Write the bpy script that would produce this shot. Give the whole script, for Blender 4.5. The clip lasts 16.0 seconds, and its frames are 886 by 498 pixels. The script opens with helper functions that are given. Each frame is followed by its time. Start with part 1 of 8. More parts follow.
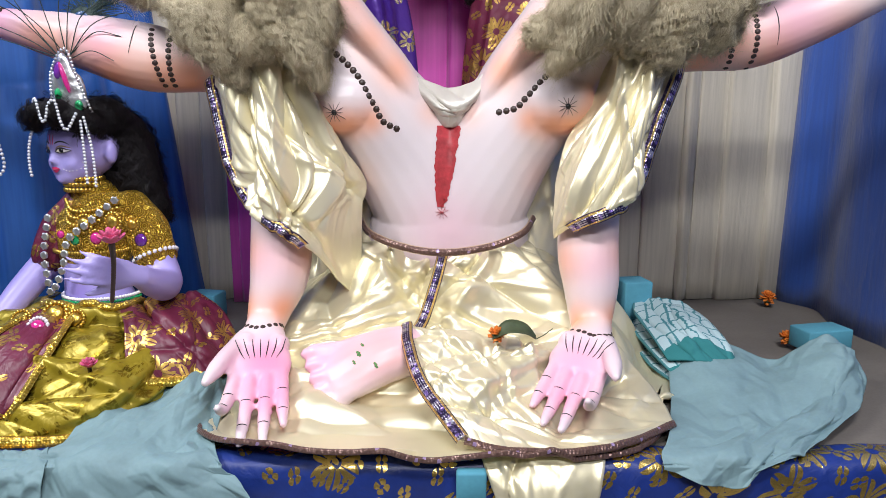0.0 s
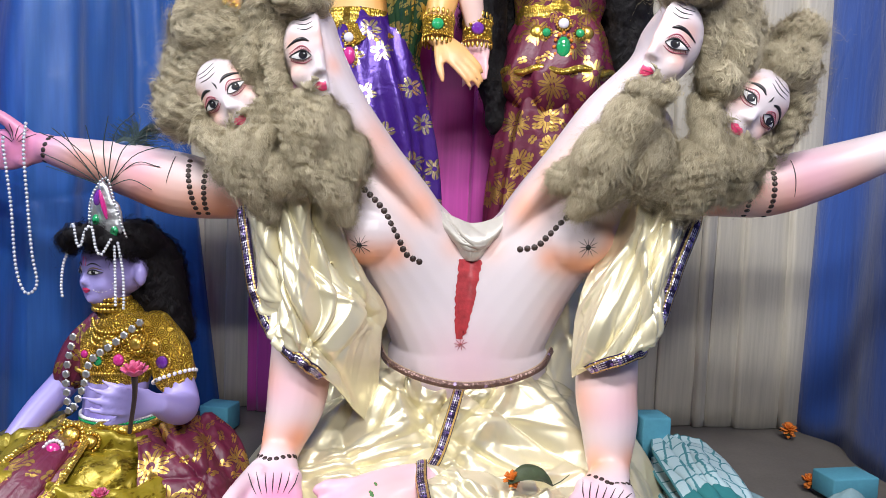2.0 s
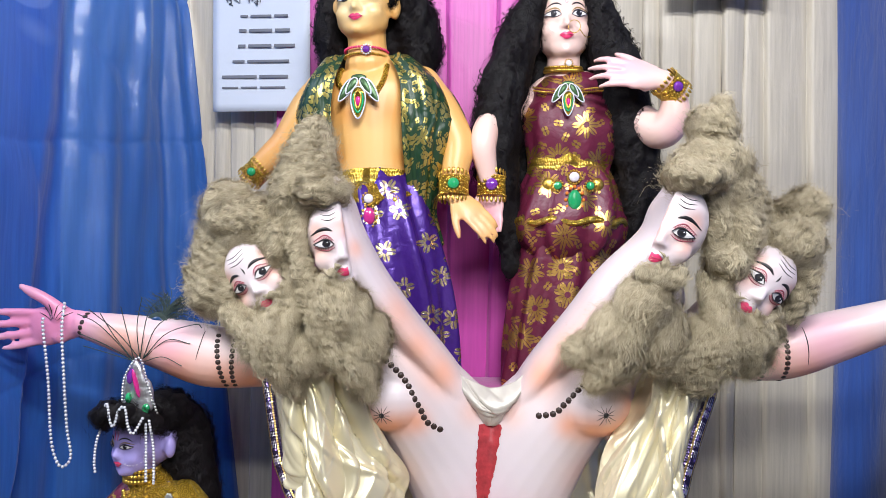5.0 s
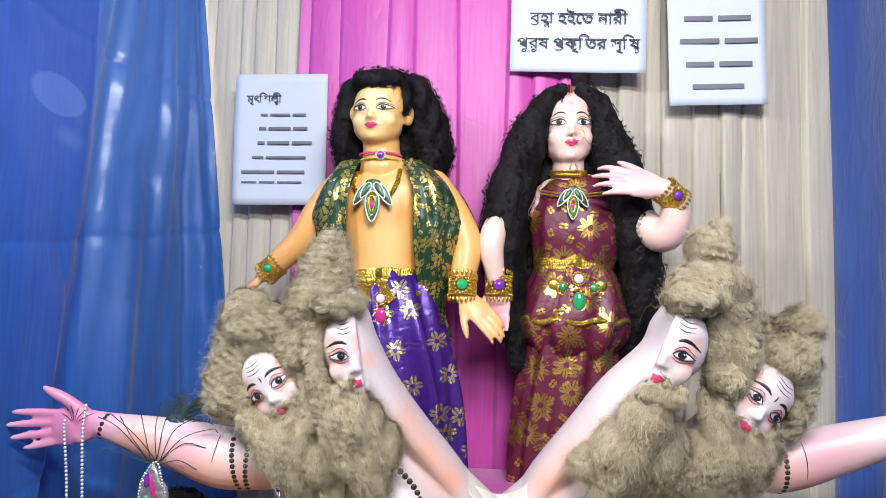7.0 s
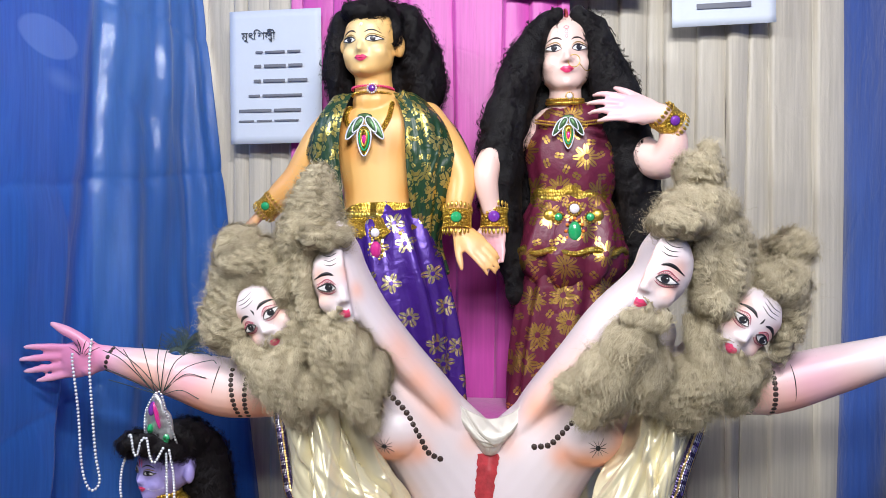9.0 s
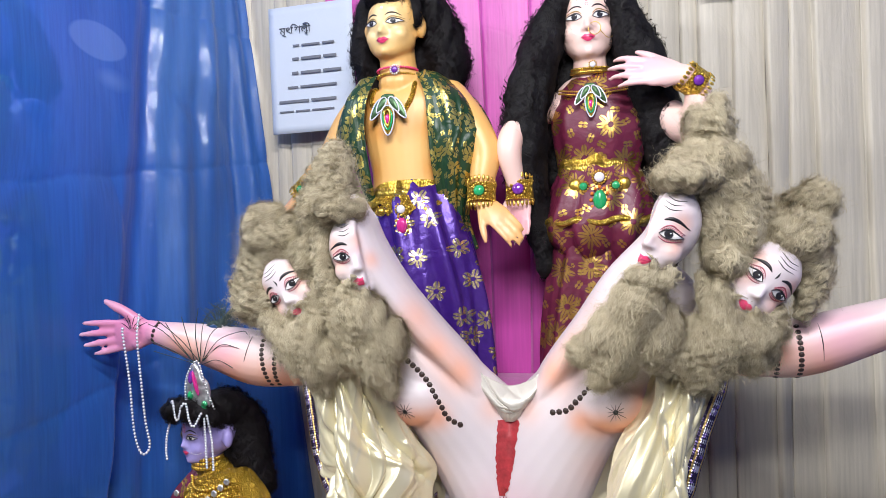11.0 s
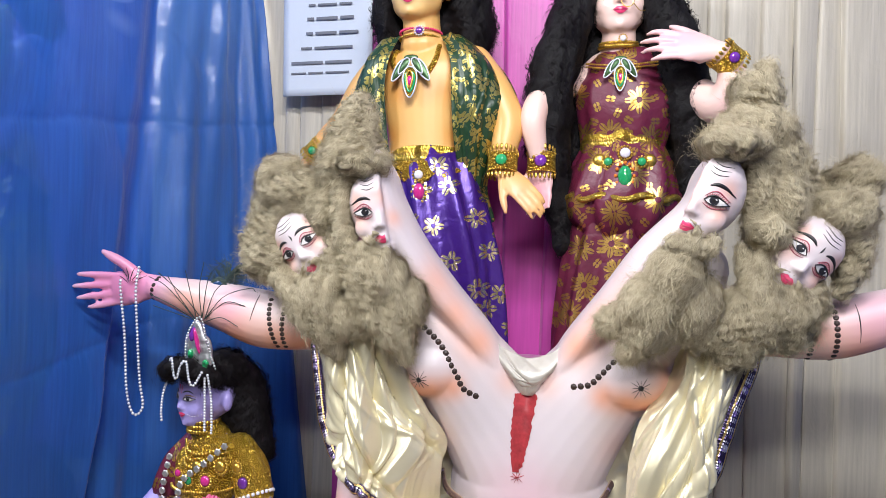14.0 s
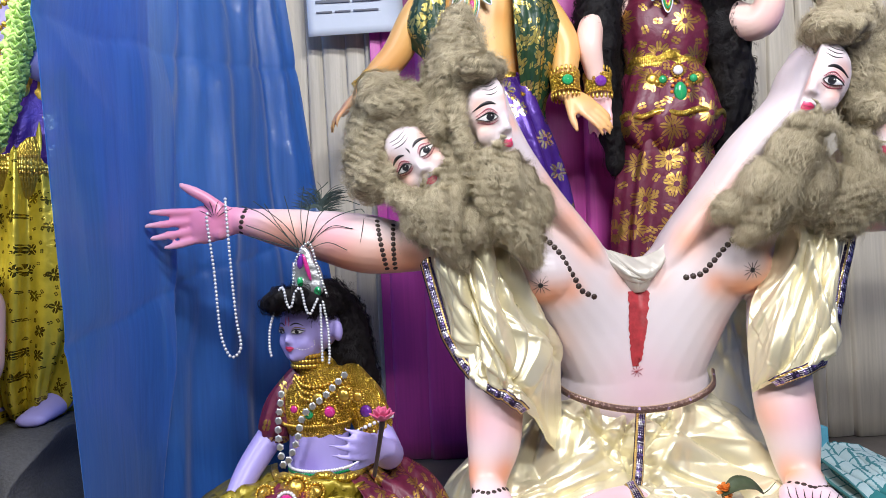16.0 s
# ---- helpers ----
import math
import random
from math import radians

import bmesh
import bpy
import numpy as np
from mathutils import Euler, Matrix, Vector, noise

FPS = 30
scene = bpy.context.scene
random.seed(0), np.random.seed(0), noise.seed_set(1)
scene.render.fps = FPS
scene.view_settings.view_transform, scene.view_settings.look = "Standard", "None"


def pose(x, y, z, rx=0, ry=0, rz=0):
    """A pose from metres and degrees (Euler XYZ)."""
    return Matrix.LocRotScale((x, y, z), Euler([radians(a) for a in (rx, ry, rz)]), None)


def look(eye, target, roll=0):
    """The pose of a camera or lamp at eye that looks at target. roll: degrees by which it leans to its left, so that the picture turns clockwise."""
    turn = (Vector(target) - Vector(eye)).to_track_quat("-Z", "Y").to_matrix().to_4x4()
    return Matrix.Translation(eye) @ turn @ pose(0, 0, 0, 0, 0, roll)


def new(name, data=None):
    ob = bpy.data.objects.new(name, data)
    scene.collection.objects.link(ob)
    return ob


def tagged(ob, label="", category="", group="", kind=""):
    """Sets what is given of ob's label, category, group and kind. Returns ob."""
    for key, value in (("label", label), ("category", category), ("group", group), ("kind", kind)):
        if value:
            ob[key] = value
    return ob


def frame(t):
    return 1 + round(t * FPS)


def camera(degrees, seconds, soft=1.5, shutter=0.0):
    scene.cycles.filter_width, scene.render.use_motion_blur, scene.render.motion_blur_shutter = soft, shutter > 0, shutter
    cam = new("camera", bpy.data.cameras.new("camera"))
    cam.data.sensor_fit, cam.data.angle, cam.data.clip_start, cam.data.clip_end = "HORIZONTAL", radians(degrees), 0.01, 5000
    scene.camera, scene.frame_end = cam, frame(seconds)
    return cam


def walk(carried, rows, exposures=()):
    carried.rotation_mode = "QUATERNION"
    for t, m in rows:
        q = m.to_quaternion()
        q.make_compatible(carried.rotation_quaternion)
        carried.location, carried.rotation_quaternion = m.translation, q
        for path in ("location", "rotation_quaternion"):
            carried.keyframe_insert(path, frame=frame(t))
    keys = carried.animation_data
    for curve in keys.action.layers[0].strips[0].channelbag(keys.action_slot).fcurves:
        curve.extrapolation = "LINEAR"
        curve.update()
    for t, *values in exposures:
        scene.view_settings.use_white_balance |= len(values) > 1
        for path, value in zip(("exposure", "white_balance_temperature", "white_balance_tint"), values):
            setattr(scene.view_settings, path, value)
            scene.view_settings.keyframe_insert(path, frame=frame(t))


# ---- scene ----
cam = camera(66.5, 16.0, soft=0.8)
METRES, EYE, TILT, LEAN, TURN = 1.2, 0.99, -11.0, 0.0, 0.0
ROWS = [
    (0.0, 0.0, 0.0, 0.0, 0.0, 0.0, -0.0),
    (0.5, 0.0108, -0.0001, 0.0108, 0.43, 1.11, 0.12),
    (1.0, 0.0074, -0.0029, 0.0277, 0.1, 3.24, -0.7),
    (1.5, -0.0029, -0.0057, 0.0457, 0.66, 5.01, -1.69),
    (2.0, -0.0091, -0.0131, 0.0668, 1.01, 6.62, -2.25),
    (2.5, -0.0083, -0.0164, 0.0873, 1.19, 6.58, -2.12),
    (3.0, -0.0086, -0.0232, 0.109, 1.73, 7.33, -1.83),
    (3.5, -0.0103, -0.0323, 0.1284, 2.57, 8.45, -1.65),
    (4.0, -0.0123, -0.0401, 0.1471, 2.55, 8.79, -1.82),
    (4.5, -0.0113, -0.0501, 0.1753, 2.97, 9.31, -1.26),
    (4.7, -0.0114, -0.0548, 0.187, 2.82, 10.13, -1.24),
    (7.0, -0.02, -0.1186, 0.2773, 2.86, 15.16, -2.12),
    (7.5, -0.0098, -0.1274, 0.286, 3.16, 15.67, -2.86),
    (8.0, -0.0005, -0.1287, 0.2908, 4.05, 14.65, -2.34),
    (8.5, 0.018, -0.1223, 0.2775, 5.39, 12.42, -1.62),
    (9.0, 0.0378, -0.1119, 0.2623, 5.7, 10.29, -1.38),
    (9.2, 0.0468, -0.1106, 0.2565, 6.15, 9.74, -1.34),
    (11.3, 0.1518, -0.1018, 0.2125, 15.92, 10.62, -1.55),
    (11.5, 0.1577, -0.1012, 0.21, 17.73, 11.08, -2.24),
    (12.0, 0.1667, -0.0961, 0.2052, 20.55, 10.76, -3.92),
    (12.5, 0.1701, -0.0897, 0.1989, 21.48, 10.49, -4.33),
    (13.0, 0.1506, -0.0778, 0.1924, 16.8, 9.62, -3.85),
    (13.5, 0.1216, -0.0726, 0.1888, 13.81, 9.81, -4.4),
    (14.0, 0.0701, -0.069, 0.1687, 10.87, 10.73, -3.64),
    (14.5, 0.0181, -0.0616, 0.1349, 10.57, 11.86, -2.55),
    (15.0, -0.0482, -0.0615, 0.0962, 9.5, 11.59, -2.28),
    (15.5, -0.1428, -0.0656, 0.067, 5.5, 11.49, -1.21),
    (16.0, -0.2459, -0.0818, 0.0476, 1.18, 10.88, 2.54),
]
walk(cam, [(t, pose(0, 0, EYE, TILT, LEAN, TURN) @ pose(METRES * x, METRES * y, METRES * z, 90 + pitch, roll, yaw)) for t, x, y, z, yaw, pitch, roll in ROWS])

# ---- world and light ----
world = bpy.data.worlds.new("world")
scene.world = world
world.use_nodes = True
world.node_tree.nodes["Background"].inputs[0].default_value = (0.55, 0.6, 0.7, 1)
world.node_tree.nodes["Background"].inputs[1].default_value = 0.05


def area(name, eye, target, size_x, size_y, watts, colour):
    data = bpy.data.lights.new(name, "AREA")
    data.shape, data.size, data.size_y, data.energy, data.color = "RECTANGLE", size_x, size_y, watts, colour
    ob = new(name, data)
    ob.matrix_world = look(eye, target)
    return ob


area("tube_light_key", (0.18, -0.15, 2.35), (0.0, 1.2, 1.2), 0.8, 0.12, 28, (0.97, 0.97, 1.0))
area("tube_light_front", (0.22, -1.1, 2.3), (0.0, 1.1, 1.1), 1.0, 0.12, 28, (0.96, 0.97, 1.0))
# Added unseen fill lamp that brightens the neighbouring group and the blue sheet.
area("left_fill_light", (-1.55, 0.25, 2.3), (-1.05, 1.0, 1.1), 0.9, 0.12, 44, (0.96, 0.97, 1.0))
scene.view_settings.exposure = 0.0


# ---- materials ----
def graph(name):
    m = bpy.data.materials.new(name)
    m.use_nodes = True
    nt = m.node_tree
    b = nt.nodes["Principled BSDF"]

    def node(kind, **kw):
        n = nt.nodes.new(kind)
        for k, v in kw.items():
            if k in n.inputs:
                n.inputs[k].default_value = v
        return n

    def link(a, c):
        nt.links.new(a, c)
    return m, nt, b, node, link


def math_node(nt, op, a, b=None, clamp=False):
    n = nt.nodes.new("ShaderNodeMath")
    n.operation = op
    n.use_clamp = clamp
    for i, v in enumerate((a, b)):
        if v is None:
            continue
        if isinstance(v, (int, float)):
            n.inputs[i].default_value = v
        else:
            nt.links.new(v, n.inputs[i])
    return n.outputs[0]


def mix_node(nt, fac, a, b):
    n = nt.nodes.new("ShaderNodeMix")
    n.data_type = "RGBA"
    for sock, v in ((n.inputs[0], fac), (n.inputs[6], a), (n.inputs[7], b)):
        if isinstance(v, (int, float)):
            sock.default_value = v
        elif isinstance(v, tuple):
            sock.default_value = (*v[:3], 1)
        else:
            nt.links.new(v, sock)
    return n.outputs[2]


def plain(name, colour, rough=0.6, metal=0.0, vary=0.12, scale=25.0, bump=0.15, sheen=0.0, fine=220.0, coat=0.0, depth=0.002):
    """A base colour with blotches at two scales and a fine relief."""
    m, nt, b, node, link = graph(name)
    tc = node("ShaderNodeTexCoord")
    n1, n2 = node("ShaderNodeTexNoise", Scale=scale, Detail=4.0), node("ShaderNodeTexNoise", Scale=fine, Detail=2.0)
    link(tc.outputs["Object"], n1.inputs["Vector"]), link(tc.outputs["Object"], n2.inputs["Vector"])
    dark = tuple(c * (1 - vary) for c in colour)
    light = tuple(min(1, c * (1 + vary * 0.6)) for c in colour)
    both = math_node(nt, "ADD", math_node(nt, "MULTIPLY", n1.outputs[0], 0.7), math_node(nt, "MULTIPLY", n2.outputs[0], 0.3))
    ramp = math_node(nt, "MULTIPLY_ADD", both, 2.2, True)
    ramp.node.inputs[2].default_value = -0.6
    link(mix_node(nt, ramp, dark, light), b.inputs["Base Color"])
    b.inputs["Roughness"].default_value, b.inputs["Metallic"].default_value = rough, metal
    b.inputs["Sheen Weight"].default_value, b.inputs["Coat Weight"].default_value = sheen, coat
    bp = node("ShaderNodeBump", Strength=bump, Distance=depth)
    link(both, bp.inputs["Height"]), link(bp.outputs[0], b.inputs["Normal"])
    return m


def painted_clay(name, rough=0.42):
    """Airbrushed clay: the colour is the paint laid on each place of the statue."""
    m, nt, b, node, link = graph(name)
    at = node("ShaderNodeAttribute")
    at.attribute_name = "paint"
    tc = node("ShaderNodeTexCoord")
    n1, n2 = node("ShaderNodeTexNoise", Scale=18.0, Detail=5.0), node("ShaderNodeTexNoise", Scale=300.0, Detail=2.0)
    link(tc.outputs["Object"], n1.inputs["Vector"]), link(tc.outputs["Object"], n2.inputs["Vector"])
    deep = node("ShaderNodeVectorMath")
    deep.operation = "SCALE"
    deep.inputs["Scale"].default_value = 0.8
    link(at.outputs["Color"], deep.inputs[0])
    shade = mix_node(nt, math_node(nt, "MULTIPLY", n1.outputs[0], 0.45), at.outputs["Color"], deep.outputs[0])
    link(shade, b.inputs["Base Color"])
    b.inputs["Roughness"].default_value = rough
    b.inputs["Coat Weight"].default_value, b.inputs["Coat Roughness"].default_value = 0.12, 0.3
    bp = node("ShaderNodeBump", Strength=0.12, Distance=0.002)
    link(math_node(nt, "ADD", n1.outputs[0], math_node(nt, "MULTIPLY", n2.outputs[0], 0.3)), bp.inputs["Height"])
    link(bp.outputs[0], b.inputs["Normal"])
    return m


def satin(name, colour, tint, rough=0.3, metal=0.35, wrinkle=0.5):
    m, nt, b, node, link = graph(name)
    tc = node("ShaderNodeTexCoord")
    mp = node("ShaderNodeMapping")
    mp.inputs["Scale"].default_value = (1.0, 1.0, 0.45)
    link(tc.outputs["Object"], mp.inputs["Vector"])
    n1 = node("ShaderNodeTexNoise", Scale=9.0, Detail=3.0, Distortion=1.2)
    n2 = node("ShaderNodeTexNoise", Scale=34.0, Detail=4.0, Distortion=0.8)
    n3 = node("ShaderNodeTexNoise", Scale=900.0)
    for n in (n1, n2):
        link(mp.outputs[0], n.inputs["Vector"])
    link(tc.outputs["Object"], n3.inputs["Vector"])
    link(mix_node(nt, n2.outputs[0], colour, tint), b.inputs["Base Color"])
    b.inputs["Roughness"].default_value, b.inputs["Metallic"].default_value = rough, metal
    b.inputs["Sheen Weight"].default_value = 0.15
    n4 = node("ShaderNodeTexNoise", Scale=5.5, Detail=2.0, Distortion=1.6)
    n5 = node("ShaderNodeTexNoise", Scale=15.0, Detail=2.0, Distortion=1.2)
    for n in (n4, n5):
        link(mp.outputs[0], n.inputs["Vector"])
    crest = lambda n, k: math_node(nt, "MULTIPLY", math_node(nt, "POWER", math_node(nt, "ABSOLUTE", math_node(nt, "SUBTRACT", n.outputs[0], 0.5)), 0.6), k)
    h = math_node(nt, "ADD", n1.outputs[0], math_node(nt, "MULTIPLY", n2.outputs[0], 0.07))
    h = math_node(nt, "SUBTRACT", h, crest(n4, 0.8))
    h = math_node(nt, "SUBTRACT", h, crest(n5, 0.12))
    h = math_node(nt, "ADD", h, math_node(nt, "MULTIPLY", n3.outputs[0], 0.006))
    bp = node("ShaderNodeBump", Strength=wrinkle, Distance=0.012)
    link(h, bp.inputs["Height"]), link(bp.outputs[0], b.inputs["Normal"])
    return m


def brocade(name, base, foil, scale=22.0, petals=5, cover=0.42, rough=0.45, base_metal=0.0, second=True, foil_rough=0.25):
    """Cloth printed with foil flowers and small leaves, laid out in metres of the cloth."""
    m, nt, b, node, link = graph(name)
    uv = node("ShaderNodeUVMap")
    uv.uv_map = "UVMap"

    def flowers(sc, count, size, seed):
        mp = node("ShaderNodeMapping")
        mp.inputs["Location"].default_value = (seed, seed * 0.7, 0)
        mp.inputs["Scale"].default_value = (sc, sc, 1)
        link(uv.outputs[0], mp.inputs["Vector"])
        vo = node("ShaderNodeTexVoronoi", Randomness=0.75)
        vo.voronoi_dimensions = "2D"
        vo.inputs["Scale"].default_value = 1.0
        link(mp.outputs[0], vo.inputs["Vector"])
        sub = node("ShaderNodeVectorMath")
        sub.operation = "SUBTRACT"
        link(mp.outputs[0], sub.inputs[0]), link(vo.outputs["Position"], sub.inputs[1])
        xyz = node("ShaderNodeSeparateXYZ")
        link(sub.outputs[0], xyz.inputs[0])
        ang = math_node(nt, "ARCTAN2", xyz.outputs[1], xyz.outputs[0])
        rnd = node("ShaderNodeSeparateColor")
        link(vo.outputs["Color"], rnd.inputs[0])
        turn = math_node(nt, "MULTIPLY_ADD", ang, float(count))
        link(math_node(nt, "MULTIPLY", rnd.outputs[0], 6.28), turn.node.inputs[2])
        lobe = math_node(nt, "POWER", math_node(nt, "ABSOLUTE", math_node(nt, "COSINE", math_node(nt, "MULTIPLY", turn, 0.5))), 0.55)
        edge = math_node(nt, "MULTIPLY_ADD", lobe, size * 0.75)
        edge.node.inputs[2].default_value = size * 0.25
        inside = math_node(nt, "GREATER_THAN", edge, vo.outputs["Distance"])
        core = math_node(nt, "GREATER_THAN", vo.outputs["Distance"], size * 0.22)
        rib = math_node(nt, "GREATER_THAN", math_node(nt, "SUBTRACT", 1.0, lobe), 0.008)
        return math_node(nt, "MULTIPLY", math_node(nt, "MULTIPLY", inside, core), rib)

    mask = flowers(scale, petals, cover, 3.1)
    if second:
        mask = math_node(nt, "MAXIMUM", mask, flowers(scale * 2.3, 2, cover * 0.8, 7.7))
    n1 = node("ShaderNodeTexNoise", Scale=60.0, Detail=3.0)
    tc = node("ShaderNodeTexCoord")
    link(tc.outputs["Object"], n1.inputs["Vector"])
    worn = math_node(nt, "MULTIPLY", mask, math_node(nt, "GREATER_THAN", n1.outputs[0], 0.3))
    dark = tuple(c * 0.6 for c in base)
    link(mix_node(nt, worn, mix_node(nt, n1.outputs[0], dark, base), foil), b.inputs["Base Color"])
    link(math_node(nt, "MULTIPLY_ADD", worn, 0.9 - base_metal), b.inputs["Metallic"])
    b.inputs["Metallic"].links[0].from_node.inputs[2].default_value = base_metal
    r = math_node(nt, "MULTIPLY_ADD", worn, foil_rough - rough)
    r.node.inputs[2].default_value = rough
    link(r, b.inputs["Roughness"])
    n2 = node("ShaderNodeTexNoise", Scale=40.0, Detail=4.0, Distortion=0.6)
    link(tc.outputs["Object"], n2.inputs["Vector"])
    bp = node("ShaderNodeBump", Strength=0.45, Distance=0.006)
    link(math_node(nt, "ADD", n2.outputs[0], math_node(nt, "MULTIPLY", worn, 0.05)), bp.inputs["Height"])
    link(bp.outputs[0], b.inputs["Normal"])
    return m


def fibre(name, dark, light, rough=0.75, scale=120.0, single_tone=0.0, gloss=0.25):
    """Matted fibre: streaks of two tones; single_tone lets every fibre take a tone of its own."""
    m, nt, b, node, link = graph(name)
    tc = node("ShaderNodeTexCoord")
    n1 = node("ShaderNodeTexNoise", Scale=scale, Detail=5.0, Distortion=1.5)
    n2 = node("ShaderNodeTexNoise", Scale=14.0, Detail=3.0)
    for n in (n1, n2):
        link(tc.outputs["Object"], n.inputs["Vector"])
    f = math_node(nt, "MULTIPLY_ADD", math_node(nt, "ADD", n1.outputs[0], math_node(nt, "MULTIPLY", n2.outputs[0], 0.6)), 1.9, True)
    f.node.inputs[2].default_value = -1.0
    if single_tone:
        geo = node("ShaderNodeNewGeometry")
        f = math_node(nt, "ADD", math_node(nt, "MULTIPLY", f, 1 - single_tone), math_node(nt, "MULTIPLY", geo.outputs["Random Per Island"], single_tone), True)
    link(mix_node(nt, f, dark, light), b.inputs["Base Color"])
    b.inputs["Roughness"].default_value = rough
    b.inputs["Specular IOR Level"].default_value = gloss
    if not single_tone:
        bp = node("ShaderNodeBump", Strength=0.7, Distance=0.004)
        link(n1.outputs[0], bp.inputs["Height"]), link(bp.outputs[0], b.inputs["Normal"])
    return m


def sequins(name, tones, metal=0.85, blocks=True):
    """Rows of small foil pieces on a ribbon: u runs along it, v across, both in metres."""
    m, nt, b, node, link = graph(name)
    uv = node("ShaderNodeUVMap")
    uv.uv_map = "UVMap"
    xyz = node("ShaderNodeSeparateXYZ")
    link(uv.outputs[0], xyz.inputs[0])
    vo = node("ShaderNodeTexVoronoi", Scale=240.0, Randomness=0.5)
    vo.voronoi_dimensions = "2D"
    link(uv.outputs[0], vo.inputs["Vector"])
    rnd = node("ShaderNodeSeparateColor")
    link(vo.outputs["Color"], rnd.inputs[0])
    v = math_node(nt, "ABSOLUTE", xyz.outputs[1])
    mid = math_node(nt, "LESS_THAN", v, 0.0050)
    if blocks:
        patch = node("ShaderNodeTexNoise", Scale=70.0, Detail=2.0)
        patch.noise_dimensions = "1D"
        link(xyz.outputs[0], patch.inputs["W"])
        fine = math_node(nt, "SINE", math_node(nt, "MULTIPLY", xyz.outputs[0], 1500.0))
        stripe = math_node(nt, "SINE", math_node(nt, "MULTIPLY", xyz.outputs[1], 2100.0))
        level = math_node(nt, "ADD", math_node(nt, "MULTIPLY", math_node(nt, "SUBTRACT", patch.outputs[0], 0.5), 5.0), math_node(nt, "ADD", math_node(nt, "MULTIPLY", fine, 0.25), math_node(nt, "MULTIPLY", stripe, 0.5)))
        block = math_node(nt, "GREATER_THAN", level, 0.25)
        centre = mix_node(nt, block, tones[0], tones[1])
        centre = mix_node(nt, math_node(nt, "MULTIPLY", math_node(nt, "GREATER_THAN", rnd.outputs[1], 0.8), 0.8), centre, tones[2])
    else:
        centre = mix_node(nt, math_node(nt, "LESS_THAN", v, 0.0014), tones[0], mix_node(nt, math_node(nt, "LESS_THAN", v, 0.003), tones[3], tones[0]))
        centre = mix_node(nt, math_node(nt, "GREATER_THAN", rnd.outputs[1], 0.95), centre, tones[2])
    rim = mix_node(nt, math_node(nt, "LESS_THAN", v, 0.0075), tones[0], tones[3])
    link(mix_node(nt, mid, rim, centre), b.inputs["Base Color"])
    b.inputs["Metallic"].default_value, b.inputs["Roughness"].default_value = metal, 0.28
    bp = node("ShaderNodeBump", Strength=0.8, Distance=0.002)
    link(vo.outputs["Distance"], bp.inputs["Height"]), link(bp.outputs[0], b.inputs["Normal"])
    return m


MOON = Vector((-0.783, 1.06, 1.685))


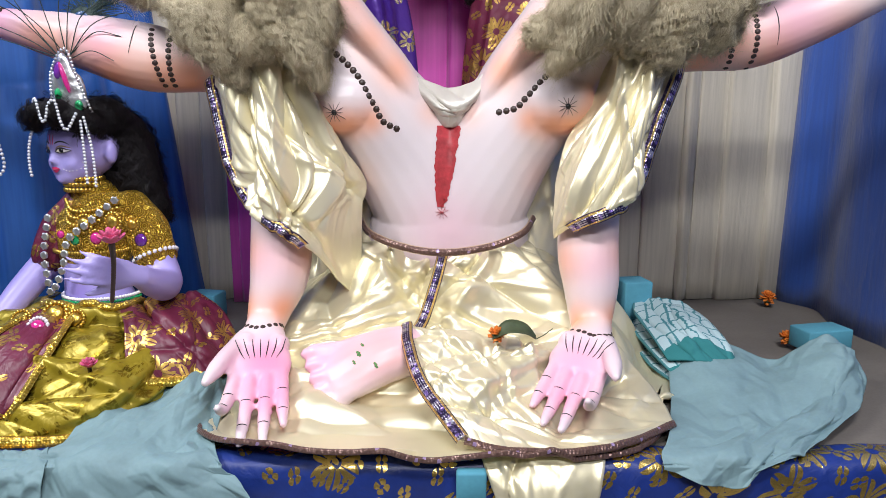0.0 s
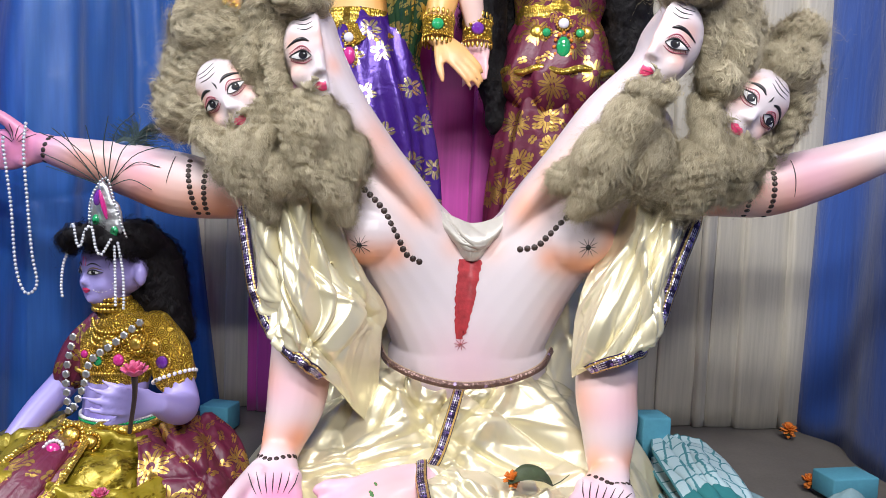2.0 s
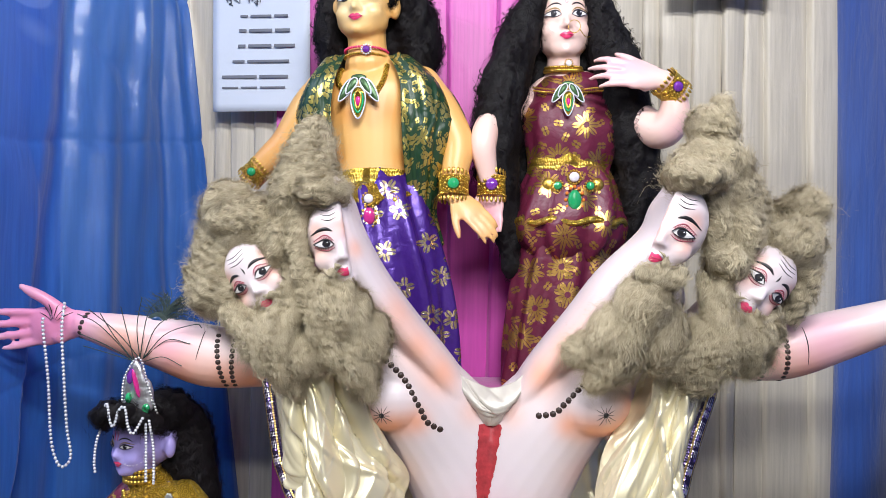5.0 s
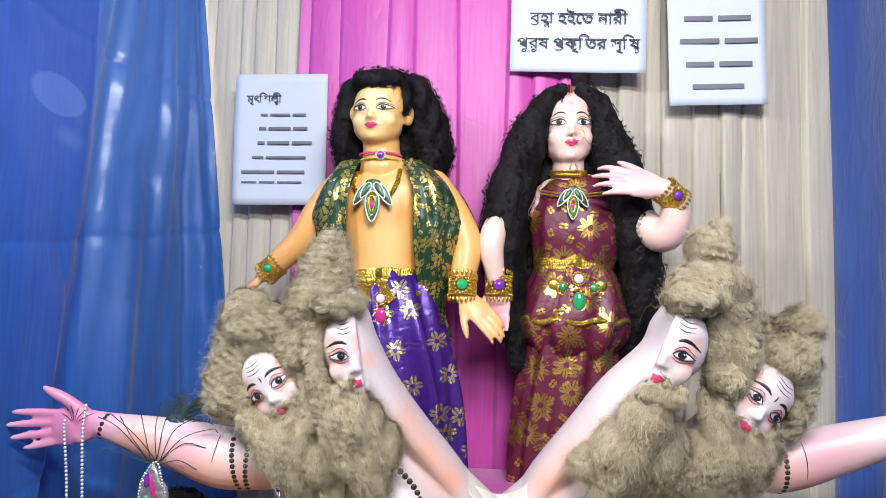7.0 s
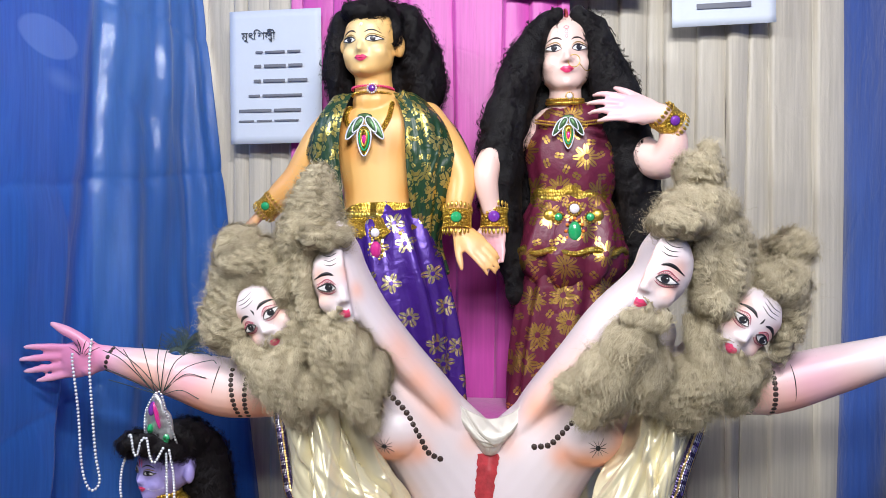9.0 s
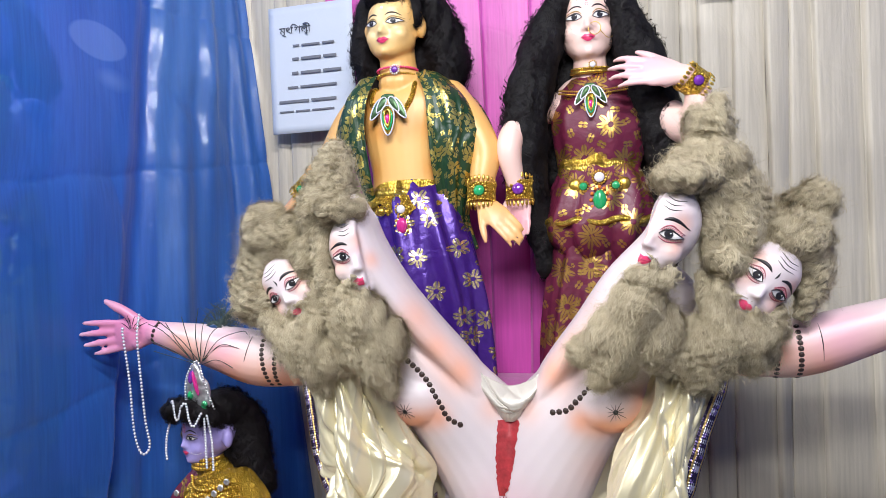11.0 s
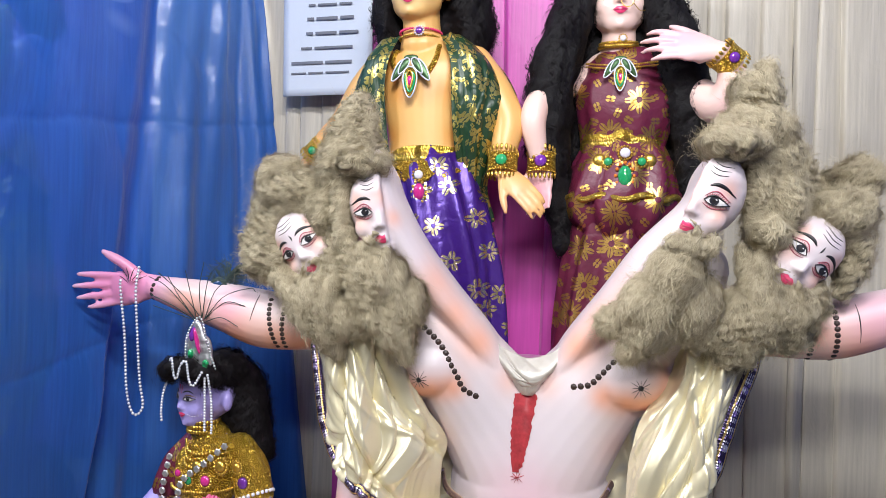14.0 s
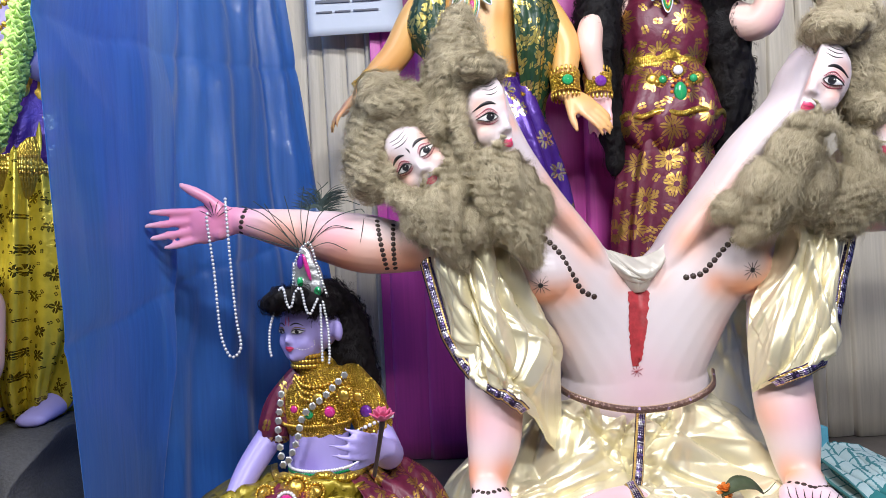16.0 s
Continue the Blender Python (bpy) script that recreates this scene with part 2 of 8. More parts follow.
def curtain_cloth(name, colour, second, rough=0.55, wrinkle=0.4, clear=0.0, coat=0.0, blotch=1.6, sheen=0.3, fold_lines=False):
    m, nt, b, node, link = graph(name)
    tc = node("ShaderNodeTexCoord")
    mp = node("ShaderNodeMapping")
    mp.inputs["Scale"].default_value = (1.0, 1.0, 0.3)
    link(tc.outputs["Object"], mp.inputs["Vector"])
    n1 = node("ShaderNodeTexNoise", Scale=blotch, Detail=3.0, Distortion=0.6)
    n2 = node("ShaderNodeTexNoise", Scale=26.0, Detail=5.0, Distortion=1.4)
    n3 = node("ShaderNodeTexNoise", Scale=700.0)
    for n in (n1, n2):
        link(mp.outputs[0], n.inputs["Vector"])
    link(tc.outputs["Object"], n3.inputs["Vector"])
    f = math_node(nt, "MULTIPLY_ADD", n1.outputs[0], 2.4, True)
    f.node.inputs[2].default_value = -0.75
    link(mix_node(nt, f, colour, second), b.inputs["Base Color"])
    b.inputs["Roughness"].default_value, b.inputs["Sheen Weight"].default_value = rough, sheen
    b.inputs["Coat Weight"].default_value, b.inputs["Coat Roughness"].default_value = coat, 0.18
    mp2 = node("ShaderNodeMapping")
    mp2.inputs["Scale"].default_value = (1.0, 1.0, 0.035)
    link(tc.outputs["Object"], mp2.inputs["Vector"])
    n4 = node("ShaderNodeTexNoise", Scale=150.0, Detail=3.0)
    link(mp2.outputs[0], n4.inputs["Vector"])
    streak = math_node(nt, "MULTIPLY_ADD", n4.outputs[0], 1.8, True)
    streak.node.inputs[2].default_value = -0.5
    was = b.inputs["Base Color"].links[0].from_socket
    link(mix_node(nt, math_node(nt, "MULTIPLY", streak, 0.6), was, tuple(c * 0.55 for c in colour)), b.inputs["Base Color"])
    vo = node("ShaderNodeTexVoronoi", Scale=6.0, Randomness=1.0)
    vo.feature = "DISTANCE_TO_EDGE"
    wob = node("ShaderNodeTexNoise", Scale=5.0, Detail=2.0)
    link(tc.outputs["Object"], wob.inputs["Vector"])
    mx = node("ShaderNodeMix")
    mx.data_type = "VECTOR"
    mx.inputs[0].default_value = 0.25
    link(tc.outputs["Object"], mx.inputs[4]), link(wob.outputs["Color"], mx.inputs[5])
    link(mx.outputs[1], vo.inputs["Vector"])
    crease = math_node(nt, "MINIMUM", vo.outputs["Distance"], 0.05)
    h = math_node(nt, "ADD", math_node(nt, "MULTIPLY", n2.outputs[0], 0.5), math_node(nt, "MULTIPLY", crease, 0.9 if fold_lines else 1.2))
    h = math_node(nt, "ADD", h, math_node(nt, "MULTIPLY", n3.outputs[0], 0.03))
    h = math_node(nt, "ADD", h, math_node(nt, "MULTIPLY", n4.outputs[0], 0.10))
    bp = node("ShaderNodeBump", Strength=wrinkle, Distance=0.012)
    link(h, bp.inputs["Height"]), link(bp.outputs[0], b.inputs["Normal"])
    if clear:
        # a pale moon and a wisp of cloud, printed
        for place, r, soft, wide in ((MOON, 0.036, 0.004, 0.0), (MOON + Vector((0.0, 0.03, -0.066)), 0.016, 0.02, 0.10)):
            wisp = node("ShaderNodeVectorMath")
            wisp.operation = "MULTIPLY_ADD"
            link(wob.outputs["Color"], wisp.inputs[0]), link(tc.outputs["Object"], wisp.inputs[2])
            wisp.inputs[1].default_value = (0, wide, wide * 0.4)
            rel, squeeze, off = node("ShaderNodeVectorMath"), node("ShaderNodeVectorMath"), node("ShaderNodeVectorMath")
            rel.operation, squeeze.operation, off.operation = "SUBTRACT", "MULTIPLY", "LENGTH"
            rel.inputs[1].default_value = place + Vector((0, wide * 0.5, wide * 0.2))
            squeeze.inputs[1].default_value = (1.0, 0.5, 1.0)
            link(wisp.outputs[0], rel.inputs[0]), link(rel.outputs[0], squeeze.inputs[0]), link(squeeze.outputs[0], off.inputs[0])
            disc = math_node(nt, "MULTIPLY_ADD", off.outputs["Value"], -1 / soft, True)
            disc.node.inputs[2].default_value = r / soft + 0.5
            was = b.inputs["Base Color"].links[0].from_socket
            link(mix_node(nt, math_node(nt, "MULTIPLY", disc, 0.38), was, (0.32, 0.50, 0.88)), b.inputs["Base Color"])
        tr = node("ShaderNodeBsdfTransparent", Color=(0.55, 0.74, 1.0, 1))
        tl = node("ShaderNodeBsdfTranslucent", Color=(*second, 1))
        film = node("ShaderNodeTexNoise", Scale=60.0, Detail=3.0, Distortion=2.5)
        area_ = node("ShaderNodeTexNoise", Scale=3.2, Detail=1.0)
        mp3 = node("ShaderNodeMapping")
        mp3.inputs["Scale"].default_value = (1.0, 1.0, 0.4)
        link(tc.outputs["Object"], mp3.inputs["Vector"]), link(mp3.outputs[0], film.inputs["Vector"]), link(tc.outputs["Object"], area_.inputs["Vector"])
        where = math_node(nt, "MULTIPLY_ADD", area_.outputs[0], 5.0, True)
        where.node.inputs[2].default_value = -2.7
        b.inputs["Coat Roughness"].default_value, b.inputs["Coat IOR"].default_value = 0.09, 2.0
        fb = node("ShaderNodeBump", Distance=0.015)
        link(math_node(nt, "MULTIPLY", where, 1.0), fb.inputs["Strength"])
        link(film.outputs[0], fb.inputs["Height"]), link(bp.outputs[0], fb.inputs["Normal"]), link(fb.outputs[0], b.inputs["Coat Normal"])
        m1, m2 = node("ShaderNodeMixShader", Fac=0.12), node("ShaderNodeMixShader", Fac=clear)
        link(b.outputs[0], m1.inputs[1]), link(tl.outputs[0], m1.inputs[2])
        link(m1.outputs[0], m2.inputs[1]), link(tr.outputs[0], m2.inputs[2])
        link(m2.outputs[0], nt.nodes["Material Output"].inputs[0])
    return m


def filigree(name, light, dark):
    """Coiled gold thread work: raised cords with dark gaps."""
    m, nt, b, node, link = graph(name)
    tc = node("ShaderNodeTexCoord")
    vo = node("ShaderNodeTexVoronoi", Scale=95.0, Randomness=0.8)
    link(tc.outputs["Object"], vo.inputs["Vector"])
    ring = math_node(nt, "SINE", math_node(nt, "MULTIPLY", vo.outputs["Distance"], 24.0))
    up = math_node(nt, "MULTIPLY_ADD", ring, 0.5)
    up.node.inputs[2].default_value = 0.5
    n1 = node("ShaderNodeTexNoise", Scale=700.0)
    link(tc.outputs["Object"], n1.inputs["Vector"])
    link(mix_node(nt, math_node(nt, "POWER", up, 0.7), dark, light), b.inputs["Base Color"])
    b.inputs["Metallic"].default_value, b.inputs["Roughness"].default_value = 0.85, 0.32
    bp = node("ShaderNodeBump", Strength=0.9, Distance=0.003)
    link(math_node(nt, "ADD", up, math_node(nt, "MULTIPLY", n1.outputs[0], 0.5)), bp.inputs["Height"])
    link(bp.outputs[0], b.inputs["Normal"])
    return m


MAT = {
    "clay": painted_clay("painted_clay"),
    "satin": satin("cream_satin", (0.78, 0.715, 0.50), (0.74, 0.67, 0.45), 0.38, 0.55, 0.06),
    "sheer_satin": satin("sheer_grey_satin", (0.56, 0.53, 0.47), (0.50, 0.47, 0.42), 0.42, 0.2, 0.25),
    "trim": sequins("sequin_trim", [(0.05, 0.035, 0.09), (0.62, 0.58, 0.66), (0.26, 0.17, 0.5), (0.66, 0.45, 0.16)]),
    "trim_dark": sequins("dark_braid_trim", [(0.17, 0.10, 0.085), (0.22, 0.14, 0.14), (0.42, 0.30, 0.52), (0.50, 0.36, 0.26)], 0.5, False),
    "gold_trim": sequins("gold_trim", [(0.55, 0.36, 0.05), (0.8, 0.58, 0.12), (0.6, 0.45, 0.1), (0.4, 0.24, 0.04)]),
    # Core tinted darker than the strands, as shade in the gaps.
    "jute": fibre("jute_core_shade", (0.20, 0.165, 0.105), (0.40, 0.35, 0.24)),
    "jute_strand": fibre("jute_strand", (0.30, 0.245, 0.155), (0.64, 0.565, 0.40), scale=60, single_tone=0.65),
    "hair": fibre("black_hair_core", (0.004, 0.0035, 0.004), (0.009, 0.008, 0.009), rough=0.7),
    "hair_strand": fibre("black_hair_strand", (0.005, 0.004, 0.005), (0.015, 0.012, 0.014), rough=0.6, scale=60, single_tone=0.6, gloss=0.18),
    "black": plain("black_paint", (0.012, 0.01, 0.012), 0.4, bump=0.05),
    "bead": plain("brown_bead_paint", (0.035, 0.018, 0.014), 0.45, vary=0.3),
    "white": plain("eye_white_paint", (0.82, 0.80, 0.80), 0.35, vary=0.03),
    "iris": plain("iris_paint", (0.035, 0.035, 0.045), 0.25, vary=0.2),
    "lip": plain("lip_paint", (0.72, 0.05, 0.16), 0.3, vary=0.1),
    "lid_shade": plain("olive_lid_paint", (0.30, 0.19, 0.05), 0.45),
    "rose_line": plain("rose_line_paint", (0.35, 0.07, 0.10), 0.45),
    "red": plain("red_wound_paint", (0.42, 0.035, 0.045), 0.5, vary=0.45, scale=60, bump=0.6),
    "gold": plain("gold_foil", (0.74, 0.48, 0.09), 0.3, metal=0.9, vary=0.35, scale=120, bump=0.5, fine=400),
    "filigree": filigree("gold_filigree", (0.85, 0.58, 0.08), (0.34, 0.18, 0.02)),
    "silver": plain("silver_foil", (0.75, 0.76, 0.78), 0.34, metal=0.9, vary=0.25, scale=150, bump=0.5),
    "pearl": plain("pearl_bead", (0.72, 0.74, 0.80), 0.25, metal=0.25, vary=0.1),
    "pendant_ground": plain("dark_green_foil", (0.06, 0.13, 0.05), 0.35, metal=0.4, vary=0.5, scale=150),
    "gem_pink": plain("pink_gem", (0.55, 0.03, 0.22), 0.12, vary=0.3, coat=0.8),
    "gem_violet": plain("violet_gem", (0.16, 0.03, 0.32), 0.12, vary=0.3, coat=0.8),
    "gem_green": plain("green_gem", (0.02, 0.35, 0.12), 0.12, vary=0.3, coat=0.8),
    "gem_white": plain("white_gem", (0.75, 0.72, 0.78), 0.15, vary=0.1, coat=0.8),
    "paper": plain("white_paper", (0.60, 0.65, 0.73), 0.75, vary=0.03, bump=0.06),
    "ink": plain("printed_ink", (0.06, 0.065, 0.08), 0.8),
    "soft_ink": plain("grey_printed_ink", (0.17, 0.18, 0.21), 0.8),
    "purple_brocade": brocade("purple_satin_print", (0.07, 0.02, 0.26), (0.62, 0.52, 0.30), 17, 5, 0.34, 0.3, 0.35, False),
    "maroon_brocade": brocade("maroon_foil_print", (0.15, 0.014, 0.045), (0.60, 0.38, 0.10), 14, 8, 0.37, 0.45, foil_rough=0.34),
    "green_brocade": brocade("green_foil_print", (0.015, 0.055, 0.02), (0.60, 0.48, 0.13), 24, 3, 0.40, 0.4, foil_rough=0.32),
    "yellow_brocade": brocade("yellow_foil_print", (0.74, 0.57, 0.05), (0.22, 0.16, 0.02), 24, 4, 0.25, 0.3, 0.42),
    "yellow_foil": brocade("yellow_foil_cloth", (0.38, 0.285, 0.02), (0.26, 0.18, 0.02), 26, 4, 0.28, 0.38, 0.38, foil_rough=0.3),
    "stage_cloth": brocade("blue_stage_cloth", (0.012, 0.035, 0.22), (0.78, 0.55, 0.16), 13, 6, 0.40, 0.4),
    "curtain_grey": curtain_cloth("grey_beige_curtain", (0.50, 0.455, 0.37), (0.58, 0.53, 0.44), 0.5, 0.35, sheen=0.4),
    "curtain_magenta": curtain_cloth("magenta_curtain", (0.62, 0.075, 0.43), (0.56, 0.06, 0.38), 0.45, 0.25),
    "curtain_blue": curtain_cloth("blue_curtain", (0.015, 0.06, 0.30), (0.025, 0.10, 0.42), 0.45, 0.5, fold_lines=True),
    "curtain_purple": curtain_cloth("purple_curtain", (0.10, 0.04, 0.30), (0.03, 0.05, 0.24), 0.5, 0.5, blotch=4),
    "sheet_blue": curtain_cloth("clear_blue_sheet", (0.015, 0.13, 0.48), (0.045, 0.21, 0.68), 0.5, 0.2, clear=0.42, coat=0.12, blotch=2.4, fold_lines=True),
    "stage_mat": plain("grey_stage_mat", (0.13, 0.115, 0.10), 0.9, vary=0.25, scale=9, bump=0.4),
    "rock": plain("grey_painted_cloth_rock", (0.09, 0.09, 0.095), 0.8, vary=0.6, scale=7, bump=0.6, depth=0.01),
    # Tones of the unseen shell, set by how much light it should bounce.
    "wall": plain("unseen_wall_bounce", (0.32, 0.31, 0.31), 0.85, vary=0.1, scale=2),
    "ceiling": plain("white_ceiling_bounce", (0.74, 0.74, 0.75), 0.85, vary=0.06, scale=2),
    "tissue": plain("teal_tissue_paper", (0.165, 0.265, 0.29), 0.7, vary=0.15, scale=20, bump=0.2, depth=0.002),
    "foam": plain("teal_foam_block", (0.08, 0.30, 0.40), 0.8, vary=0.15),
    "chip": plain("green_undercoat", (0.07, 0.20, 0.05), 0.6, vary=0.5, scale=300),
    "leaf": plain("dry_green_leaf", (0.05, 0.07, 0.03), 0.6, vary=0.4, scale=60),
    "marigold": plain("orange_marigold", (0.70, 0.19, 0.02), 0.7, vary=0.4, scale=200),
    "lotus": plain("pink_lotus_petal", (0.60, 0.10, 0.22), 0.5, vary=0.35, scale=90),
    "feather": fibre("dark_feather_barb", (0.02, 0.03, 0.03), (0.05, 0.08, 0.07), 0.45),
    "feather_eye": plain("feather_eye_blue", (0.01, 0.05, 0.16), 0.3, vary=0.4),
    "garland": plain("lime_paper_garland", (0.46, 0.70, 0.18), 0.8, vary=0.35, scale=110, bump=0.8, depth=0.004),
    "orange_cloth": brocade("orange_sequin_cloth", (0.42, 0.09, 0.02), (0.75, 0.45, 0.2), 90, 3, 0.25, 0.45, 0.1, False),
    "white_satin": satin("white_satin", (0.50, 0.48, 0.52), (0.44, 0.42, 0.47), wrinkle=0.2),
}


# ---- mesh helpers ----
from mathutils.bvhtree import BVHTree


def spline(ctrl, n):
    """n samples of a Catmull-Rom curve through the rows of ctrl."""
    c = np.array(ctrl, float)
    c = np.vstack([2 * c[0] - c[1], c, 2 * c[-1] - c[-2]])
    k = len(c) - 3
    t = np.linspace(0, k, n)
    i = np.minimum(t.astype(int), k - 1)
    f = (t - i)[:, None]
    a, b, d, e = c[i], c[i + 1], c[i + 2], c[i + 3]
    return 0.5 * (2 * b + (d - a) * f + (2 * a - 5 * b + 4 * d - e) * f ** 2 + (3 * b - a - 3 * d + e) * f ** 3)


def unit(a):
    a = np.asarray(a, float)
    return a / np.maximum(np.linalg.norm(a, axis=-1, keepdims=True), 1e-9)


def quads(rows, cols, wrap=False):
    i, j = np.meshgrid(np.arange(rows - 1), np.arange(cols if wrap else cols - 1), indexing="ij")
    k = (j + 1) % cols
    return np.stack([i * cols + j, i * cols + k, (i + 1) * cols + k, (i + 1) * cols + j], -1).reshape(-1, 4)


def tube(ctrl, seg=20, n=0, ref=(0, -1, 0), power=1.0):
    """A limb along rows of x, y, z, half width, half depth (towards ref), with round ends."""
    c = np.array([r if len(r) == 5 else (*r, r[3]) for r in ctrl], float)
    n = n or max(8, 6 * (len(c) - 1))
    s = spline(c, n)
    p, ra, rb = s[:, :3], np.maximum(s[:, 3], 1e-4), np.maximum(s[:, 4], 1e-4)
    tan = unit(np.gradient(p, axis=0))
    ref = np.array(ref, float)
    up = unit(ref - (tan @ ref)[:, None] * tan)
    side = np.cross(tan, up)
    rings = []
    for e, sign in ((0, -1), (-1, 1)):
        cap = []
        for a in (0.4, 0.8, 1.2, 1.569):
            cap.append((p[e] + sign * tan[e] * min(ra[e], rb[e]) * math.sin(a), ra[e] * math.cos(a), rb[e] * math.cos(a), up[e], side[e]))
        rings.append(cap)
    body = list(zip(p, ra, rb, up, side))
    body = rings[0][::-1] + body + rings[1]
    th = np.linspace(0, 2 * np.pi, seg, endpoint=False)
    ct, st = np.cos(th), np.sin(th)
    if power != 1.0:
        ct, st = np.sign(ct) * abs(ct) ** power, np.sign(st) * abs(st) ** power
    v = np.concatenate([q + a * ct[:, None] * sd + b * st[:, None] * u for q, a, b, u, sd in body])
    return v, quads(len(body), seg, True)


def ball(c, r, turn=None, seg=20, rings=12):
    ph = np.linspace(0.01, np.pi - 0.01, rings)
    th = np.linspace(0, 2 * np.pi, seg, endpoint=False)
    v = np.stack([np.outer(np.sin(ph), np.cos(th)), np.outer(np.sin(ph), np.sin(th)), np.outer(np.cos(ph), np.ones(seg))], -1).reshape(-1, 3)
    v = v * (r if np.ndim(r) else (r, r, r))
    if turn is not None:
        v = v @ np.array(turn.to_3x3()).T
    return v + c, quads(rings, seg, True)


def join(pieces):
    vs, fs, k = [], [], 0
    for v, f in pieces:
        vs.append(v), fs.append(f + k)
        k += len(v)
    return np.concatenate(vs), np.concatenate(fs)


def raw_mesh(name, v, f):
    me = bpy.data.meshes.new(name)
    me.from_pydata(v.tolist() if hasattr(v, "tolist") else v, [], f.tolist() if hasattr(f, "tolist") else f)
    return me


def fuse(pieces, voxel=0.004, smooth=4):
    """Overlapping forms grown into one skin."""
    v, f = join(pieces)
    ob = new("fused", raw_mesh("fused", v, f))
    md = ob.modifiers.new("skin", "REMESH")
    md.mode, md.voxel_size = "VOXEL", voxel
    if smooth:
        sm = ob.modifiers.new("soft", "SMOOTH")
        sm.factor, sm.iterations = 0.5, smooth
    me = bpy.data.meshes.new_from_object(ob.evaluated_get(bpy.context.evaluated_depsgraph_get()))
    v = np.empty(len(me.vertices) * 3)
    me.vertices.foreach_get("co", v)
    f = np.empty(len(me.loops), int)
    me.loops.foreach_get("vertex_index", f)
    bpy.data.objects.remove(ob)
    return v.reshape(-1, 3), f.reshape(-1, 4)


def normals(v, f):
    a = np.cross(v[f[:, 2]] - v[f[:, 0]], v[f[:, -1]] - v[f[:, 1]])
    n = np.zeros_like(v)
    for i in range(f.shape[1]):
        np.add.at(n, f[:, i], a)
    return unit(n)


def waves(p, scale, seed=0, octaves=2):
    """A smooth noise from summed sines, quick on whole arrays."""
    rg = np.random.default_rng(seed)
    out = np.zeros(len(p))
    for o in range(octaves):
        for _ in range(5):
            k = rg.normal(size=p.shape[1]) * scale * 2 ** o
            out += np.sin(p @ k + rg.uniform(0, 6.28)) / 2 ** o
    return out / 5


class Sculpt:
    """Gathers surfaces with their materials into one mesh."""

    def __init__(self):
        self.v, self.f, self.m, self.uv, self.col, self.mats, self.k = [], [], [], [], [], [], 0

    def add(self, piece, mat, uv=None, col=None):
        v, f = piece
        if mat not in self.mats:
            self.mats.append(mat)
        self.v.append(v)
        self.f.extend((np.asarray(f) + self.k).tolist())
        self.m.append(np.full(len(f), self.mats.index(mat)))
        self.uv.append(v[:, [0, 2]] if uv is None else uv)
        self.col.append(np.full((len(v), 3), 0.5) if col is None else np.broadcast_to(col, (len(v), 3)))
        self.k += len(v)

    def build(self, name, parent=None):
        v, uv, col = np.concatenate(self.v), np.concatenate(self.uv), np.concatenate(self.col)
        me = raw_mesh(name, v, self.f)
        for m in self.mats:
            me.materials.append(MAT[m])
        me.polygons.foreach_set("material_index", np.concatenate(self.m).astype(np.int32))
        me.polygons.foreach_set("use_smooth", np.ones(len(me.polygons), bool))
        idx = np.empty(len(me.loops), int)
        me.loops.foreach_get("vertex_index", idx)
        me.uv_layers.new(name="UVMap").data.foreach_set("uv", uv[idx].astype(np.float32).ravel())
        at = me.color_attributes.new("paint", "FLOAT_COLOR", "POINT")
        at.data.foreach_set("color", np.hstack([col, np.ones((len(col), 1))]).astype(np.float32).ravel())
        me.update()
        ob = new(name, me)
        ob.parent = parent
        return ob


def single(name, piece, mat, parent=None, label="", uv=None):
    s = Sculpt()
    s.add(piece, mat, uv)
    ob = s.build(name, parent)
    return tagged(ob, label) if label else ob


def box(lo, hi, bevel=0.004):
    bm = bmesh.new()
    bmesh.ops.create_cube(bm, size=1, matrix=Matrix.LocRotScale((Vector(lo) + Vector(hi)) / 2, None, Vector(hi) - Vector(lo)))
    if bevel:
        bmesh.ops.bevel(bm, geom=bm.edges[:], offset=bevel, segments=2, affect="EDGES", profile=0.5)
    v = np.array([x.co[:] for x in bm.verts])
    f = [[x.index for x in fc.verts] for fc in bm.faces]
    bm.free()
    return v, f


def add_box(s, lo, hi, mat, bevel=0.004):
    v, f = box(lo, hi, bevel)
    s.mats.append(mat) if mat not in s.mats else None
    s.v.append(v)
    s.f.extend([[i + s.k for i in fc] for fc in f])
    s.m.append(np.full(len(f), s.mats.index(mat)))
    s.uv.append(v[:, [0, 1]] * 1.0)
    s.col.append(np.full((len(v), 3), 0.5))
    s.k += len(v)


def slab(grid, thick):
    """A cloth with thickness from a grid of places (rows, columns, 3)."""
    r, c = grid.shape[:2]
    v = grid.reshape(-1, 3)
    f = quads(r, c)
    n = normals(v, f)
    back = v - n * thick
    k = r * c
    ring = np.concatenate([np.arange(c), np.arange(1, r) * c + c - 1, (r - 1) * c + np.arange(c - 2, -1, -1), np.arange(r - 2, 0, -1) * c])
    nxt = np.roll(ring, -1)
    rim = np.stack([ring, ring + k, nxt + k, nxt], -1)
    return np.concatenate([v, back]), np.concatenate([f, f[:, ::-1] + k, rim])


def grid_uv(grid):
    """Metres along and down a grid, for the two faces of a slab."""
    du = np.linalg.norm(np.diff(grid, axis=1), axis=-1)
    dv = np.linalg.norm(np.diff(grid, axis=0), axis=-1)
    u = np.hstack([np.zeros((len(grid), 1)), np.cumsum(du, 1)])
    v = np.vstack([np.zeros((1, grid.shape[1])), np.cumsum(dv, 0)])
    uv = np.stack([u, v], -1).reshape(-1, 2)
    return np.concatenate([uv, uv])


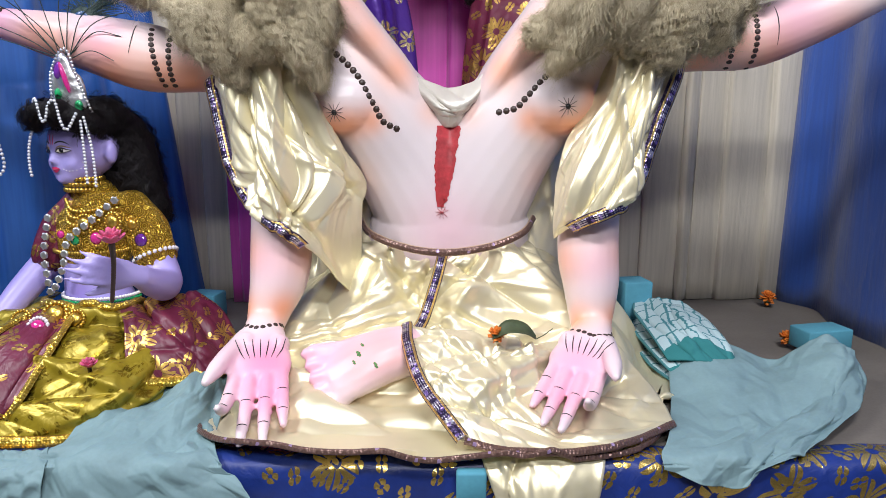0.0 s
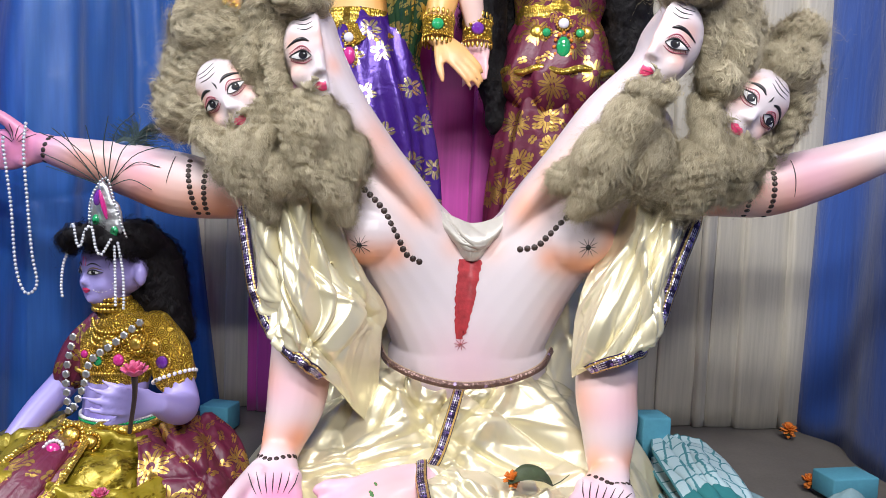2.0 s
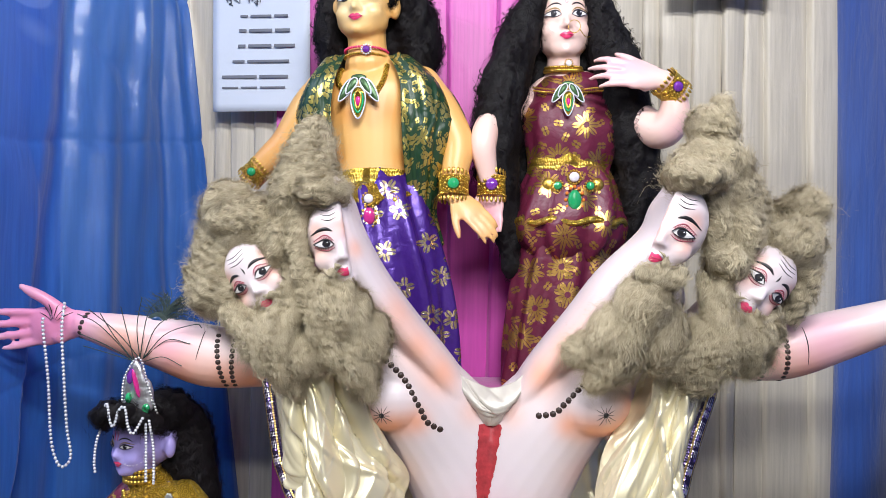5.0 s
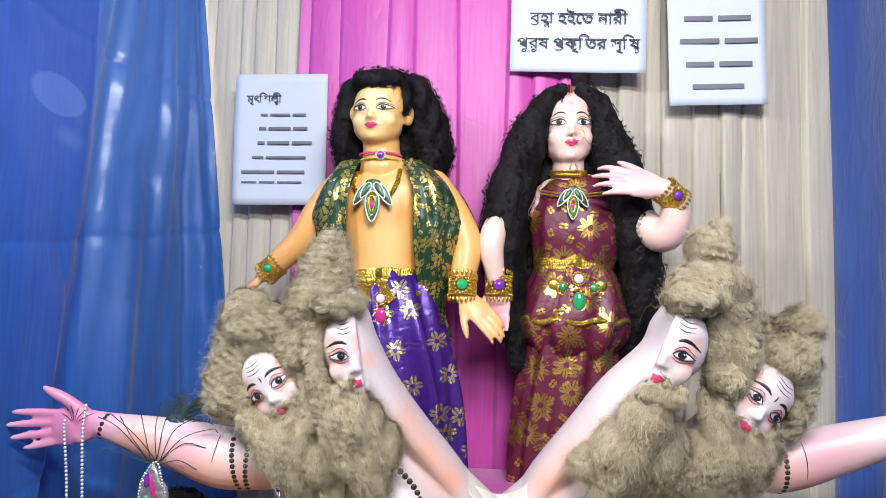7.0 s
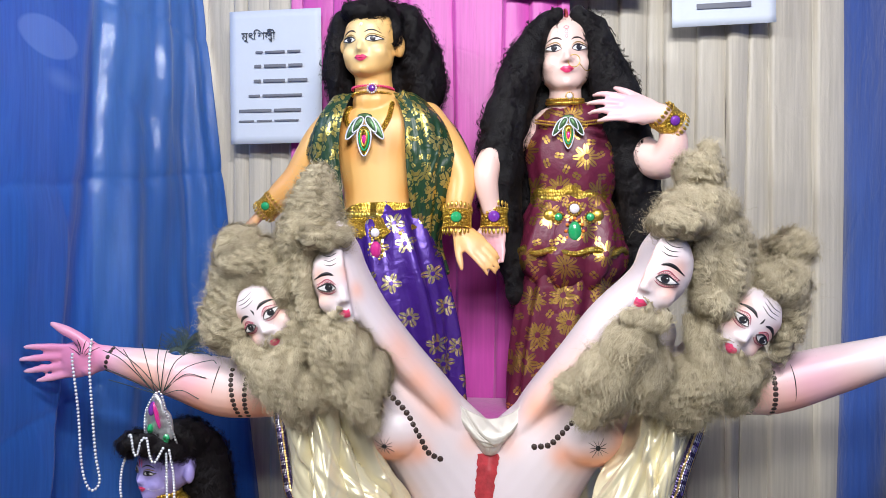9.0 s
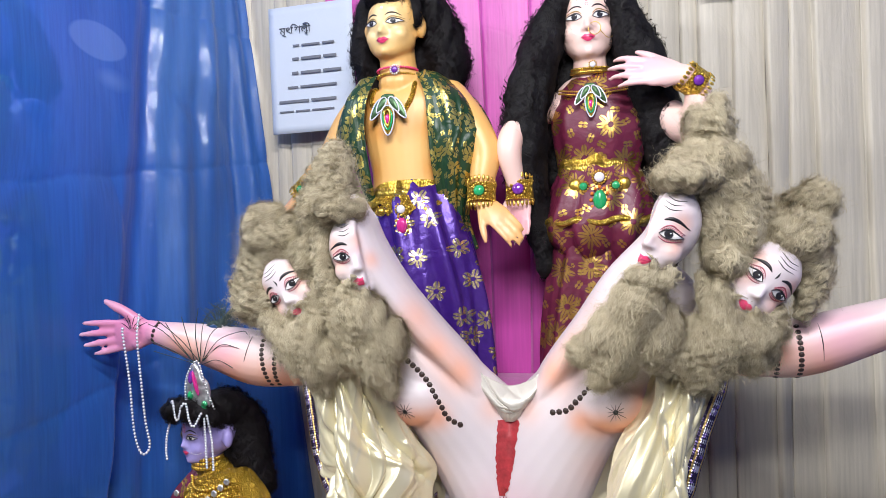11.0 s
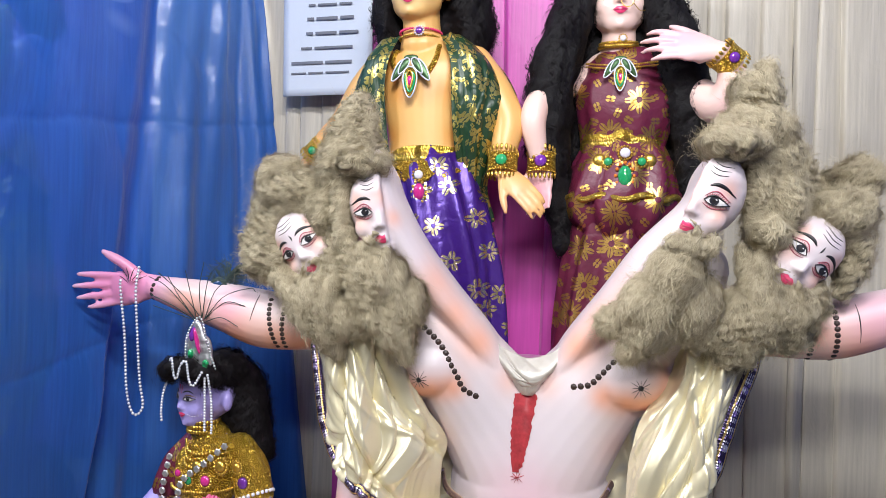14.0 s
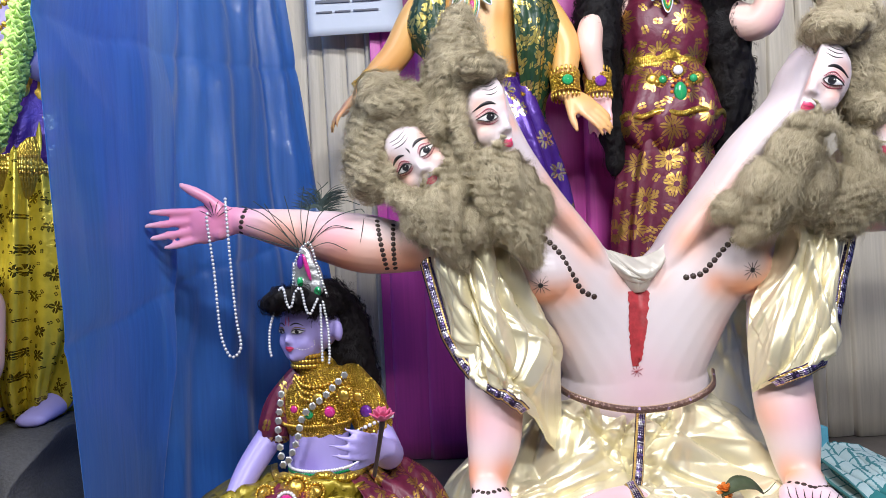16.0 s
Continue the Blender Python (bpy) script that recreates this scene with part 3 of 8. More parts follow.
def hanging(path, z0, z1, folds, depth, seed=0, cols=220, rows=40, flare=0.0, lean=(0, 0)):
    """A hanging cloth along a plan curve, with folds that deepen downwards."""
    p = spline(path, cols)
    tan = unit(np.gradient(p, axis=0))
    nor = np.stack([tan[:, 1], -tan[:, 0]], -1)
    s = np.concatenate([[0], np.cumsum(np.linalg.norm(np.diff(p, axis=0), axis=1))])
    rg = np.random.default_rng(seed)
    g = np.zeros((rows, cols, 3))
    for i, w in enumerate(np.linspace(0, 1, rows)):
        z = z1 + (z0 - z1) * w
        ph = s * folds * 2 * np.pi + 1.3 * np.sin(s * folds * 1.9 + seed) + 0.35 * np.sin(w * 5 + s * 9 + seed)
        wave = np.sin(ph)
        wave = wave * (0.7 + 0.3 * np.sin(s * 13 + seed)) + 0.5 * np.sin(s * folds * 2.3 + w * 2.1 + seed * 2) + 0.25 * np.sin(s * 41 + w * 7)
        off = wave * depth * (0.75 + flare * w)
        g[i, :, :2] = p + nor * off[:, None] + np.array(lean) * w
        g[i, :, 2] = z
    return g


def pleats(path, z0, z1, widths, depth, seed=0, cols=460, rows=46, sway=0.012, soft=0.004):
    """A hanging cloth laid in knife pleats of uneven width: each panel slants and ends in a narrow step."""
    p = spline(path, cols)
    tan = unit(np.gradient(p, axis=0))
    nor = np.stack([tan[:, 1], -tan[:, 0]], -1)
    s = np.concatenate([[0], np.cumsum(np.linalg.norm(np.diff(p, axis=0), axis=1))])
    rg = np.random.default_rng(seed)
    edges = [-0.05]
    while edges[-1] < s[-1] + 0.05:
        edges.append(edges[-1] + rg.uniform(*widths))
    edges = np.array(edges)
    fat, shift, turn = rg.uniform(0.35, 1.0, len(edges)), rg.normal(0, sway, len(edges)), rg.uniform(0, 6.28, len(edges))
    g = np.zeros((rows, cols, 3))
    for i, w in enumerate(np.linspace(0, 1, rows)):
        e = edges + shift * (w - 0.4) + 0.004 * np.sin(w * 6 + turn)
        k = np.clip(np.searchsorted(e, s) - 1, 0, len(e) - 2)
        q = (s - e[k]) / (e[k + 1] - e[k])
        step = np.clip((s - e[k]) / soft, 0, 1)
        off = fat[k] * (step * (1 - q) ** 0.8 + 0.25 * np.sin(q * np.pi)) + 0.18 * np.sin(s * 19 + w * 3 + seed)
        g[i, :, :2] = p + nor * (off * depth)[:, None]
        g[i, :, 2] = z1 + (z0 - z1) * w
    return g


def curtain(name, mat, label, *args, thick=0.0025, make=hanging, **kw):
    g = make(*args, **kw)
    return tagged(single(name, slab(g, thick), mat, uv=grid_uv(g)), label, "curtain", kind="structure")


def on_surface(bvh, p, way=None):
    """The nearest place of a surface to p, or the first along way; with its normal."""
    if way is not None:
        hit = bvh.ray_cast(Vector(p) - Vector(way) * 0.15, Vector(way))
        if hit[0] is not None:
            n = hit[1] if hit[1].dot(Vector(way)) < 0 else -hit[1]
            return np.array(hit[0]), np.array(n)
    hit = bvh.find_nearest(Vector(p))
    return np.array(hit[0]), np.array(hit[1])


def ribbon(pts, nor, width, lift=0.0006, along=0.0):
    """A strip through places with normals; width may taper."""
    pts, nor = np.array(pts), unit(np.array(nor))
    tan = unit(np.gradient(pts, axis=0))
    side = unit(np.cross(tan, nor))
    w = np.broadcast_to(width, len(pts))[:, None] / 2
    base = pts + nor * lift
    rows = np.stack([base - side * w - nor * lift * 0.9, base - side * w * 0.6 + nor * lift * 0.4, base + nor * lift * 0.6,
                     base + side * w * 0.6 + nor * lift * 0.4, base + side * w - nor * lift * 0.9], 1)
    s = np.concatenate([[0], np.cumsum(np.linalg.norm(np.diff(pts, axis=0), axis=1))]) + along
    q = np.array([-1, -0.6, 0, 0.6, 1])
    uv = np.stack([np.repeat(s, 5), (w * q).ravel()], -1)
    return (rows.reshape(-1, 3), quads(len(pts), 5)), uv


def strands(v, f, count, flow, length, width, seed=0, curl=0.004, lift=0.3, seg=5, spread=0.5):
    """Fine ribbons that leave a surface along flow(places, normals)."""
    rg = np.random.default_rng(seed)
    area_ = np.linalg.norm(np.cross(v[f[:, 1]] - v[f[:, 0]], v[f[:, 3]] - v[f[:, 0]]), axis=1)
    pick = rg.choice(len(f), count, p=area_ / area_.sum())
    a, b = rg.random((2, count, 1))
    p = v[f[pick, 0]] * (1 - a) * (1 - b) + v[f[pick, 1]] * a * (1 - b) + v[f[pick, 2]] * a * b + v[f[pick, 3]] * (1 - a) * b
    n = unit(np.cross(v[f[pick, 2]] - v[f[pick, 0]], v[f[pick, 3]] - v[f[pick, 1]]))
    d = unit(flow(p, n) + rg.normal(0, spread, (count, 3)) + n * lift)
    ln = length * rg.uniform(0.5, 1.4, (count, 1))
    e1 = unit(np.cross(d, n + 1e-3))
    ph, kk = rg.uniform(0, 6.28, (count, 1)), rg.uniform(0.7, 1.5, (count, 1))
    rows = []
    for i in range(seg + 1):
        t = i / seg
        q = p + d * ln * t + n * 0.001 + (e1 * np.sin(ph + kk * t * 7) + n * np.cos(ph + kk * t * 6) * 0.6) * curl * t ** 0.7 - np.array([0, 0, 1]) * ln * 0.25 * t * t
        w = width * (1 - 0.8 * t) / 2
        rows.append(np.stack([q - e1 * w, q + e1 * w], 1))
    vv = np.stack(rows, 1).reshape(-1, 3)
    base = np.arange(count)[:, None, None] * (seg + 1) * 2
    i = np.arange(seg)[None, :, None] * 2
    ff = (base + i + np.array([0, 1, 3, 2])[None, None, :]).reshape(-1, 4)
    return vv, ff


def locks(v, f, guides, kids, flow, length, width, seed=0, gather=0.004, crimp=0.0016, pitch=0.012, lift=0.004, loose=0.35, seg=9):
    """Locks of fine fibre combed over a surface: guides that follow it along flow, each with a bundle of fibres."""
    rg = np.random.default_rng(seed)
    tree = BVHTree.FromPolygons(v.tolist(), f.tolist())
    area_ = np.linalg.norm(np.cross(v[f[:, 1]] - v[f[:, 0]], v[f[:, 3]] - v[f[:, 0]]), axis=1)
    pick = rg.choice(len(f), guides, p=area_ / area_.sum())
    p = v[f[pick, 0]]
    n = unit(np.cross(v[f[pick, 2]] - v[f[pick, 0]], v[f[pick, 3]] - v[f[pick, 1]]))
    stray = rg.normal(0, loose, (guides, 3))
    ln = length * rg.uniform(0.6, 1.35, guides)
    rise = lift * rg.uniform(0.1, 1.6, guides) ** 1.5
    path, nors = [], []
    for k in range(seg + 1):
        hits = [tree.find_nearest(Vector(q)) for q in p]
        c, nn = np.array([h[0] for h in hits]), np.array([h[1] for h in hits])
        q = c + nn * (0.0006 + rise * (k / seg) ** 2)[:, None]
        path.append(q), nors.append(nn)
        d = flow(q, nn) + stray
        d = unit(d - np.sum(d * nn, 1, keepdims=True) * nn)
        p = q + d * (ln / seg)[:, None]
    path, nors = np.array(path), np.array(nors)
    tan = unit(np.gradient(path, axis=0))
    side = unit(np.cross(tan, nors))
    rows = []
    phase, ratio = rg.uniform(0, 6.28, (guides, 1)), rg.uniform(0.8, 1.25, (guides, 1))
    a, b = rg.normal(0, gather, (2, guides, kids))
    b = np.abs(b) * 0.6
    own, reach = rg.uniform(0, 6.28, (guides, kids)), rg.uniform(0.55, 1.0, (guides, kids))
    for k in range(seg + 1):
        w = k / seg
        close = 1.15 - 0.75 * np.sin(math.pi * min(1, w * 0.9 + 0.1)) + 0.5 * w * w
        at = np.clip(w * reach * seg, 0, seg - 1e-6)
        i = at.astype(int)
        fr = (at - i)[..., None]
        gi = np.arange(guides)[:, None]
        base, sd, nr = (arr[i, gi] * (1 - fr) + arr[i + 1, gi] * fr for arr in (path, side, nors))
        wave = np.sin(phase + ratio * w * reach * ln[:, None] / pitch * 6.28 + 0.35 * np.sin(own))
        q = base + sd * (a * close + crimp * wave + 0.0012 * np.sin(own + w * 5))[..., None] + nr * (b * close + crimp * 0.8 * (1 + wave) * (0.4 + 0.6 * np.cos(phase)))[..., None]
        hw = width * (1.0 - 0.7 * w) / 2
        rows.append(np.stack([q - sd * hw, q + sd * hw + nr * hw * 0.5], 2))
    vv = np.stack(rows, 2).reshape(-1, 3)
    count = guides * kids
    base = np.arange(count)[:, None, None] * (seg + 1) * 2
    i = np.arange(seg)[None, :, None] * 2
    return vv, (base + i + np.array([0, 1, 3, 2])[None, None, :]).reshape(-1, 4)


def beads(pts, r, seg=8, rings=5, flat=None, nor=None):
    """Small balls on a row of places; flat squashes them along their normals."""
    out = []
    for i, p in enumerate(pts):
        if nor is not None:
            turn = Vector(nor[i]).to_track_quat("Z", "Y").to_matrix()
            out.append(ball(p, (r, r, r * (flat or 1)), turn, seg, rings))
        else:
            out.append(ball(p, r, None, seg, rings))
    return join(out)


def along(ctrl, step):
    """Places at even steps along a smooth curve."""
    p = spline(ctrl, 200)
    s = np.concatenate([[0], np.cumsum(np.linalg.norm(np.diff(p, axis=0), axis=1))])
    t = np.linspace(0, s[-1], max(2, int(round(s[-1] / step)) + 1))
    return np.stack([np.interp(t, s, p[:, i]) for i in range(p.shape[1])], -1)

# ---- structure ----
STAGE = 0.6


# Unseen shell added round the set: dim walls and a white ceiling shape the fill.
def bounce_room():
    for name, lo, hi in (("floor", (-3.0, -3.0, -0.1), (3.0, 2.2, 0.0)), ("ceiling", (-3.0, -3.0, 2.9), (3.0, 2.2, 3.0)),
                         ("wall_north", (-3.0, 2.1, 0.0), (3.0, 2.2, 2.9)), ("wall_south", (-3.0, -3.0, 0.0), (3.0, -2.9, 2.9)),
                         ("wall_west", (-3.0, -2.9, 0.0), (-2.9, 2.1, 2.9)), ("wall_east", (2.9, -2.9, 0.0), (3.0, 2.1, 2.9))):
        s = Sculpt()
        add_box(s, lo, hi, "ceiling" if name == "ceiling" else "wall", 0)
        tagged(s.build(name), "unseen plain surface added round the set to bounce light", "ceiling" if name == "ceiling" else name.split("_")[0], kind="structure")


bounce_room()

s = Sculpt()
add_box(s, (-2.4, 0.735, 0.0), (2.4, 2.05, STAGE - 0.006), "stage_mat", 0.006)
tagged(s.build("stage"), "low stage under the statues with a worn grey mat", "stage", kind="structure")

# cloth over the stage's front edge
xs = np.linspace(-2.3, 2.3, 260)
prof = spline([(0.765, 0.5955), (0.750, 0.5985), (0.730, 0.5985), (0.716, 0.58), (0.712, 0.5), (0.71, 0.3), (0.71, 0.04)], 40)
g = np.zeros((40, 260, 3))
for i, (y, z) in enumerate(prof):
    w = min(1, max(0, (STAGE - z) / 0.1))
    g[i, :, 0], g[i, :, 2] = xs, z + 0.0015 * np.sin(xs * 40) * (1 - w)
    g[i, :, 1] = y - w * (0.008 * np.sin(xs * 34 + 0.8 * np.sin(xs * 9)) + 0.004 * np.sin(xs * 71))
tagged(single("stage_cloth", slab(g, 0.002), "stage_cloth", uv=grid_uv(g)), "blue cloth printed with gold leaves over the stage edge", "cloth", kind="structure")

curtain("curtain_grey_west", "curtain_grey", "grey-beige pleated curtain behind the statues",
        [(-0.98, 1.50), (-0.7, 1.462), (-0.5, 1.458), (-0.36, 1.462)], 0.596, 2.75, (0.03, 0.075), 0.016, seed=3, make=pleats)
curtain("curtain_grey_east", "curtain_grey", "grey-beige pleated curtain behind the statues",
        [(0.08, 1.468), (0.3, 1.462), (0.6, 1.455), (0.98, 1.50)], 0.596, 2.75, (0.04, 0.10), 0.017, seed=5, make=pleats)
curtain("curtain_magenta", "curtain_magenta", "bright magenta curtain with long vertical folds",
        [(-0.455, 1.428), (-0.3, 1.422), (-0.1, 1.425), (0.05, 1.422), (0.165, 1.43)], 0.596, 2.75, (0.05, 0.13), 0.014, seed=2, soft=0.007, make=pleats)
curtain("curtain_blue_east", "curtain_blue", "deep blue curtain hanging in soft folds",
        [(0.755, 1.46), (0.775, 1.3), (0.765, 1.12), (0.80, 0.9), (0.85, 0.6), (0.95, 0.2)], 0.59, 2.75, 6.0, 0.014, seed=8, flare=0.5)
curtain("curtain_purple_west", "curtain_purple", "purple and blue curtain behind the neighbouring group",
        [(-2.3, 0.6), (-1.9, 1.1), (-1.5, 1.5), (-1.1, 1.62), (-0.8, 1.6)], 0.59, 2.75, 5.0, 0.022, seed=6, flare=0.3)
# the clear blue sheet that parts the two groups: a smooth front panel, a slanting fold, and loose folds behind it
rows_, cols_ = 330, 300
plan = spline([(-0.80, 0.735), (-0.80, 0.90), (-0.775, 1.05), (-0.735, 1.19), (-0.675, 1.33), (-0.625, 1.435)], cols_)
away = np.stack([-np.gradient(plan[:, 1]), np.gradient(plan[:, 0])], -1)
away = unit(away)
g = np.zeros((rows_, cols_, 3))
g[..., :2], g[..., 2] = plan[None], np.linspace(2.6, 0.598, rows_)[:, None]
u, z = np.meshgrid(np.linspace(0, 1, cols_), g[:, 0, 2])
w = (z - 0.6) / 2.0
g[..., 1] += (0.10 - 0.19 * w) * (1 - u)
g[..., 0] += (0.105 - 0.235 * w) * u ** 2
line = 0.46 + 0.24 * (z - 1.42)
past = np.clip((u - line) / 0.05, 0, 1)
past = past * past * (3 - 2 * past)
fan = (u - line) / np.maximum(1 - line, 0.1)
push = 0.028 * past * (1 - 0.7 * np.clip(fan, 0, 1))
push += past * (0.014 * np.sin(fan * 11 + 0.8 * np.sin(z * 2.1)) + 0.008 * np.sin(fan * 23 + z * 2.6) + 0.004 * np.sin(fan * 41 - z * 3)) * (0.5 + 0.5 * np.clip(2.2 - z, 0, 1))
push += (1 - past) * (0.006 * np.sin(u * 9 + z * 1.7) + 0.003 * np.sin(u * 17 - z * 4.1))
for zc, rise, amp in ((1.405, 0.10, 0.0045), (0.985, 0.16, 0.004), (1.83, -0.05, 0.0045)):
    d = z - zc - rise * (u - 0.2) - 0.004 * np.sin(u * 25)
    push += amp * np.exp(-np.abs(d) / 0.009) + 0.25 * np.maximum(0, 0.05 - np.abs(d)) * 0.12
rg = np.random.default_rng(17)
for _ in range(70):
    a, c0, c1, r = rg.uniform(-0.5, 0.9), rg.uniform(0, 1), rg.uniform(0.6, 2.3), rg.uniform(0.002, 0.02)
    du, dz = (u - c0) * 0.75, z - c1
    push += rg.normal() * 0.09 * np.abs(du * math.cos(a) + dz * math.sin(a)) * np.exp(-(du ** 2 + dz ** 2) / r) * np.minimum(1, np.minimum(u, 1 - u) * 12)
g[..., :2] += away[None] * push[..., None]
tagged(single("curtain_blue_west", slab(g, 0.0012), "sheet_blue", uv=grid_uv(g)), "clear blue sheet with a printed pale moon, creases and loose folds", "curtain", kind="structure")

# ---- painted statues ----
SKIN, BLUSH, PINK = (0.72, 0.640, 0.665), (0.87, 0.37, 0.21), (0.86, 0.28, 0.47)
CREAM_SKIN = (0.80, 0.45, 0.14)
BLUE_SKIN = (0.33, 0.28, 0.66)


def paint(v, base, spots, tree=None):
    """Airbrushed colour: soft spots (x, y, z, radius, colour, strength) over a base."""
    col = np.tile(np.array(base, float), (len(v), 1))
    for x, y, z, r, c, a in spots:
        if tree is not None:
            r, a = r * 1.2, min(0.95, a * 1.35)
            x, y, z = tree.find_nearest(Vector((x, y, z)))[0]
        w = np.exp(-(np.linalg.norm(v - (x, y, z), axis=1) / r) ** 2)[:, None] * a
        col = col * (1 - w) + np.array(c) * w
    return col


def hand_forms(wrist, way, palm_normal, size=1.0, spread=0.28, curl=0.25, thumb=1, bend=(), thumb_out=0.55, thumb_in=0.25, reach=1.0, joints=None):
    """Palm with its two pads, four jointed fingers and a thumb. thumb: the side it leaves on."""
    w, d = np.array(wrist, float), unit(way)
    n = unit(np.array(palm_normal) - np.dot(palm_normal, d) * d)
    sd = np.cross(d, n) * thumb
    s = size
    out = [tube([(*(w - d * 0.012 * s), 0.022 * s, 0.018 * s), (*(w + d * 0.022 * s), 0.029 * s, 0.016 * s),
                 (*(w + d * 0.058 * s), 0.036 * s, 0.0135 * s), (*(w + d * 0.074 * s), 0.034 * s, 0.0100 * s)], 18, 14, ref=n)]
    out.append(ball(w + d * 0.030 * s + sd * 0.018 * s + n * 0.006 * s, (0.014 * s, 0.014 * s, 0.014 * s)))
    out.append(ball(w + d * 0.032 * s - sd * 0.020 * s + n * 0.004 * s, (0.013 * s, 0.013 * s, 0.013 * s)))
    for i, (off, ln) in enumerate(((0.0265, 0.078), (0.0090, 0.090), (-0.0085, 0.084), (-0.0250, 0.066))):
        cl, ln = bend[i] if bend else curl, ln * reach
        a = unit(d + sd * off / 0.03 * spread * 0.6)
        b = w + d * (0.074 - 0.004 * (i == 3)) * s + sd * off * s
        k1 = b + a * ln * 0.42 * s + n * ln * cl * 0.10 * s
        k2 = b + a * ln * (0.76 - 0.10 * cl) * s + n * ln * cl * 0.42 * s
        e = b + a * ln * (1 - 0.25 * cl) * s + n * ln * cl * 0.9 * s
        out.append(tube([(*(b - a * 0.014 * s), 0.0084 * s), (*b, 0.0077 * s), (*k1, 0.0075 * s), (*k2, 0.0067 * s), (*e, 0.0044 * s)], 12, 18, ref=n))
        if joints is not None:
            joints += [(k1, sd, n), (k2, sd, n)]
    b = w + d * 0.024 * s + sd * 0.022 * s + n * 0.003 * s
    a = unit(d * 0.9 + sd * thumb_out + n * thumb_in)
    out.append(tube([(*(b - a * 0.01 * s), 0.0135 * s), (*b, 0.0130 * s), (*(b + a * 0.036 * s), 0.0105 * s), (*(b + a * 0.056 * s + d * 0.006 * s), 0.0098 * s), (*(b + a * 0.074 * s + d * 0.012 * s), 0.0055 * s)], 12, 16, ref=n))
    return out


class Skin:
    """A fused, painted clay skin that strokes and beads can be laid on."""

    def __init__(self, pieces, voxel=0.004, smooth=4):
        self.v, self.f = fuse(pieces, voxel, smooth)
        self.tree = BVHTree.FromPolygons(self.v.tolist(), self.f.tolist())

    def lay(self, pts, way=None):
        hits = [on_surface(self.tree, p, way) for p in pts]
        return np.array([h[0] for h in hits]), np.array([h[1] for h in hits])


class Face:
    """Local measures on a face: u to the viewer's right, v up, in metres from the point between the eyes."""

    def __init__(self, centre, right, up, size=1.0, tall=0.86):
        self.tall, self.lip = tall, 0.0
        self.c, self.u = np.array(centre, float), unit(right)
        self.v = unit(np.array(up) - np.dot(up, self.u) * self.u)
        self.n = np.cross(self.u, self.v)
        self.s = size

    def at(self, u, v, out=0.0):
        return self.c + (self.u * u + self.v * v * self.tall + self.n * out) * self.s

    def turn(self):
        return Matrix([[*r] for r in np.stack([self.u, self.v, self.n], 1)])

    def forms(self, half=0, nose=1.0, chub=0.0):
        """Skull, cheeks, nose, lips and chin; chub makes a round face with a full chin. half: -1 keeps the viewer's left half, 1 the right."""
        s, t = self.s, self.turn()
        self.lip = 0.0045 if chub else 0.0
        q = lambda u, v, o, r: ball(self.at(u, v, o), (r[0] * s, r[1] * s * self.tall, r[2] * s), t, 22, 16)
        out = [q(0, 0.006, -0.038, (0.042, 0.060, 0.041)), q(0, 0.026, -0.032, (0.037, 0.032, 0.034)),
               q(-0.018, 0.0, -0.0095, (0.014, 0.009, 0.008)), q(0.018, 0.0, -0.0095, (0.014, 0.009, 0.008))]
        if chub:
            out += [q(0, -0.033, -0.033, (0.040, 0.040, 0.033)), q(-0.017, -0.026, -0.017, (0.020, 0.022, 0.0145)), q(0.017, -0.026, -0.017, (0.020, 0.022, 0.0145)),
                    q(0, -0.050, -0.022, (0.028, 0.024, 0.020)), q(0, -0.060, -0.012, (0.012, 0.010, 0.011))]
        else:
            out += [q(0, -0.034, -0.028, (0.031, 0.034, 0.029)), q(-0.017, -0.024, -0.017, (0.019, 0.020, 0.0145)), q(0.017, -0.024, -0.017, (0.019, 0.020, 0.0145)), q(0, -0.057, -0.014, (0.014, 0.011, 0.012))]
        out.append(tube([(*self.at(0, 0.010, -0.003), 0.0040 * s), (*self.at(0, -0.008, 0.0015 * nose), 0.0044 * s), (*self.at(0, -0.020, 0.0062 * nose), 0.0056 * s)], 12, 12))
        out += [q(-0.0055, -0.0235, 0.0015, (0.0045, 0.0038, 0.0045)), q(0.0055, -0.0235, 0.0015, (0.0045, 0.0038, 0.0045))]
        out += [q(0, -0.0395 + self.lip, -0.001, (0.0110, 0.0035, 0.004)), q(0, -0.0455 + self.lip, -0.0015, (0.0090, 0.004, 0.0045))]
        if half:
            for i, (v, f) in enumerate(out):
                over = np.maximum(half * -1 * ((v - self.c) @ self.u) - 0.007 * s, 0)
                out[i] = (v + half * over[:, None] * self.u, f)
        return out

    def stroke(self, s, skin, pts, width, mat, n=14, lift=0.0005, taper=True):
        c = spline(pts, n)
        p, nr = skin.lay([self.at(u, v, 0.02) for u, v in c], -self.n)
        w = width * (np.sin(np.linspace(0.25, math.pi - 0.15, n)) if taper else np.ones(n)) * self.s
        piece, uv = ribbon(p, nr, w, lift)
        s.add(piece, mat, uv)

    def patch(self, s, skin, top, low, mat, n=14, m=5, lift=0.0005):
        a, b = spline(top, n), spline(low, n)
        rows = [a * (1 - k) + b * k for k in np.linspace(0, 1, m)]
        p, nr = skin.lay([self.at(u, v, 0.02) for r in rows for u, v in r], -self.n)
        s.add((p + nr * lift, quads(m, n)), mat)

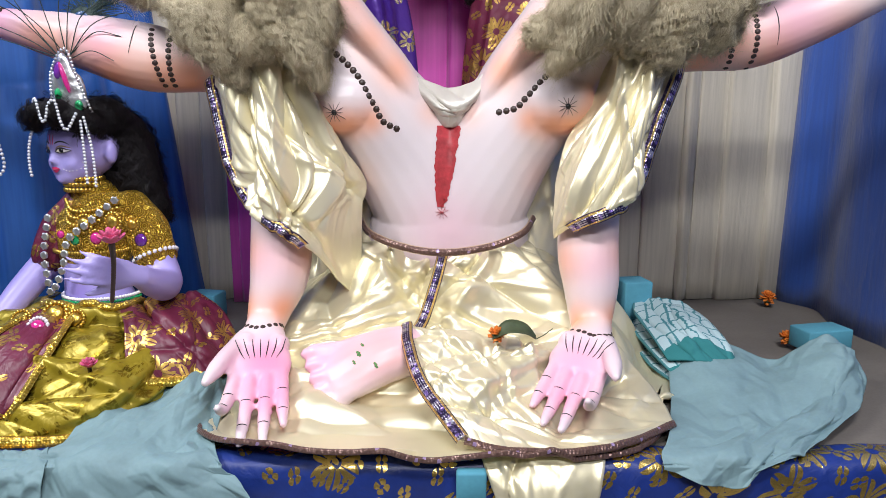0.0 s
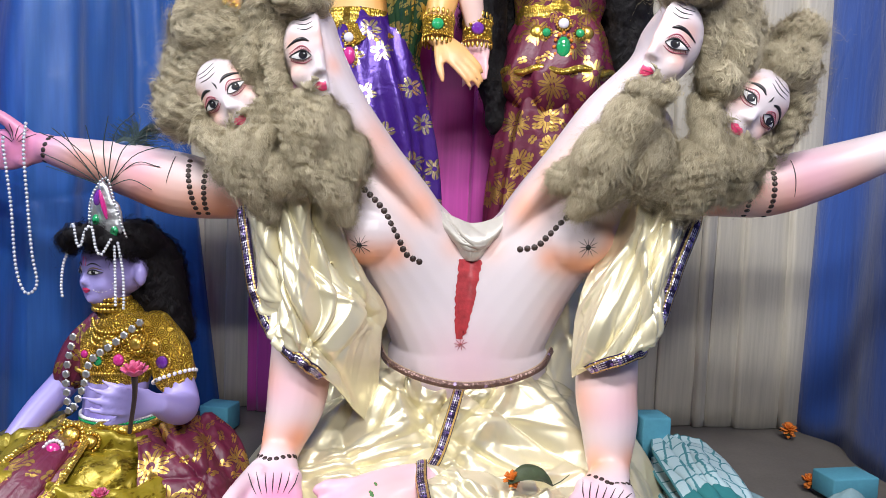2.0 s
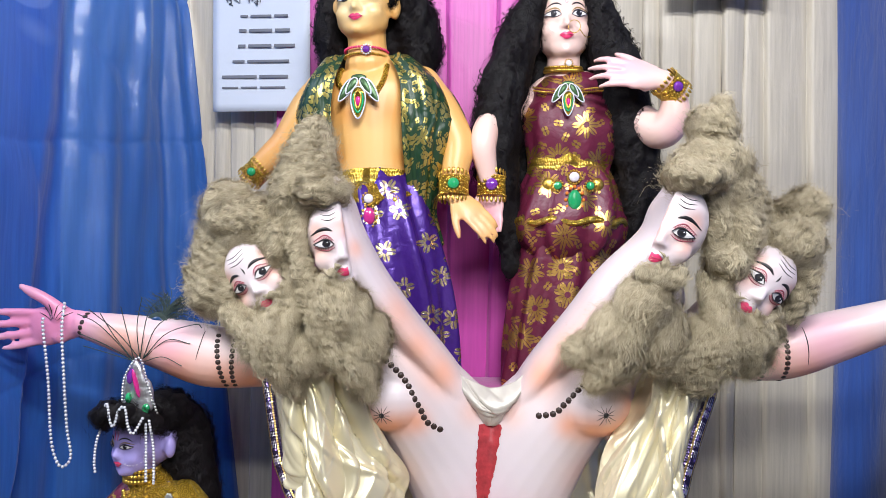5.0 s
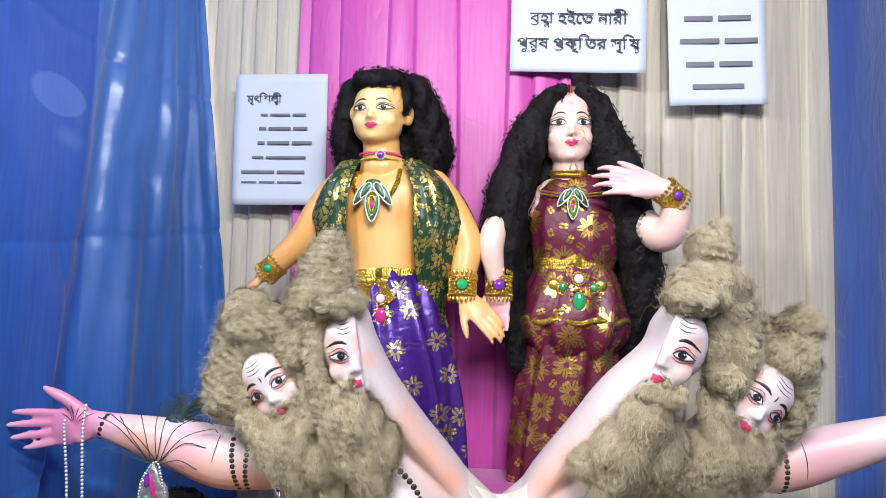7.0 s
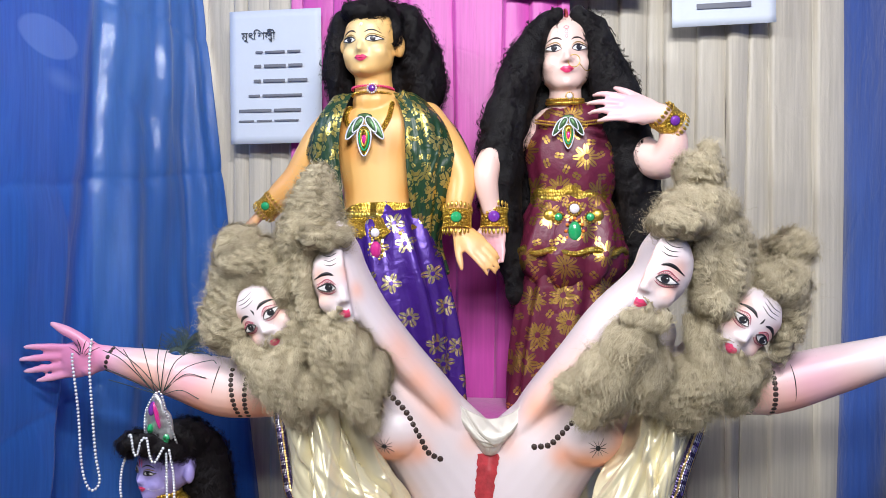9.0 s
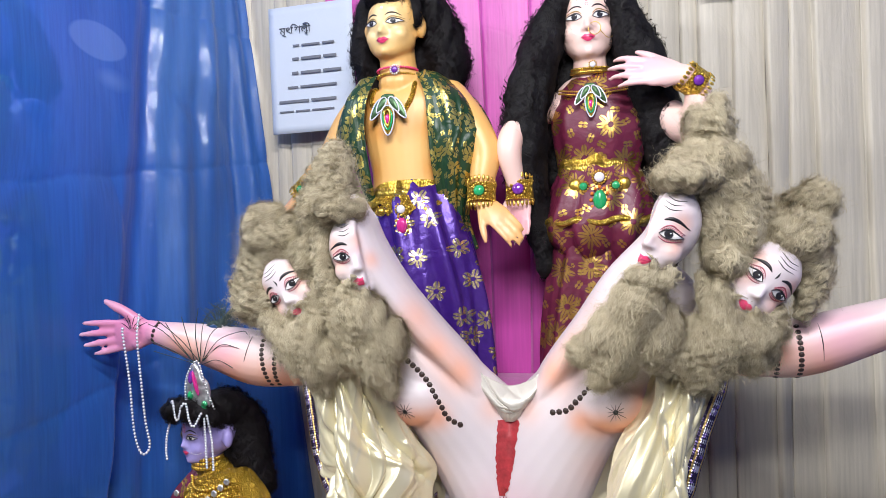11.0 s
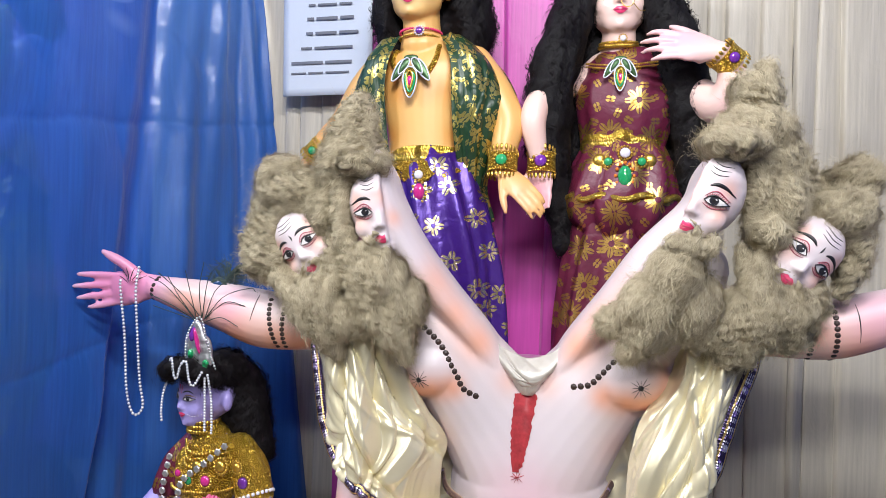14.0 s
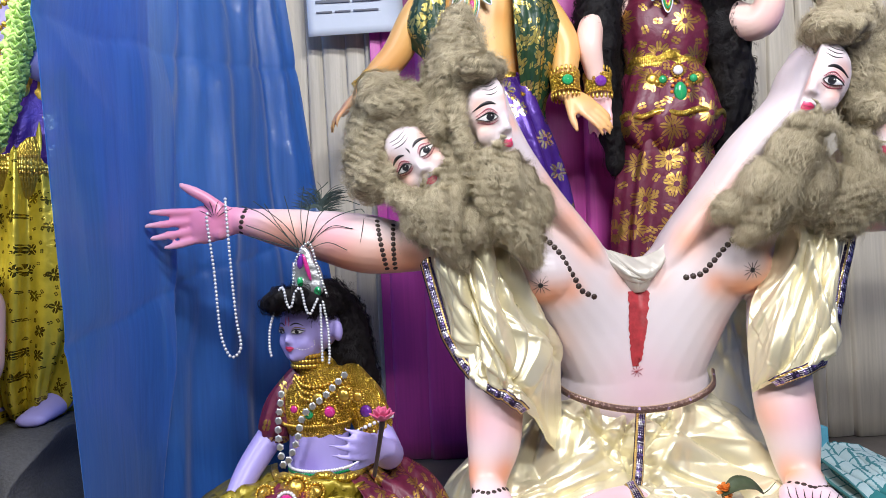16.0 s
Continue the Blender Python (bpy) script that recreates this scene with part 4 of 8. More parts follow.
    def eye(self, s, skin, side, look_u=0.0, open_=1.0, lash="black", lids=True):
        """One painted eye with lids, iris, brow and lash lines; side: -1 the viewer's left, 1 the right."""
        x = lambda u: side * u
        o = open_
        top = [(x(0.0075), -0.002), (x(0.013), 0.0045 * o), (x(0.019), 0.0062 * o), (x(0.026), 0.0035 * o), (x(0.033), 0.0003)]
        low = [(x(0.0075), -0.002), (x(0.013), -0.0050 * o), (x(0.019), -0.0058 * o), (x(0.026), -0.0035 * o), (x(0.033), 0.0003)]
        self.patch(s, skin, top, low, "white", lift=0.0004)
        iu = x(0.019) + look_u
        ring = lambda r: ([(iu - r, 0.0), (iu - r * 0.7, r * 0.7), (iu, r), (iu + r * 0.7, r * 0.7), (iu + r, 0.0)],
                          [(iu - r, 0.0), (iu - r * 0.7, -r * 0.7), (iu, -r), (iu + r * 0.7, -r * 0.7), (iu + r, 0.0)])
        self.patch(s, skin, *ring(0.0052 * o), "iris", 10, 4, 0.0008)
        self.patch(s, skin, *ring(0.0026 * o), "black", 8, 4, 0.0011)
        g = iu + 0.0018
        self.patch(s, skin, [(g - 0.0009, 0.002), (g, 0.0029), (g + 0.0009, 0.002)], [(g - 0.0009, 0.002), (g, 0.0011), (g + 0.0009, 0.002)], "white", 5, 3, 0.0014)
        self.stroke(s, skin, top, 0.0026, "black", lift=0.0012)
        self.stroke(s, skin, low, 0.0013, "black", lift=0.001)
        if lids:
            self.stroke(s, skin, [(x(0.008), 0.017), (x(0.015), 0.0205), (x(0.024), 0.0195), (x(0.035), 0.013)], 0.0046, "black", lift=0.0008)
        else:
            self.stroke(s, skin, [(x(0.007), 0.013), (x(0.013), 0.0175), (x(0.021), 0.0175), (x(0.030), 0.0115)], 0.0026, "black", lift=0.0008)
            self.stroke(s, skin, [(u * 1.03, v + 0.0042) for u, v in top], 0.0022, "lid_shade", lift=0.0006)
        if lids:
            up_ = [(u, v * 1.0 + 0.0045 + 0.0015 * (1 - abs(abs(u) - 0.019) / 0.012)) for u, v in top]
            dn = [(u, v - 0.0045) for u, v in low]
            self.stroke(s, skin, up_, 0.0017, "rose_line")
            self.stroke(s, skin, dn, 0.0014, "rose_line")
            for k in np.linspace(0.1, 0.9, 11):
                i = min(3, int(k * 4))
                f = k * 4 - i
                u = top[i][0] * (1 - f) + top[i + 1][0] * f
                v = top[i][1] * (1 - f) + top[i + 1][1] * f
                self.stroke(s, skin, [(u, v + 0.0008), (u * 1.02, v + 0.0025), (u * 1.05, v + 0.0042)], 0.0009, "rose_line", 4, taper=False)
                v2 = low[i][1] * (1 - f) + low[i + 1][1] * f
                self.stroke(s, skin, [(u, v2 - 0.0006), (u * 1.02, v2 - 0.002), (u * 1.04, v2 - 0.0034)], 0.0005, "rose_line", 4, taper=False)

    def mouth(self, s, skin, a=-1.0, b=1.0):
        m = lambda pts: [(max(min(u, 0.0105 * b), 0.0105 * a), v + self.lip) for u, v in pts]
        self.patch(s, skin, m([(-0.0105, -0.0415), (-0.004, -0.037), (0, -0.0385), (0.004, -0.037), (0.0105, -0.0415)]),
                   m([(-0.0105, -0.0418), (-0.004, -0.0425), (0, -0.043), (0.004, -0.0425), (0.0105, -0.0418)]), "lip", lift=0.0008)
        self.patch(s, skin, m([(-0.0105, -0.0420), (-0.004, -0.0428), (0, -0.0433), (0.004, -0.0428), (0.0105, -0.0420)]),
                   m([(-0.0105, -0.0422), (-0.004, -0.048), (0, -0.049), (0.004, -0.048), (0.0105, -0.0422)]), "lip", lift=0.0008)
        self.stroke(s, skin, m([(-0.011, -0.0415), (-0.004, -0.0427), (0, -0.0432), (0.004, -0.0427), (0.011, -0.0415)]), 0.0009, "rose_line", lift=0.0011)

    def tilak(self, s, skin, u0=0.0, rows=3, mat="black", w=0.013):
        for k in range(rows):
            v = 0.033 + k * 0.0065
            self.stroke(s, skin, [(u0 - w, v + 0.002), (u0, v - 0.001), (u0 + w, v + 0.002)], 0.0012, mat, 8)


def lump(forms, seed, amp=0.0035, scale=40.0, voxel=0.0036, ridge=0.0040, ridge_axis=(0.2, 0, 1), ridge_scale=500.0, lock=0.0026):
    """A matted mass of fibre: fused forms, pushed in and out in clumps and crimped bands."""
    v, f = fuse(forms, voxel, 4)
    n = normals(v, f)
    d = amp * waves(v, scale, seed, 2)
    ax = unit(ridge_axis)
    cross = np.array((ax[2], 0.3, -ax[0]))
    wob = 2.2 * waves(v, 20.0, seed + 1, 1)
    band = np.sin(v @ ax * ridge_scale + wob) * (0.6 + 0.4 * np.sin(v @ cross * ridge_scale * 0.35 + wob * 1.7))
    d += ridge * band * np.clip(0.35 + 1.5 * waves(v, 22.0, seed + 2, 1), 0.0, 1.1)
    d += lock * np.sin(v @ unit(cross) * 210 + 1.6 * waves(v, 30.0, seed + 4, 1)) * np.clip(0.5 + waves(v, 18.0, seed + 6, 1), 0, 1)
    return v + n * d[:, None], f


def beard(s, forms, seed, count, flow, length=0.034, ridge_axis=(0.2, 0, 1)):
    """Matted jute: a core coloured dark as the shade between locks, combed and crimped locks over it, and loose fibres
    round its outline.
    """
    v, f = lump(forms, seed, ridge_axis=ridge_axis)
    s.add((v, f), "jute")
    s.add(locks(v, f, count // 5, 10, flow, length, 0.0007, seed, 0.0045, 0.0011, 0.012, 0.004, 0.3), "jute_strand")
    s.add(locks(v, f, count // 26, 7, flow, length * 1.5, 0.0006, seed + 9, 0.006, 0.003, 0.02, 0.011, 0.9), "jute_strand")
    s.add(strands(v, f, 420, flow, 0.03, 0.00042, seed + 50, 0.010, 0.55, 8, spread=0.8), "jute_strand")


def fall(way):
    way = np.array(way, float)
    return lambda p, n: way - (n @ way)[:, None] * n


def split_sage():
    """The seated, split figure with four heads, four arms, satin cloth and shawl."""
    s = Sculpt()
    M = 0.011   # the middle
    parts = []

    def half(sg):
        X = lambda x: M + sg * (x - M)
        up = 0.0 if sg == 1 else 0.016
        out = [tube([(X(0.008), 1.12, 0.74, 0.13, 0.085), (X(0.004), 1.108, 0.80, 0.127, 0.086), (X(0.002), 1.103, 0.85, 0.121, 0.084), (X(-0.04), 1.092, 0.92, 0.104, 0.079),
                     (X(-0.096), 1.078, 0.995, 0.086, 0.075), (X(-0.155), 1.07, 1.06, 0.082, 0.072), (X(-0.21), 1.065, 1.12, 0.07, 0.065), (X(-0.235), 1.04, 1.18, 0.05, 0.05)], 26, 30)]
        out += [ball((X(-0.148), 1.035, 1.012), (0.062, 0.05, 0.05)), ball((X(-0.155), 0.998, 1.0), (0.016, 0.012, 0.014))]
        # shoulder and the raised outer arm
        out += [ball((X(-0.27), 1.085, 1.085), (0.075, 0.06, 0.055))]
        # the cut side that runs up to the inner head
        wide = 0.0 if sg == 1 else -0.012
        out += [tube([(X(-0.018), 1.09, 0.965, 0.026, 0.05), (X(-0.068) + wide * -sg * 0.5, 1.07, 1.05, 0.028, 0.06), (X(-0.135) + wide * -sg, 1.045, 1.135, 0.028, 0.065), (X(-0.182) + wide * -sg, 1.02, 1.205, 0.027, 0.066),
                      (X(-0.209) + up, 0.998, 1.27, 0.022, 0.062), (X(-0.219) + up * 1.2, 0.99, 1.315, 0.018, 0.05), (X(-0.228) + up * 1.4, 0.995, 1.345, 0.01, 0.035)], 18, 30)]
        return out
    parts += half(1) + half(-1)
    # outer arms
    parts += [tube([(-0.27, 1.07, 1.078, 0.048), (-0.354, 1.035, 1.067, 0.040), (-0.43, 1.022, 1.076, 0.0485), (-0.50, 1.02, 1.093, 0.042), (-0.56, 1.015, 1.107, 0.033), (-0.632, 1.01, 1.123, 0.021)], 22, 30)]
    parts += hand_forms((-0.640, 1.008, 1.125), (-1, -0.06, -0.10), (0.1, -1, -0.05), 0.88, 0.22, 0.12, thumb=1, thumb_out=1.0)
    parts += [tube([(0.29, 1.07, 1.086, 0.045), (0.357, 1.035, 1.09, 0.034), (0.44, 1.02, 1.102, 0.043), (0.52, 1.01, 1.128, 0.038), (0.59, 0.985, 1.158, 0.029), (0.645, 0.955, 1.185, 0.021)], 22, 30)]
    parts += hand_forms((0.652, 0.95, 1.188), (0.55, -0.75, 0.3), (-0.8, -0.6, 0.0), 0.8, 0.3, 0.2, thumb=1)
    # lower arms, palms open on the knees
    joints = []
    parts += [tube([(-0.235, 1.03, 0.99, 0.05), (-0.235, 1.0, 0.88, 0.048), (-0.239, 0.985, 0.80, 0.0455), (-0.243, 0.972, 0.755, 0.042), (-0.254, 0.952, 0.712, 0.031), (-0.256, 0.928, 0.690, 0.025)], 22, 30)]
    parts += hand_forms((-0.254, 0.918, 0.695), (0.10, -0.62, -0.28), (0.12, -0.6, 0.8), 1.16, 0.12, 0.12, reach=1.22, joints=joints, thumb=1, bend=(0.45, 0.1, 0.05, 0.0), thumb_out=0.42, thumb_in=0.2)
    parts += [tube([(0.246, 1.06, 0.99, 0.042), (0.220, 1.005, 0.89, 0.044), (0.213, 0.975, 0.80, 0.0445), (0.216, 0.962, 0.755, 0.041), (0.215, 0.948, 0.712, 0.033), (0.212, 0.923, 0.682, 0.025)], 22, 30)]
    parts += hand_forms((0.210, 0.913, 0.693), (-0.36, -0.76, -0.29), (-0.15, -0.6, 0.8), 1.16, 0.08, 0.12, reach=1.22, joints=joints, thumb=-1, bend=(0.45, 0.12, 0.08, 0.05), thumb_out=0.34, thumb_in=0.35)
    # the foot that shows over the shin cloth
    parts += [tube([(-0.050, 0.890, 0.674, 0.038, 0.032), (-0.08, 0.879, 0.671, 0.041, 0.032), (-0.115, 0.868, 0.661, 0.046, 0.027), (-0.145, 0.858, 0.650, 0.047, 0.02)], 16, 18, ref=(0, -0.5, 0.8))]
    for k in range(5):
        y = 0.884 - k * 0.0128
        z = 0.680 - k * 0.0128
        parts.append(tube([(-0.130, y, z, 0.0118), (-0.160 + k * 0.004, y - 0.005, z - 0.003, 0.0122), (-0.176 + k * 0.007, y - 0.007, z - 0.005, 0.0116 if k else 0.013), (-0.186 + k * 0.007, y - 0.008, z - 0.006, 0.0084)], 10, 12))
    # faces
    fl1 = Face((-0.343, 0.938, 1.200), (0.79, -0.12, 0.60), (-0.62, -0.08, 0.78), 1.08)
    fr2 = Face((0.381, 0.914, 1.203), (0.70, 0.14, -0.70), (0.72, -0.06, 0.69), 1.08)
    fl2 = Face((-0.208, 0.918, 1.258), (0.97, 0.16, 0.17), (-0.18, -0.12, 0.98), 1.16)
    fr1 = Face((0.234, 0.880, 1.282), (0.86, -0.32, -0.36), (0.36, -0.10, 0.93), 1.16)
    for fc in (fl1, fr2):
        parts += fc.forms()
    parts += fl2.forms(-1, 0.8) + fr1.forms(1, 0.8)
    parts += [tube([(-0.30, 1.06, 1.10, 0.05), (-0.335, 0.99, 1.18, 0.045)], 14), tube([(0.33, 1.06, 1.10, 0.05), (0.375, 0.98, 1.18, 0.045)], 14)]
    skin = Skin(parts, 0.0034, 3)
    v = skin.v
    spots = []
    for sg in (1, -1):
        X = lambda x: M + sg * (x - M)
        spots += [(X(-0.06), 1.0, 1.06, 0.028, BLUSH, 0.55), (X(-0.10), 0.99, 1.10, 0.028, BLUSH, 0.5), (X(-0.14), 0.99, 1.15, 0.03, BLUSH, 0.4), (X(-0.015), 1.02, 1.0, 0.02, BLUSH, 0.3),
                  (X(-0.135), 0.99, 0.968, 0.02, BLUSH, 0.8), (X(-0.165), 0.995, 0.965, 0.022, BLUSH, 0.85), (X(-0.105), 1.0, 0.985, 0.018, BLUSH, 0.6), (X(-0.19), 1.0, 0.985, 0.018, BLUSH, 0.6), (X(-0.12), 1.04, 0.90, 0.03, BLUSH, 0.25),
                  (X(-0.20), 1.0, 1.02, 0.02, BLUSH, 0.5), (M, 1.02, 0.82, 0.06, PINK, 0.12), (X(-0.06), 1.02, 0.90, 0.05, (0.80, 0.74, 0.80), 0.5)]
    for x, y, z, r, a in ((-0.47, 1.0, 1.05, 0.05, 0.6), (-0.40, 1.0, 1.05, 0.03, 0.4), (-0.57, 1.0, 1.10, 0.04, 0.4), (-0.36, 1.0, 1.04, 0.03, 0.6), (-0.55, 1.0, 1.075, 0.03, 0.4),
                          (0.47, 1.0, 1.07, 0.045, 0.5), (0.40, 1.0, 1.10, 0.03, 0.6), (0.55, 1.0, 1.12, 0.04, 0.4), (0.36, 1.0, 1.06, 0.03, 0.5),
                          (-0.285, 0.96, 0.80, 0.03, 0.35), (-0.20, 0.96, 0.79, 0.03, 0.3), (-0.225, 0.93, 0.72, 0.022, 0.6), (-0.285, 0.94, 0.72, 0.022, 0.5),
                          (0.255, 0.95, 0.80, 0.03, 0.3), (0.17, 0.95, 0.79, 0.03, 0.35), (0.185, 0.92, 0.71, 0.022, 0.6), (0.245, 0.93, 0.71, 0.022, 0.5),
                          (-0.08, 0.86, 0.69, 0.03, 0.3), (-0.12, 0.86, 0.66, 0.025, 0.3)):
        spots.append((x, y, z, r, BLUSH, min(0.9, a * 1.35)))
    for x, y, z, r, a in ((-0.70, 0.99, 1.13, 0.07, 0.95), (-0.67, 0.99, 1.13, 0.04, 0.7), (-0.74, 0.98, 1.13, 0.03, 0.6), (-0.235, 0.85, 0.668, 0.038, 0.9), (-0.22, 0.80, 0.645, 0.04, 0.6), (0.18, 0.85, 0.668, 0.038, 0.9),
                          (0.145, 0.79, 0.648, 0.04, 0.5), (-0.165, 0.87, 0.645, 0.03, 0.5), (-0.10, 0.86, 0.69, 0.05, 0.16), (-0.05, 0.88, 0.70, 0.05, 0.2), (-0.15, 0.86, 0.67, 0.04, 0.2), (-0.48, 0.98, 1.10, 0.03, 0.3), (0.49, 0.97, 1.13, 0.04, 0.3), (-0.25, 0.93, 0.79, 0.03, 0.2), (0.215, 0.92, 0.79, 0.03, 0.2)):
        spots.append((x, y, z, r, PINK, a))
    for fc in (fl1, fr2, fl2, fr1):
        for u, w_ in ((-0.03, -0.012), (0.03, -0.012), (-0.032, 0.02), (0.032, 0.02)):
            spots.append((*fc.at(u, w_, -0.004), 0.013, BLUSH, 0.4))
        for u in (-0.019, 0.019):
            spots.append((*fc.at(u, 0.008, 0.0), 0.008, PINK, 0.1))
    # bare cut sides are greyer
    s.add((v, skin.f), "clay", col=paint(v, SKIN, spots, skin.tree))
    front = np.array((0, 1, 0))
    # eyes, brows, mouths
    for fc in (fl1, fr2):
        fc.eye(s, skin, -1, 0.0015), fc.eye(s, skin, 1, 0.0015), fc.mouth(s, skin), fc.tilak(s, skin)
        fc.stroke(s, skin, [(0, 0.013), (0.001, 0.018), (0, 0.024)], 0.0024, "black", 6)
    fl2.eye(s, skin, -1, 0.002), fl2.mouth(s, skin, -1.0, 0.35), fl2.tilak(s, skin, -0.010, 3, w=0.009)
    fr1.eye(s, skin, 1, -0.001), fr1.mouth(s, skin, -0.35, 1.0), fr1.tilak(s, skin, 0.011, 3, w=0.010)

    def trail(ctrl, step, r, mat="bead", way=front, flat=0.28):
        p, n = skin.lay(along(ctrl, step), way)
        s.add(beads(p, r, 7, 5, flat, n), mat)

    def line(ctrl, width, mat="black", way=front, n=16):
        p, nr = skin.lay(spline(ctrl, n), way)
        piece, uv = ribbon(p, nr, width * np.sin(np.linspace(0.3, math.pi - 0.2, n)), 0.0006)
        s.add(piece, mat, uv)
    # painted bead strings across the chests, upper arms and wrists
    trail([(-0.20, 1, 1.098), (-0.165, 1, 1.088), (-0.125, 1, 1.052), (-0.10, 1, 1.008), (-0.088, 1, 0.985), (-0.068, 1, 0.974)], 0.0105, 0.0052)
    trail([(0.235, 1, 1.105), (0.20, 1, 1.092), (0.155, 1, 1.055), (0.12, 1, 1.018), (0.105, 1, 1.003), (0.082, 1, 0.998)], 0.0105, 0.0052)
    for x, tilt in ((-0.386, 0.0), (-0.405, 0.006)):
        trail([(x - tilt, 1, 1.112), (x, 0.98, 1.075), (x + tilt, 1, 1.035)], 0.009, 0.0042)
    for x, tilt in ((0.405, 0.004), (0.437, 0.002)):
        trail([(x - tilt, 1, 1.137), (x, 0.98, 1.10), (x + tilt, 1, 1.06)], 0.009, 0.0042)
    line([(-0.432, 1, 1.118), (-0.433, 1, 1.10), (-0.437, 1, 1.078)], 0.0016)
    line([(0.462, 1, 1.142), (0.464, 1, 1.12), (0.466, 1, 1.09)], 0.0016)
    trail([(-0.622, 1, 1.146), (-0.626, 1, 1.125), (-0.632, 1, 1.104)], 0.009, 0.004)
    for a, b in (((-0.286, 0.92, 0.703), (-0.228, 0.92, 0.700)), ((0.184, 0.90, 0.692), (0.242, 0.90, 0.694))):
        mid = (np.array(a) + b) / 2 + (0, -0.02, -0.004)
        trail([a, mid, b], 0.0075, 0.0038, way=None)
    # nipples: small dark stars
    for x, z in ((-0.156, 0.997), (0.179, 1.006)):
        p, n = skin.lay([(x, 1, z)], front)
        s.add(beads(p, 0.0042, 8, 5, 0.4, n), "black")
        for k in range(12):
            a, r = k * math.pi / 6, 0.012 + 0.003 * (k % 3)
            line([(x, 1, z), (x + r * 0.5 * math.cos(a), 1, z + r * 0.5 * math.sin(a)), (x + r * math.cos(a), 1, z + r * math.sin(a))], 0.0009, "bead", n=5)
    # the red wound and the navel star
    zs = np.linspace(0.978, 0.857, 26)
    rg = np.random.default_rng(4)
    mid = np.interp(zs, (0.857, 0.90, 0.978), (-0.004, 0.001, 0.009))
    hw = np.interp(zs, (0.857, 0.87, 0.92, 0.978), (0.004, 0.009, 0.015, 0.018))
    rows = [[(m_ + hw_ * q + rg.normal(0, 0.0012), 1, z) for q in np.linspace(-1, 1, 9)] for m_, hw_, z in zip(mid, hw, zs)]
    p, n = skin.lay([q for r in rows for q in r], front)
    s.add((p + n * (0.0012 + 0.0006 * waves(p, 300, 3)[:, None]), quads(26, 9)), "red")
    for k in range(9):
        a = math.pi * (0.15 + 0.2 * k)
        line([(-0.001, 1, 0.848), (-0.001 + 0.006 * math.cos(a), 1, 0.848 + 0.005 * math.sin(a)), (-0.001 + 0.011 * math.cos(a), 1, 0.848 + 0.01 * math.sin(a))], 0.001, "red", n=5)
    # chipped patches on the foot that show the green coat below
    for x, y, z, r in ((-0.112, 0.845, 0.690, 0.007), (-0.108, 0.852, 0.704, 0.005), (-0.088, 0.835, 0.676, 0.006), (-0.117, 0.838, 0.680, 0.005)):
        p, n = skin.lay([(x, y, z), (x + r * 0.1, y, z + r * 0.45), (x - r * 0.25, y, z + r * 0.9), (x + r * 0.3, y, z - r * 0.3)], unit(np.array((0, 0.6, -0.8))))
        s.add(beads(p, r * 0.32, 7, 5, 0.15, n), "chip")
    # palm lines
    for base, d, e in (((-0.242, 0.858, 0.671), np.array((0.13, -0.62, -0.26)), np.array((0.97, 0.2, 0.0))), ((0.185, 0.858, 0.674), np.array((-0.36, -0.76, -0.25)), np.array((0.90, -0.43, 0.0)))):
        d, e, b = unit(d), unit(e), np.array(base)
        for k in range(7):
            o = e * (-0.028 + k * 0.0095)
            line([b + o * 1.15 - d * 0.03, b + o * 0.95 - d * 0.012, b + o * 0.7 + d * 0.004], 0.0016, way=unit(np.array((0, 0.6, -0.8))), n=8)
    for c, sd, n in joints:
        line([c + n * 0.012 - sd * 0.0055, c + n * 0.012, c + n * 0.012 + sd * 0.0055], 0.0011, way=-n, n=6)
    for k in range(6):
        a = 0.5 + k * 0.42
        line([(-0.67 - 0.006 * math.cos(a), 1, 1.128 + 0.006 * math.sin(a)), (-0.67 - 0.018 * math.cos(a), 1, 1.128 + 0.02 * math.sin(a)), (-0.67 - 0.03 * math.cos(a), 1, 1.128 + 0.03 * math.sin(a))], 0.0014, n=6)

    # jute hair and beards
    up_l, up_r = (-0.5, 0.1, 0.8), (0.45, 0.1, 0.85)
    T = lambda *r: tube(list(r), 18)

    def jaw(fc, sides):
        """Moustache and the beard's upper edge along a jaw."""
        A = lambda u, v, o, r: (*fc.at(u, v, o), r)
        out = [ball(fc.at(0.004 * sum(sides), -0.066, 0.0), (0.018, 0.014, 0.012))]
        for q in sides:
            if len(sides) == 1:
                out += [T(A(q * 0.003, -0.0325, 0.006, 0.0025), A(q * 0.010, -0.0365, 0.005, 0.004), A(q * 0.016, -0.047, 0.0, 0.006), A(q * 0.02, -0.058, -0.004, 0.010)),
                        T(A(q * 0.036, -0.048, -0.016, 0.008), A(q * 0.026, -0.062, -0.008, 0.014), A(q * 0.004, -0.074, -0.004, 0.014))]
                continue
            out += [T(A(q * 0.003, -0.0325, 0.006, 0.0025), A(q * 0.011, -0.0355, 0.005, 0.0045), A(q * 0.021, -0.045, 0.0, 0.0075), A(q * 0.03, -0.058, -0.006, 0.011)),
                    T(A(q * 0.043, -0.012, -0.022, 0.009), A(q * 0.039, -0.034, -0.014, 0.012), A(q * 0.026, -0.058, -0.006, 0.015), A(q * 0.004, -0.070, -0.002, 0.014))]
        return out
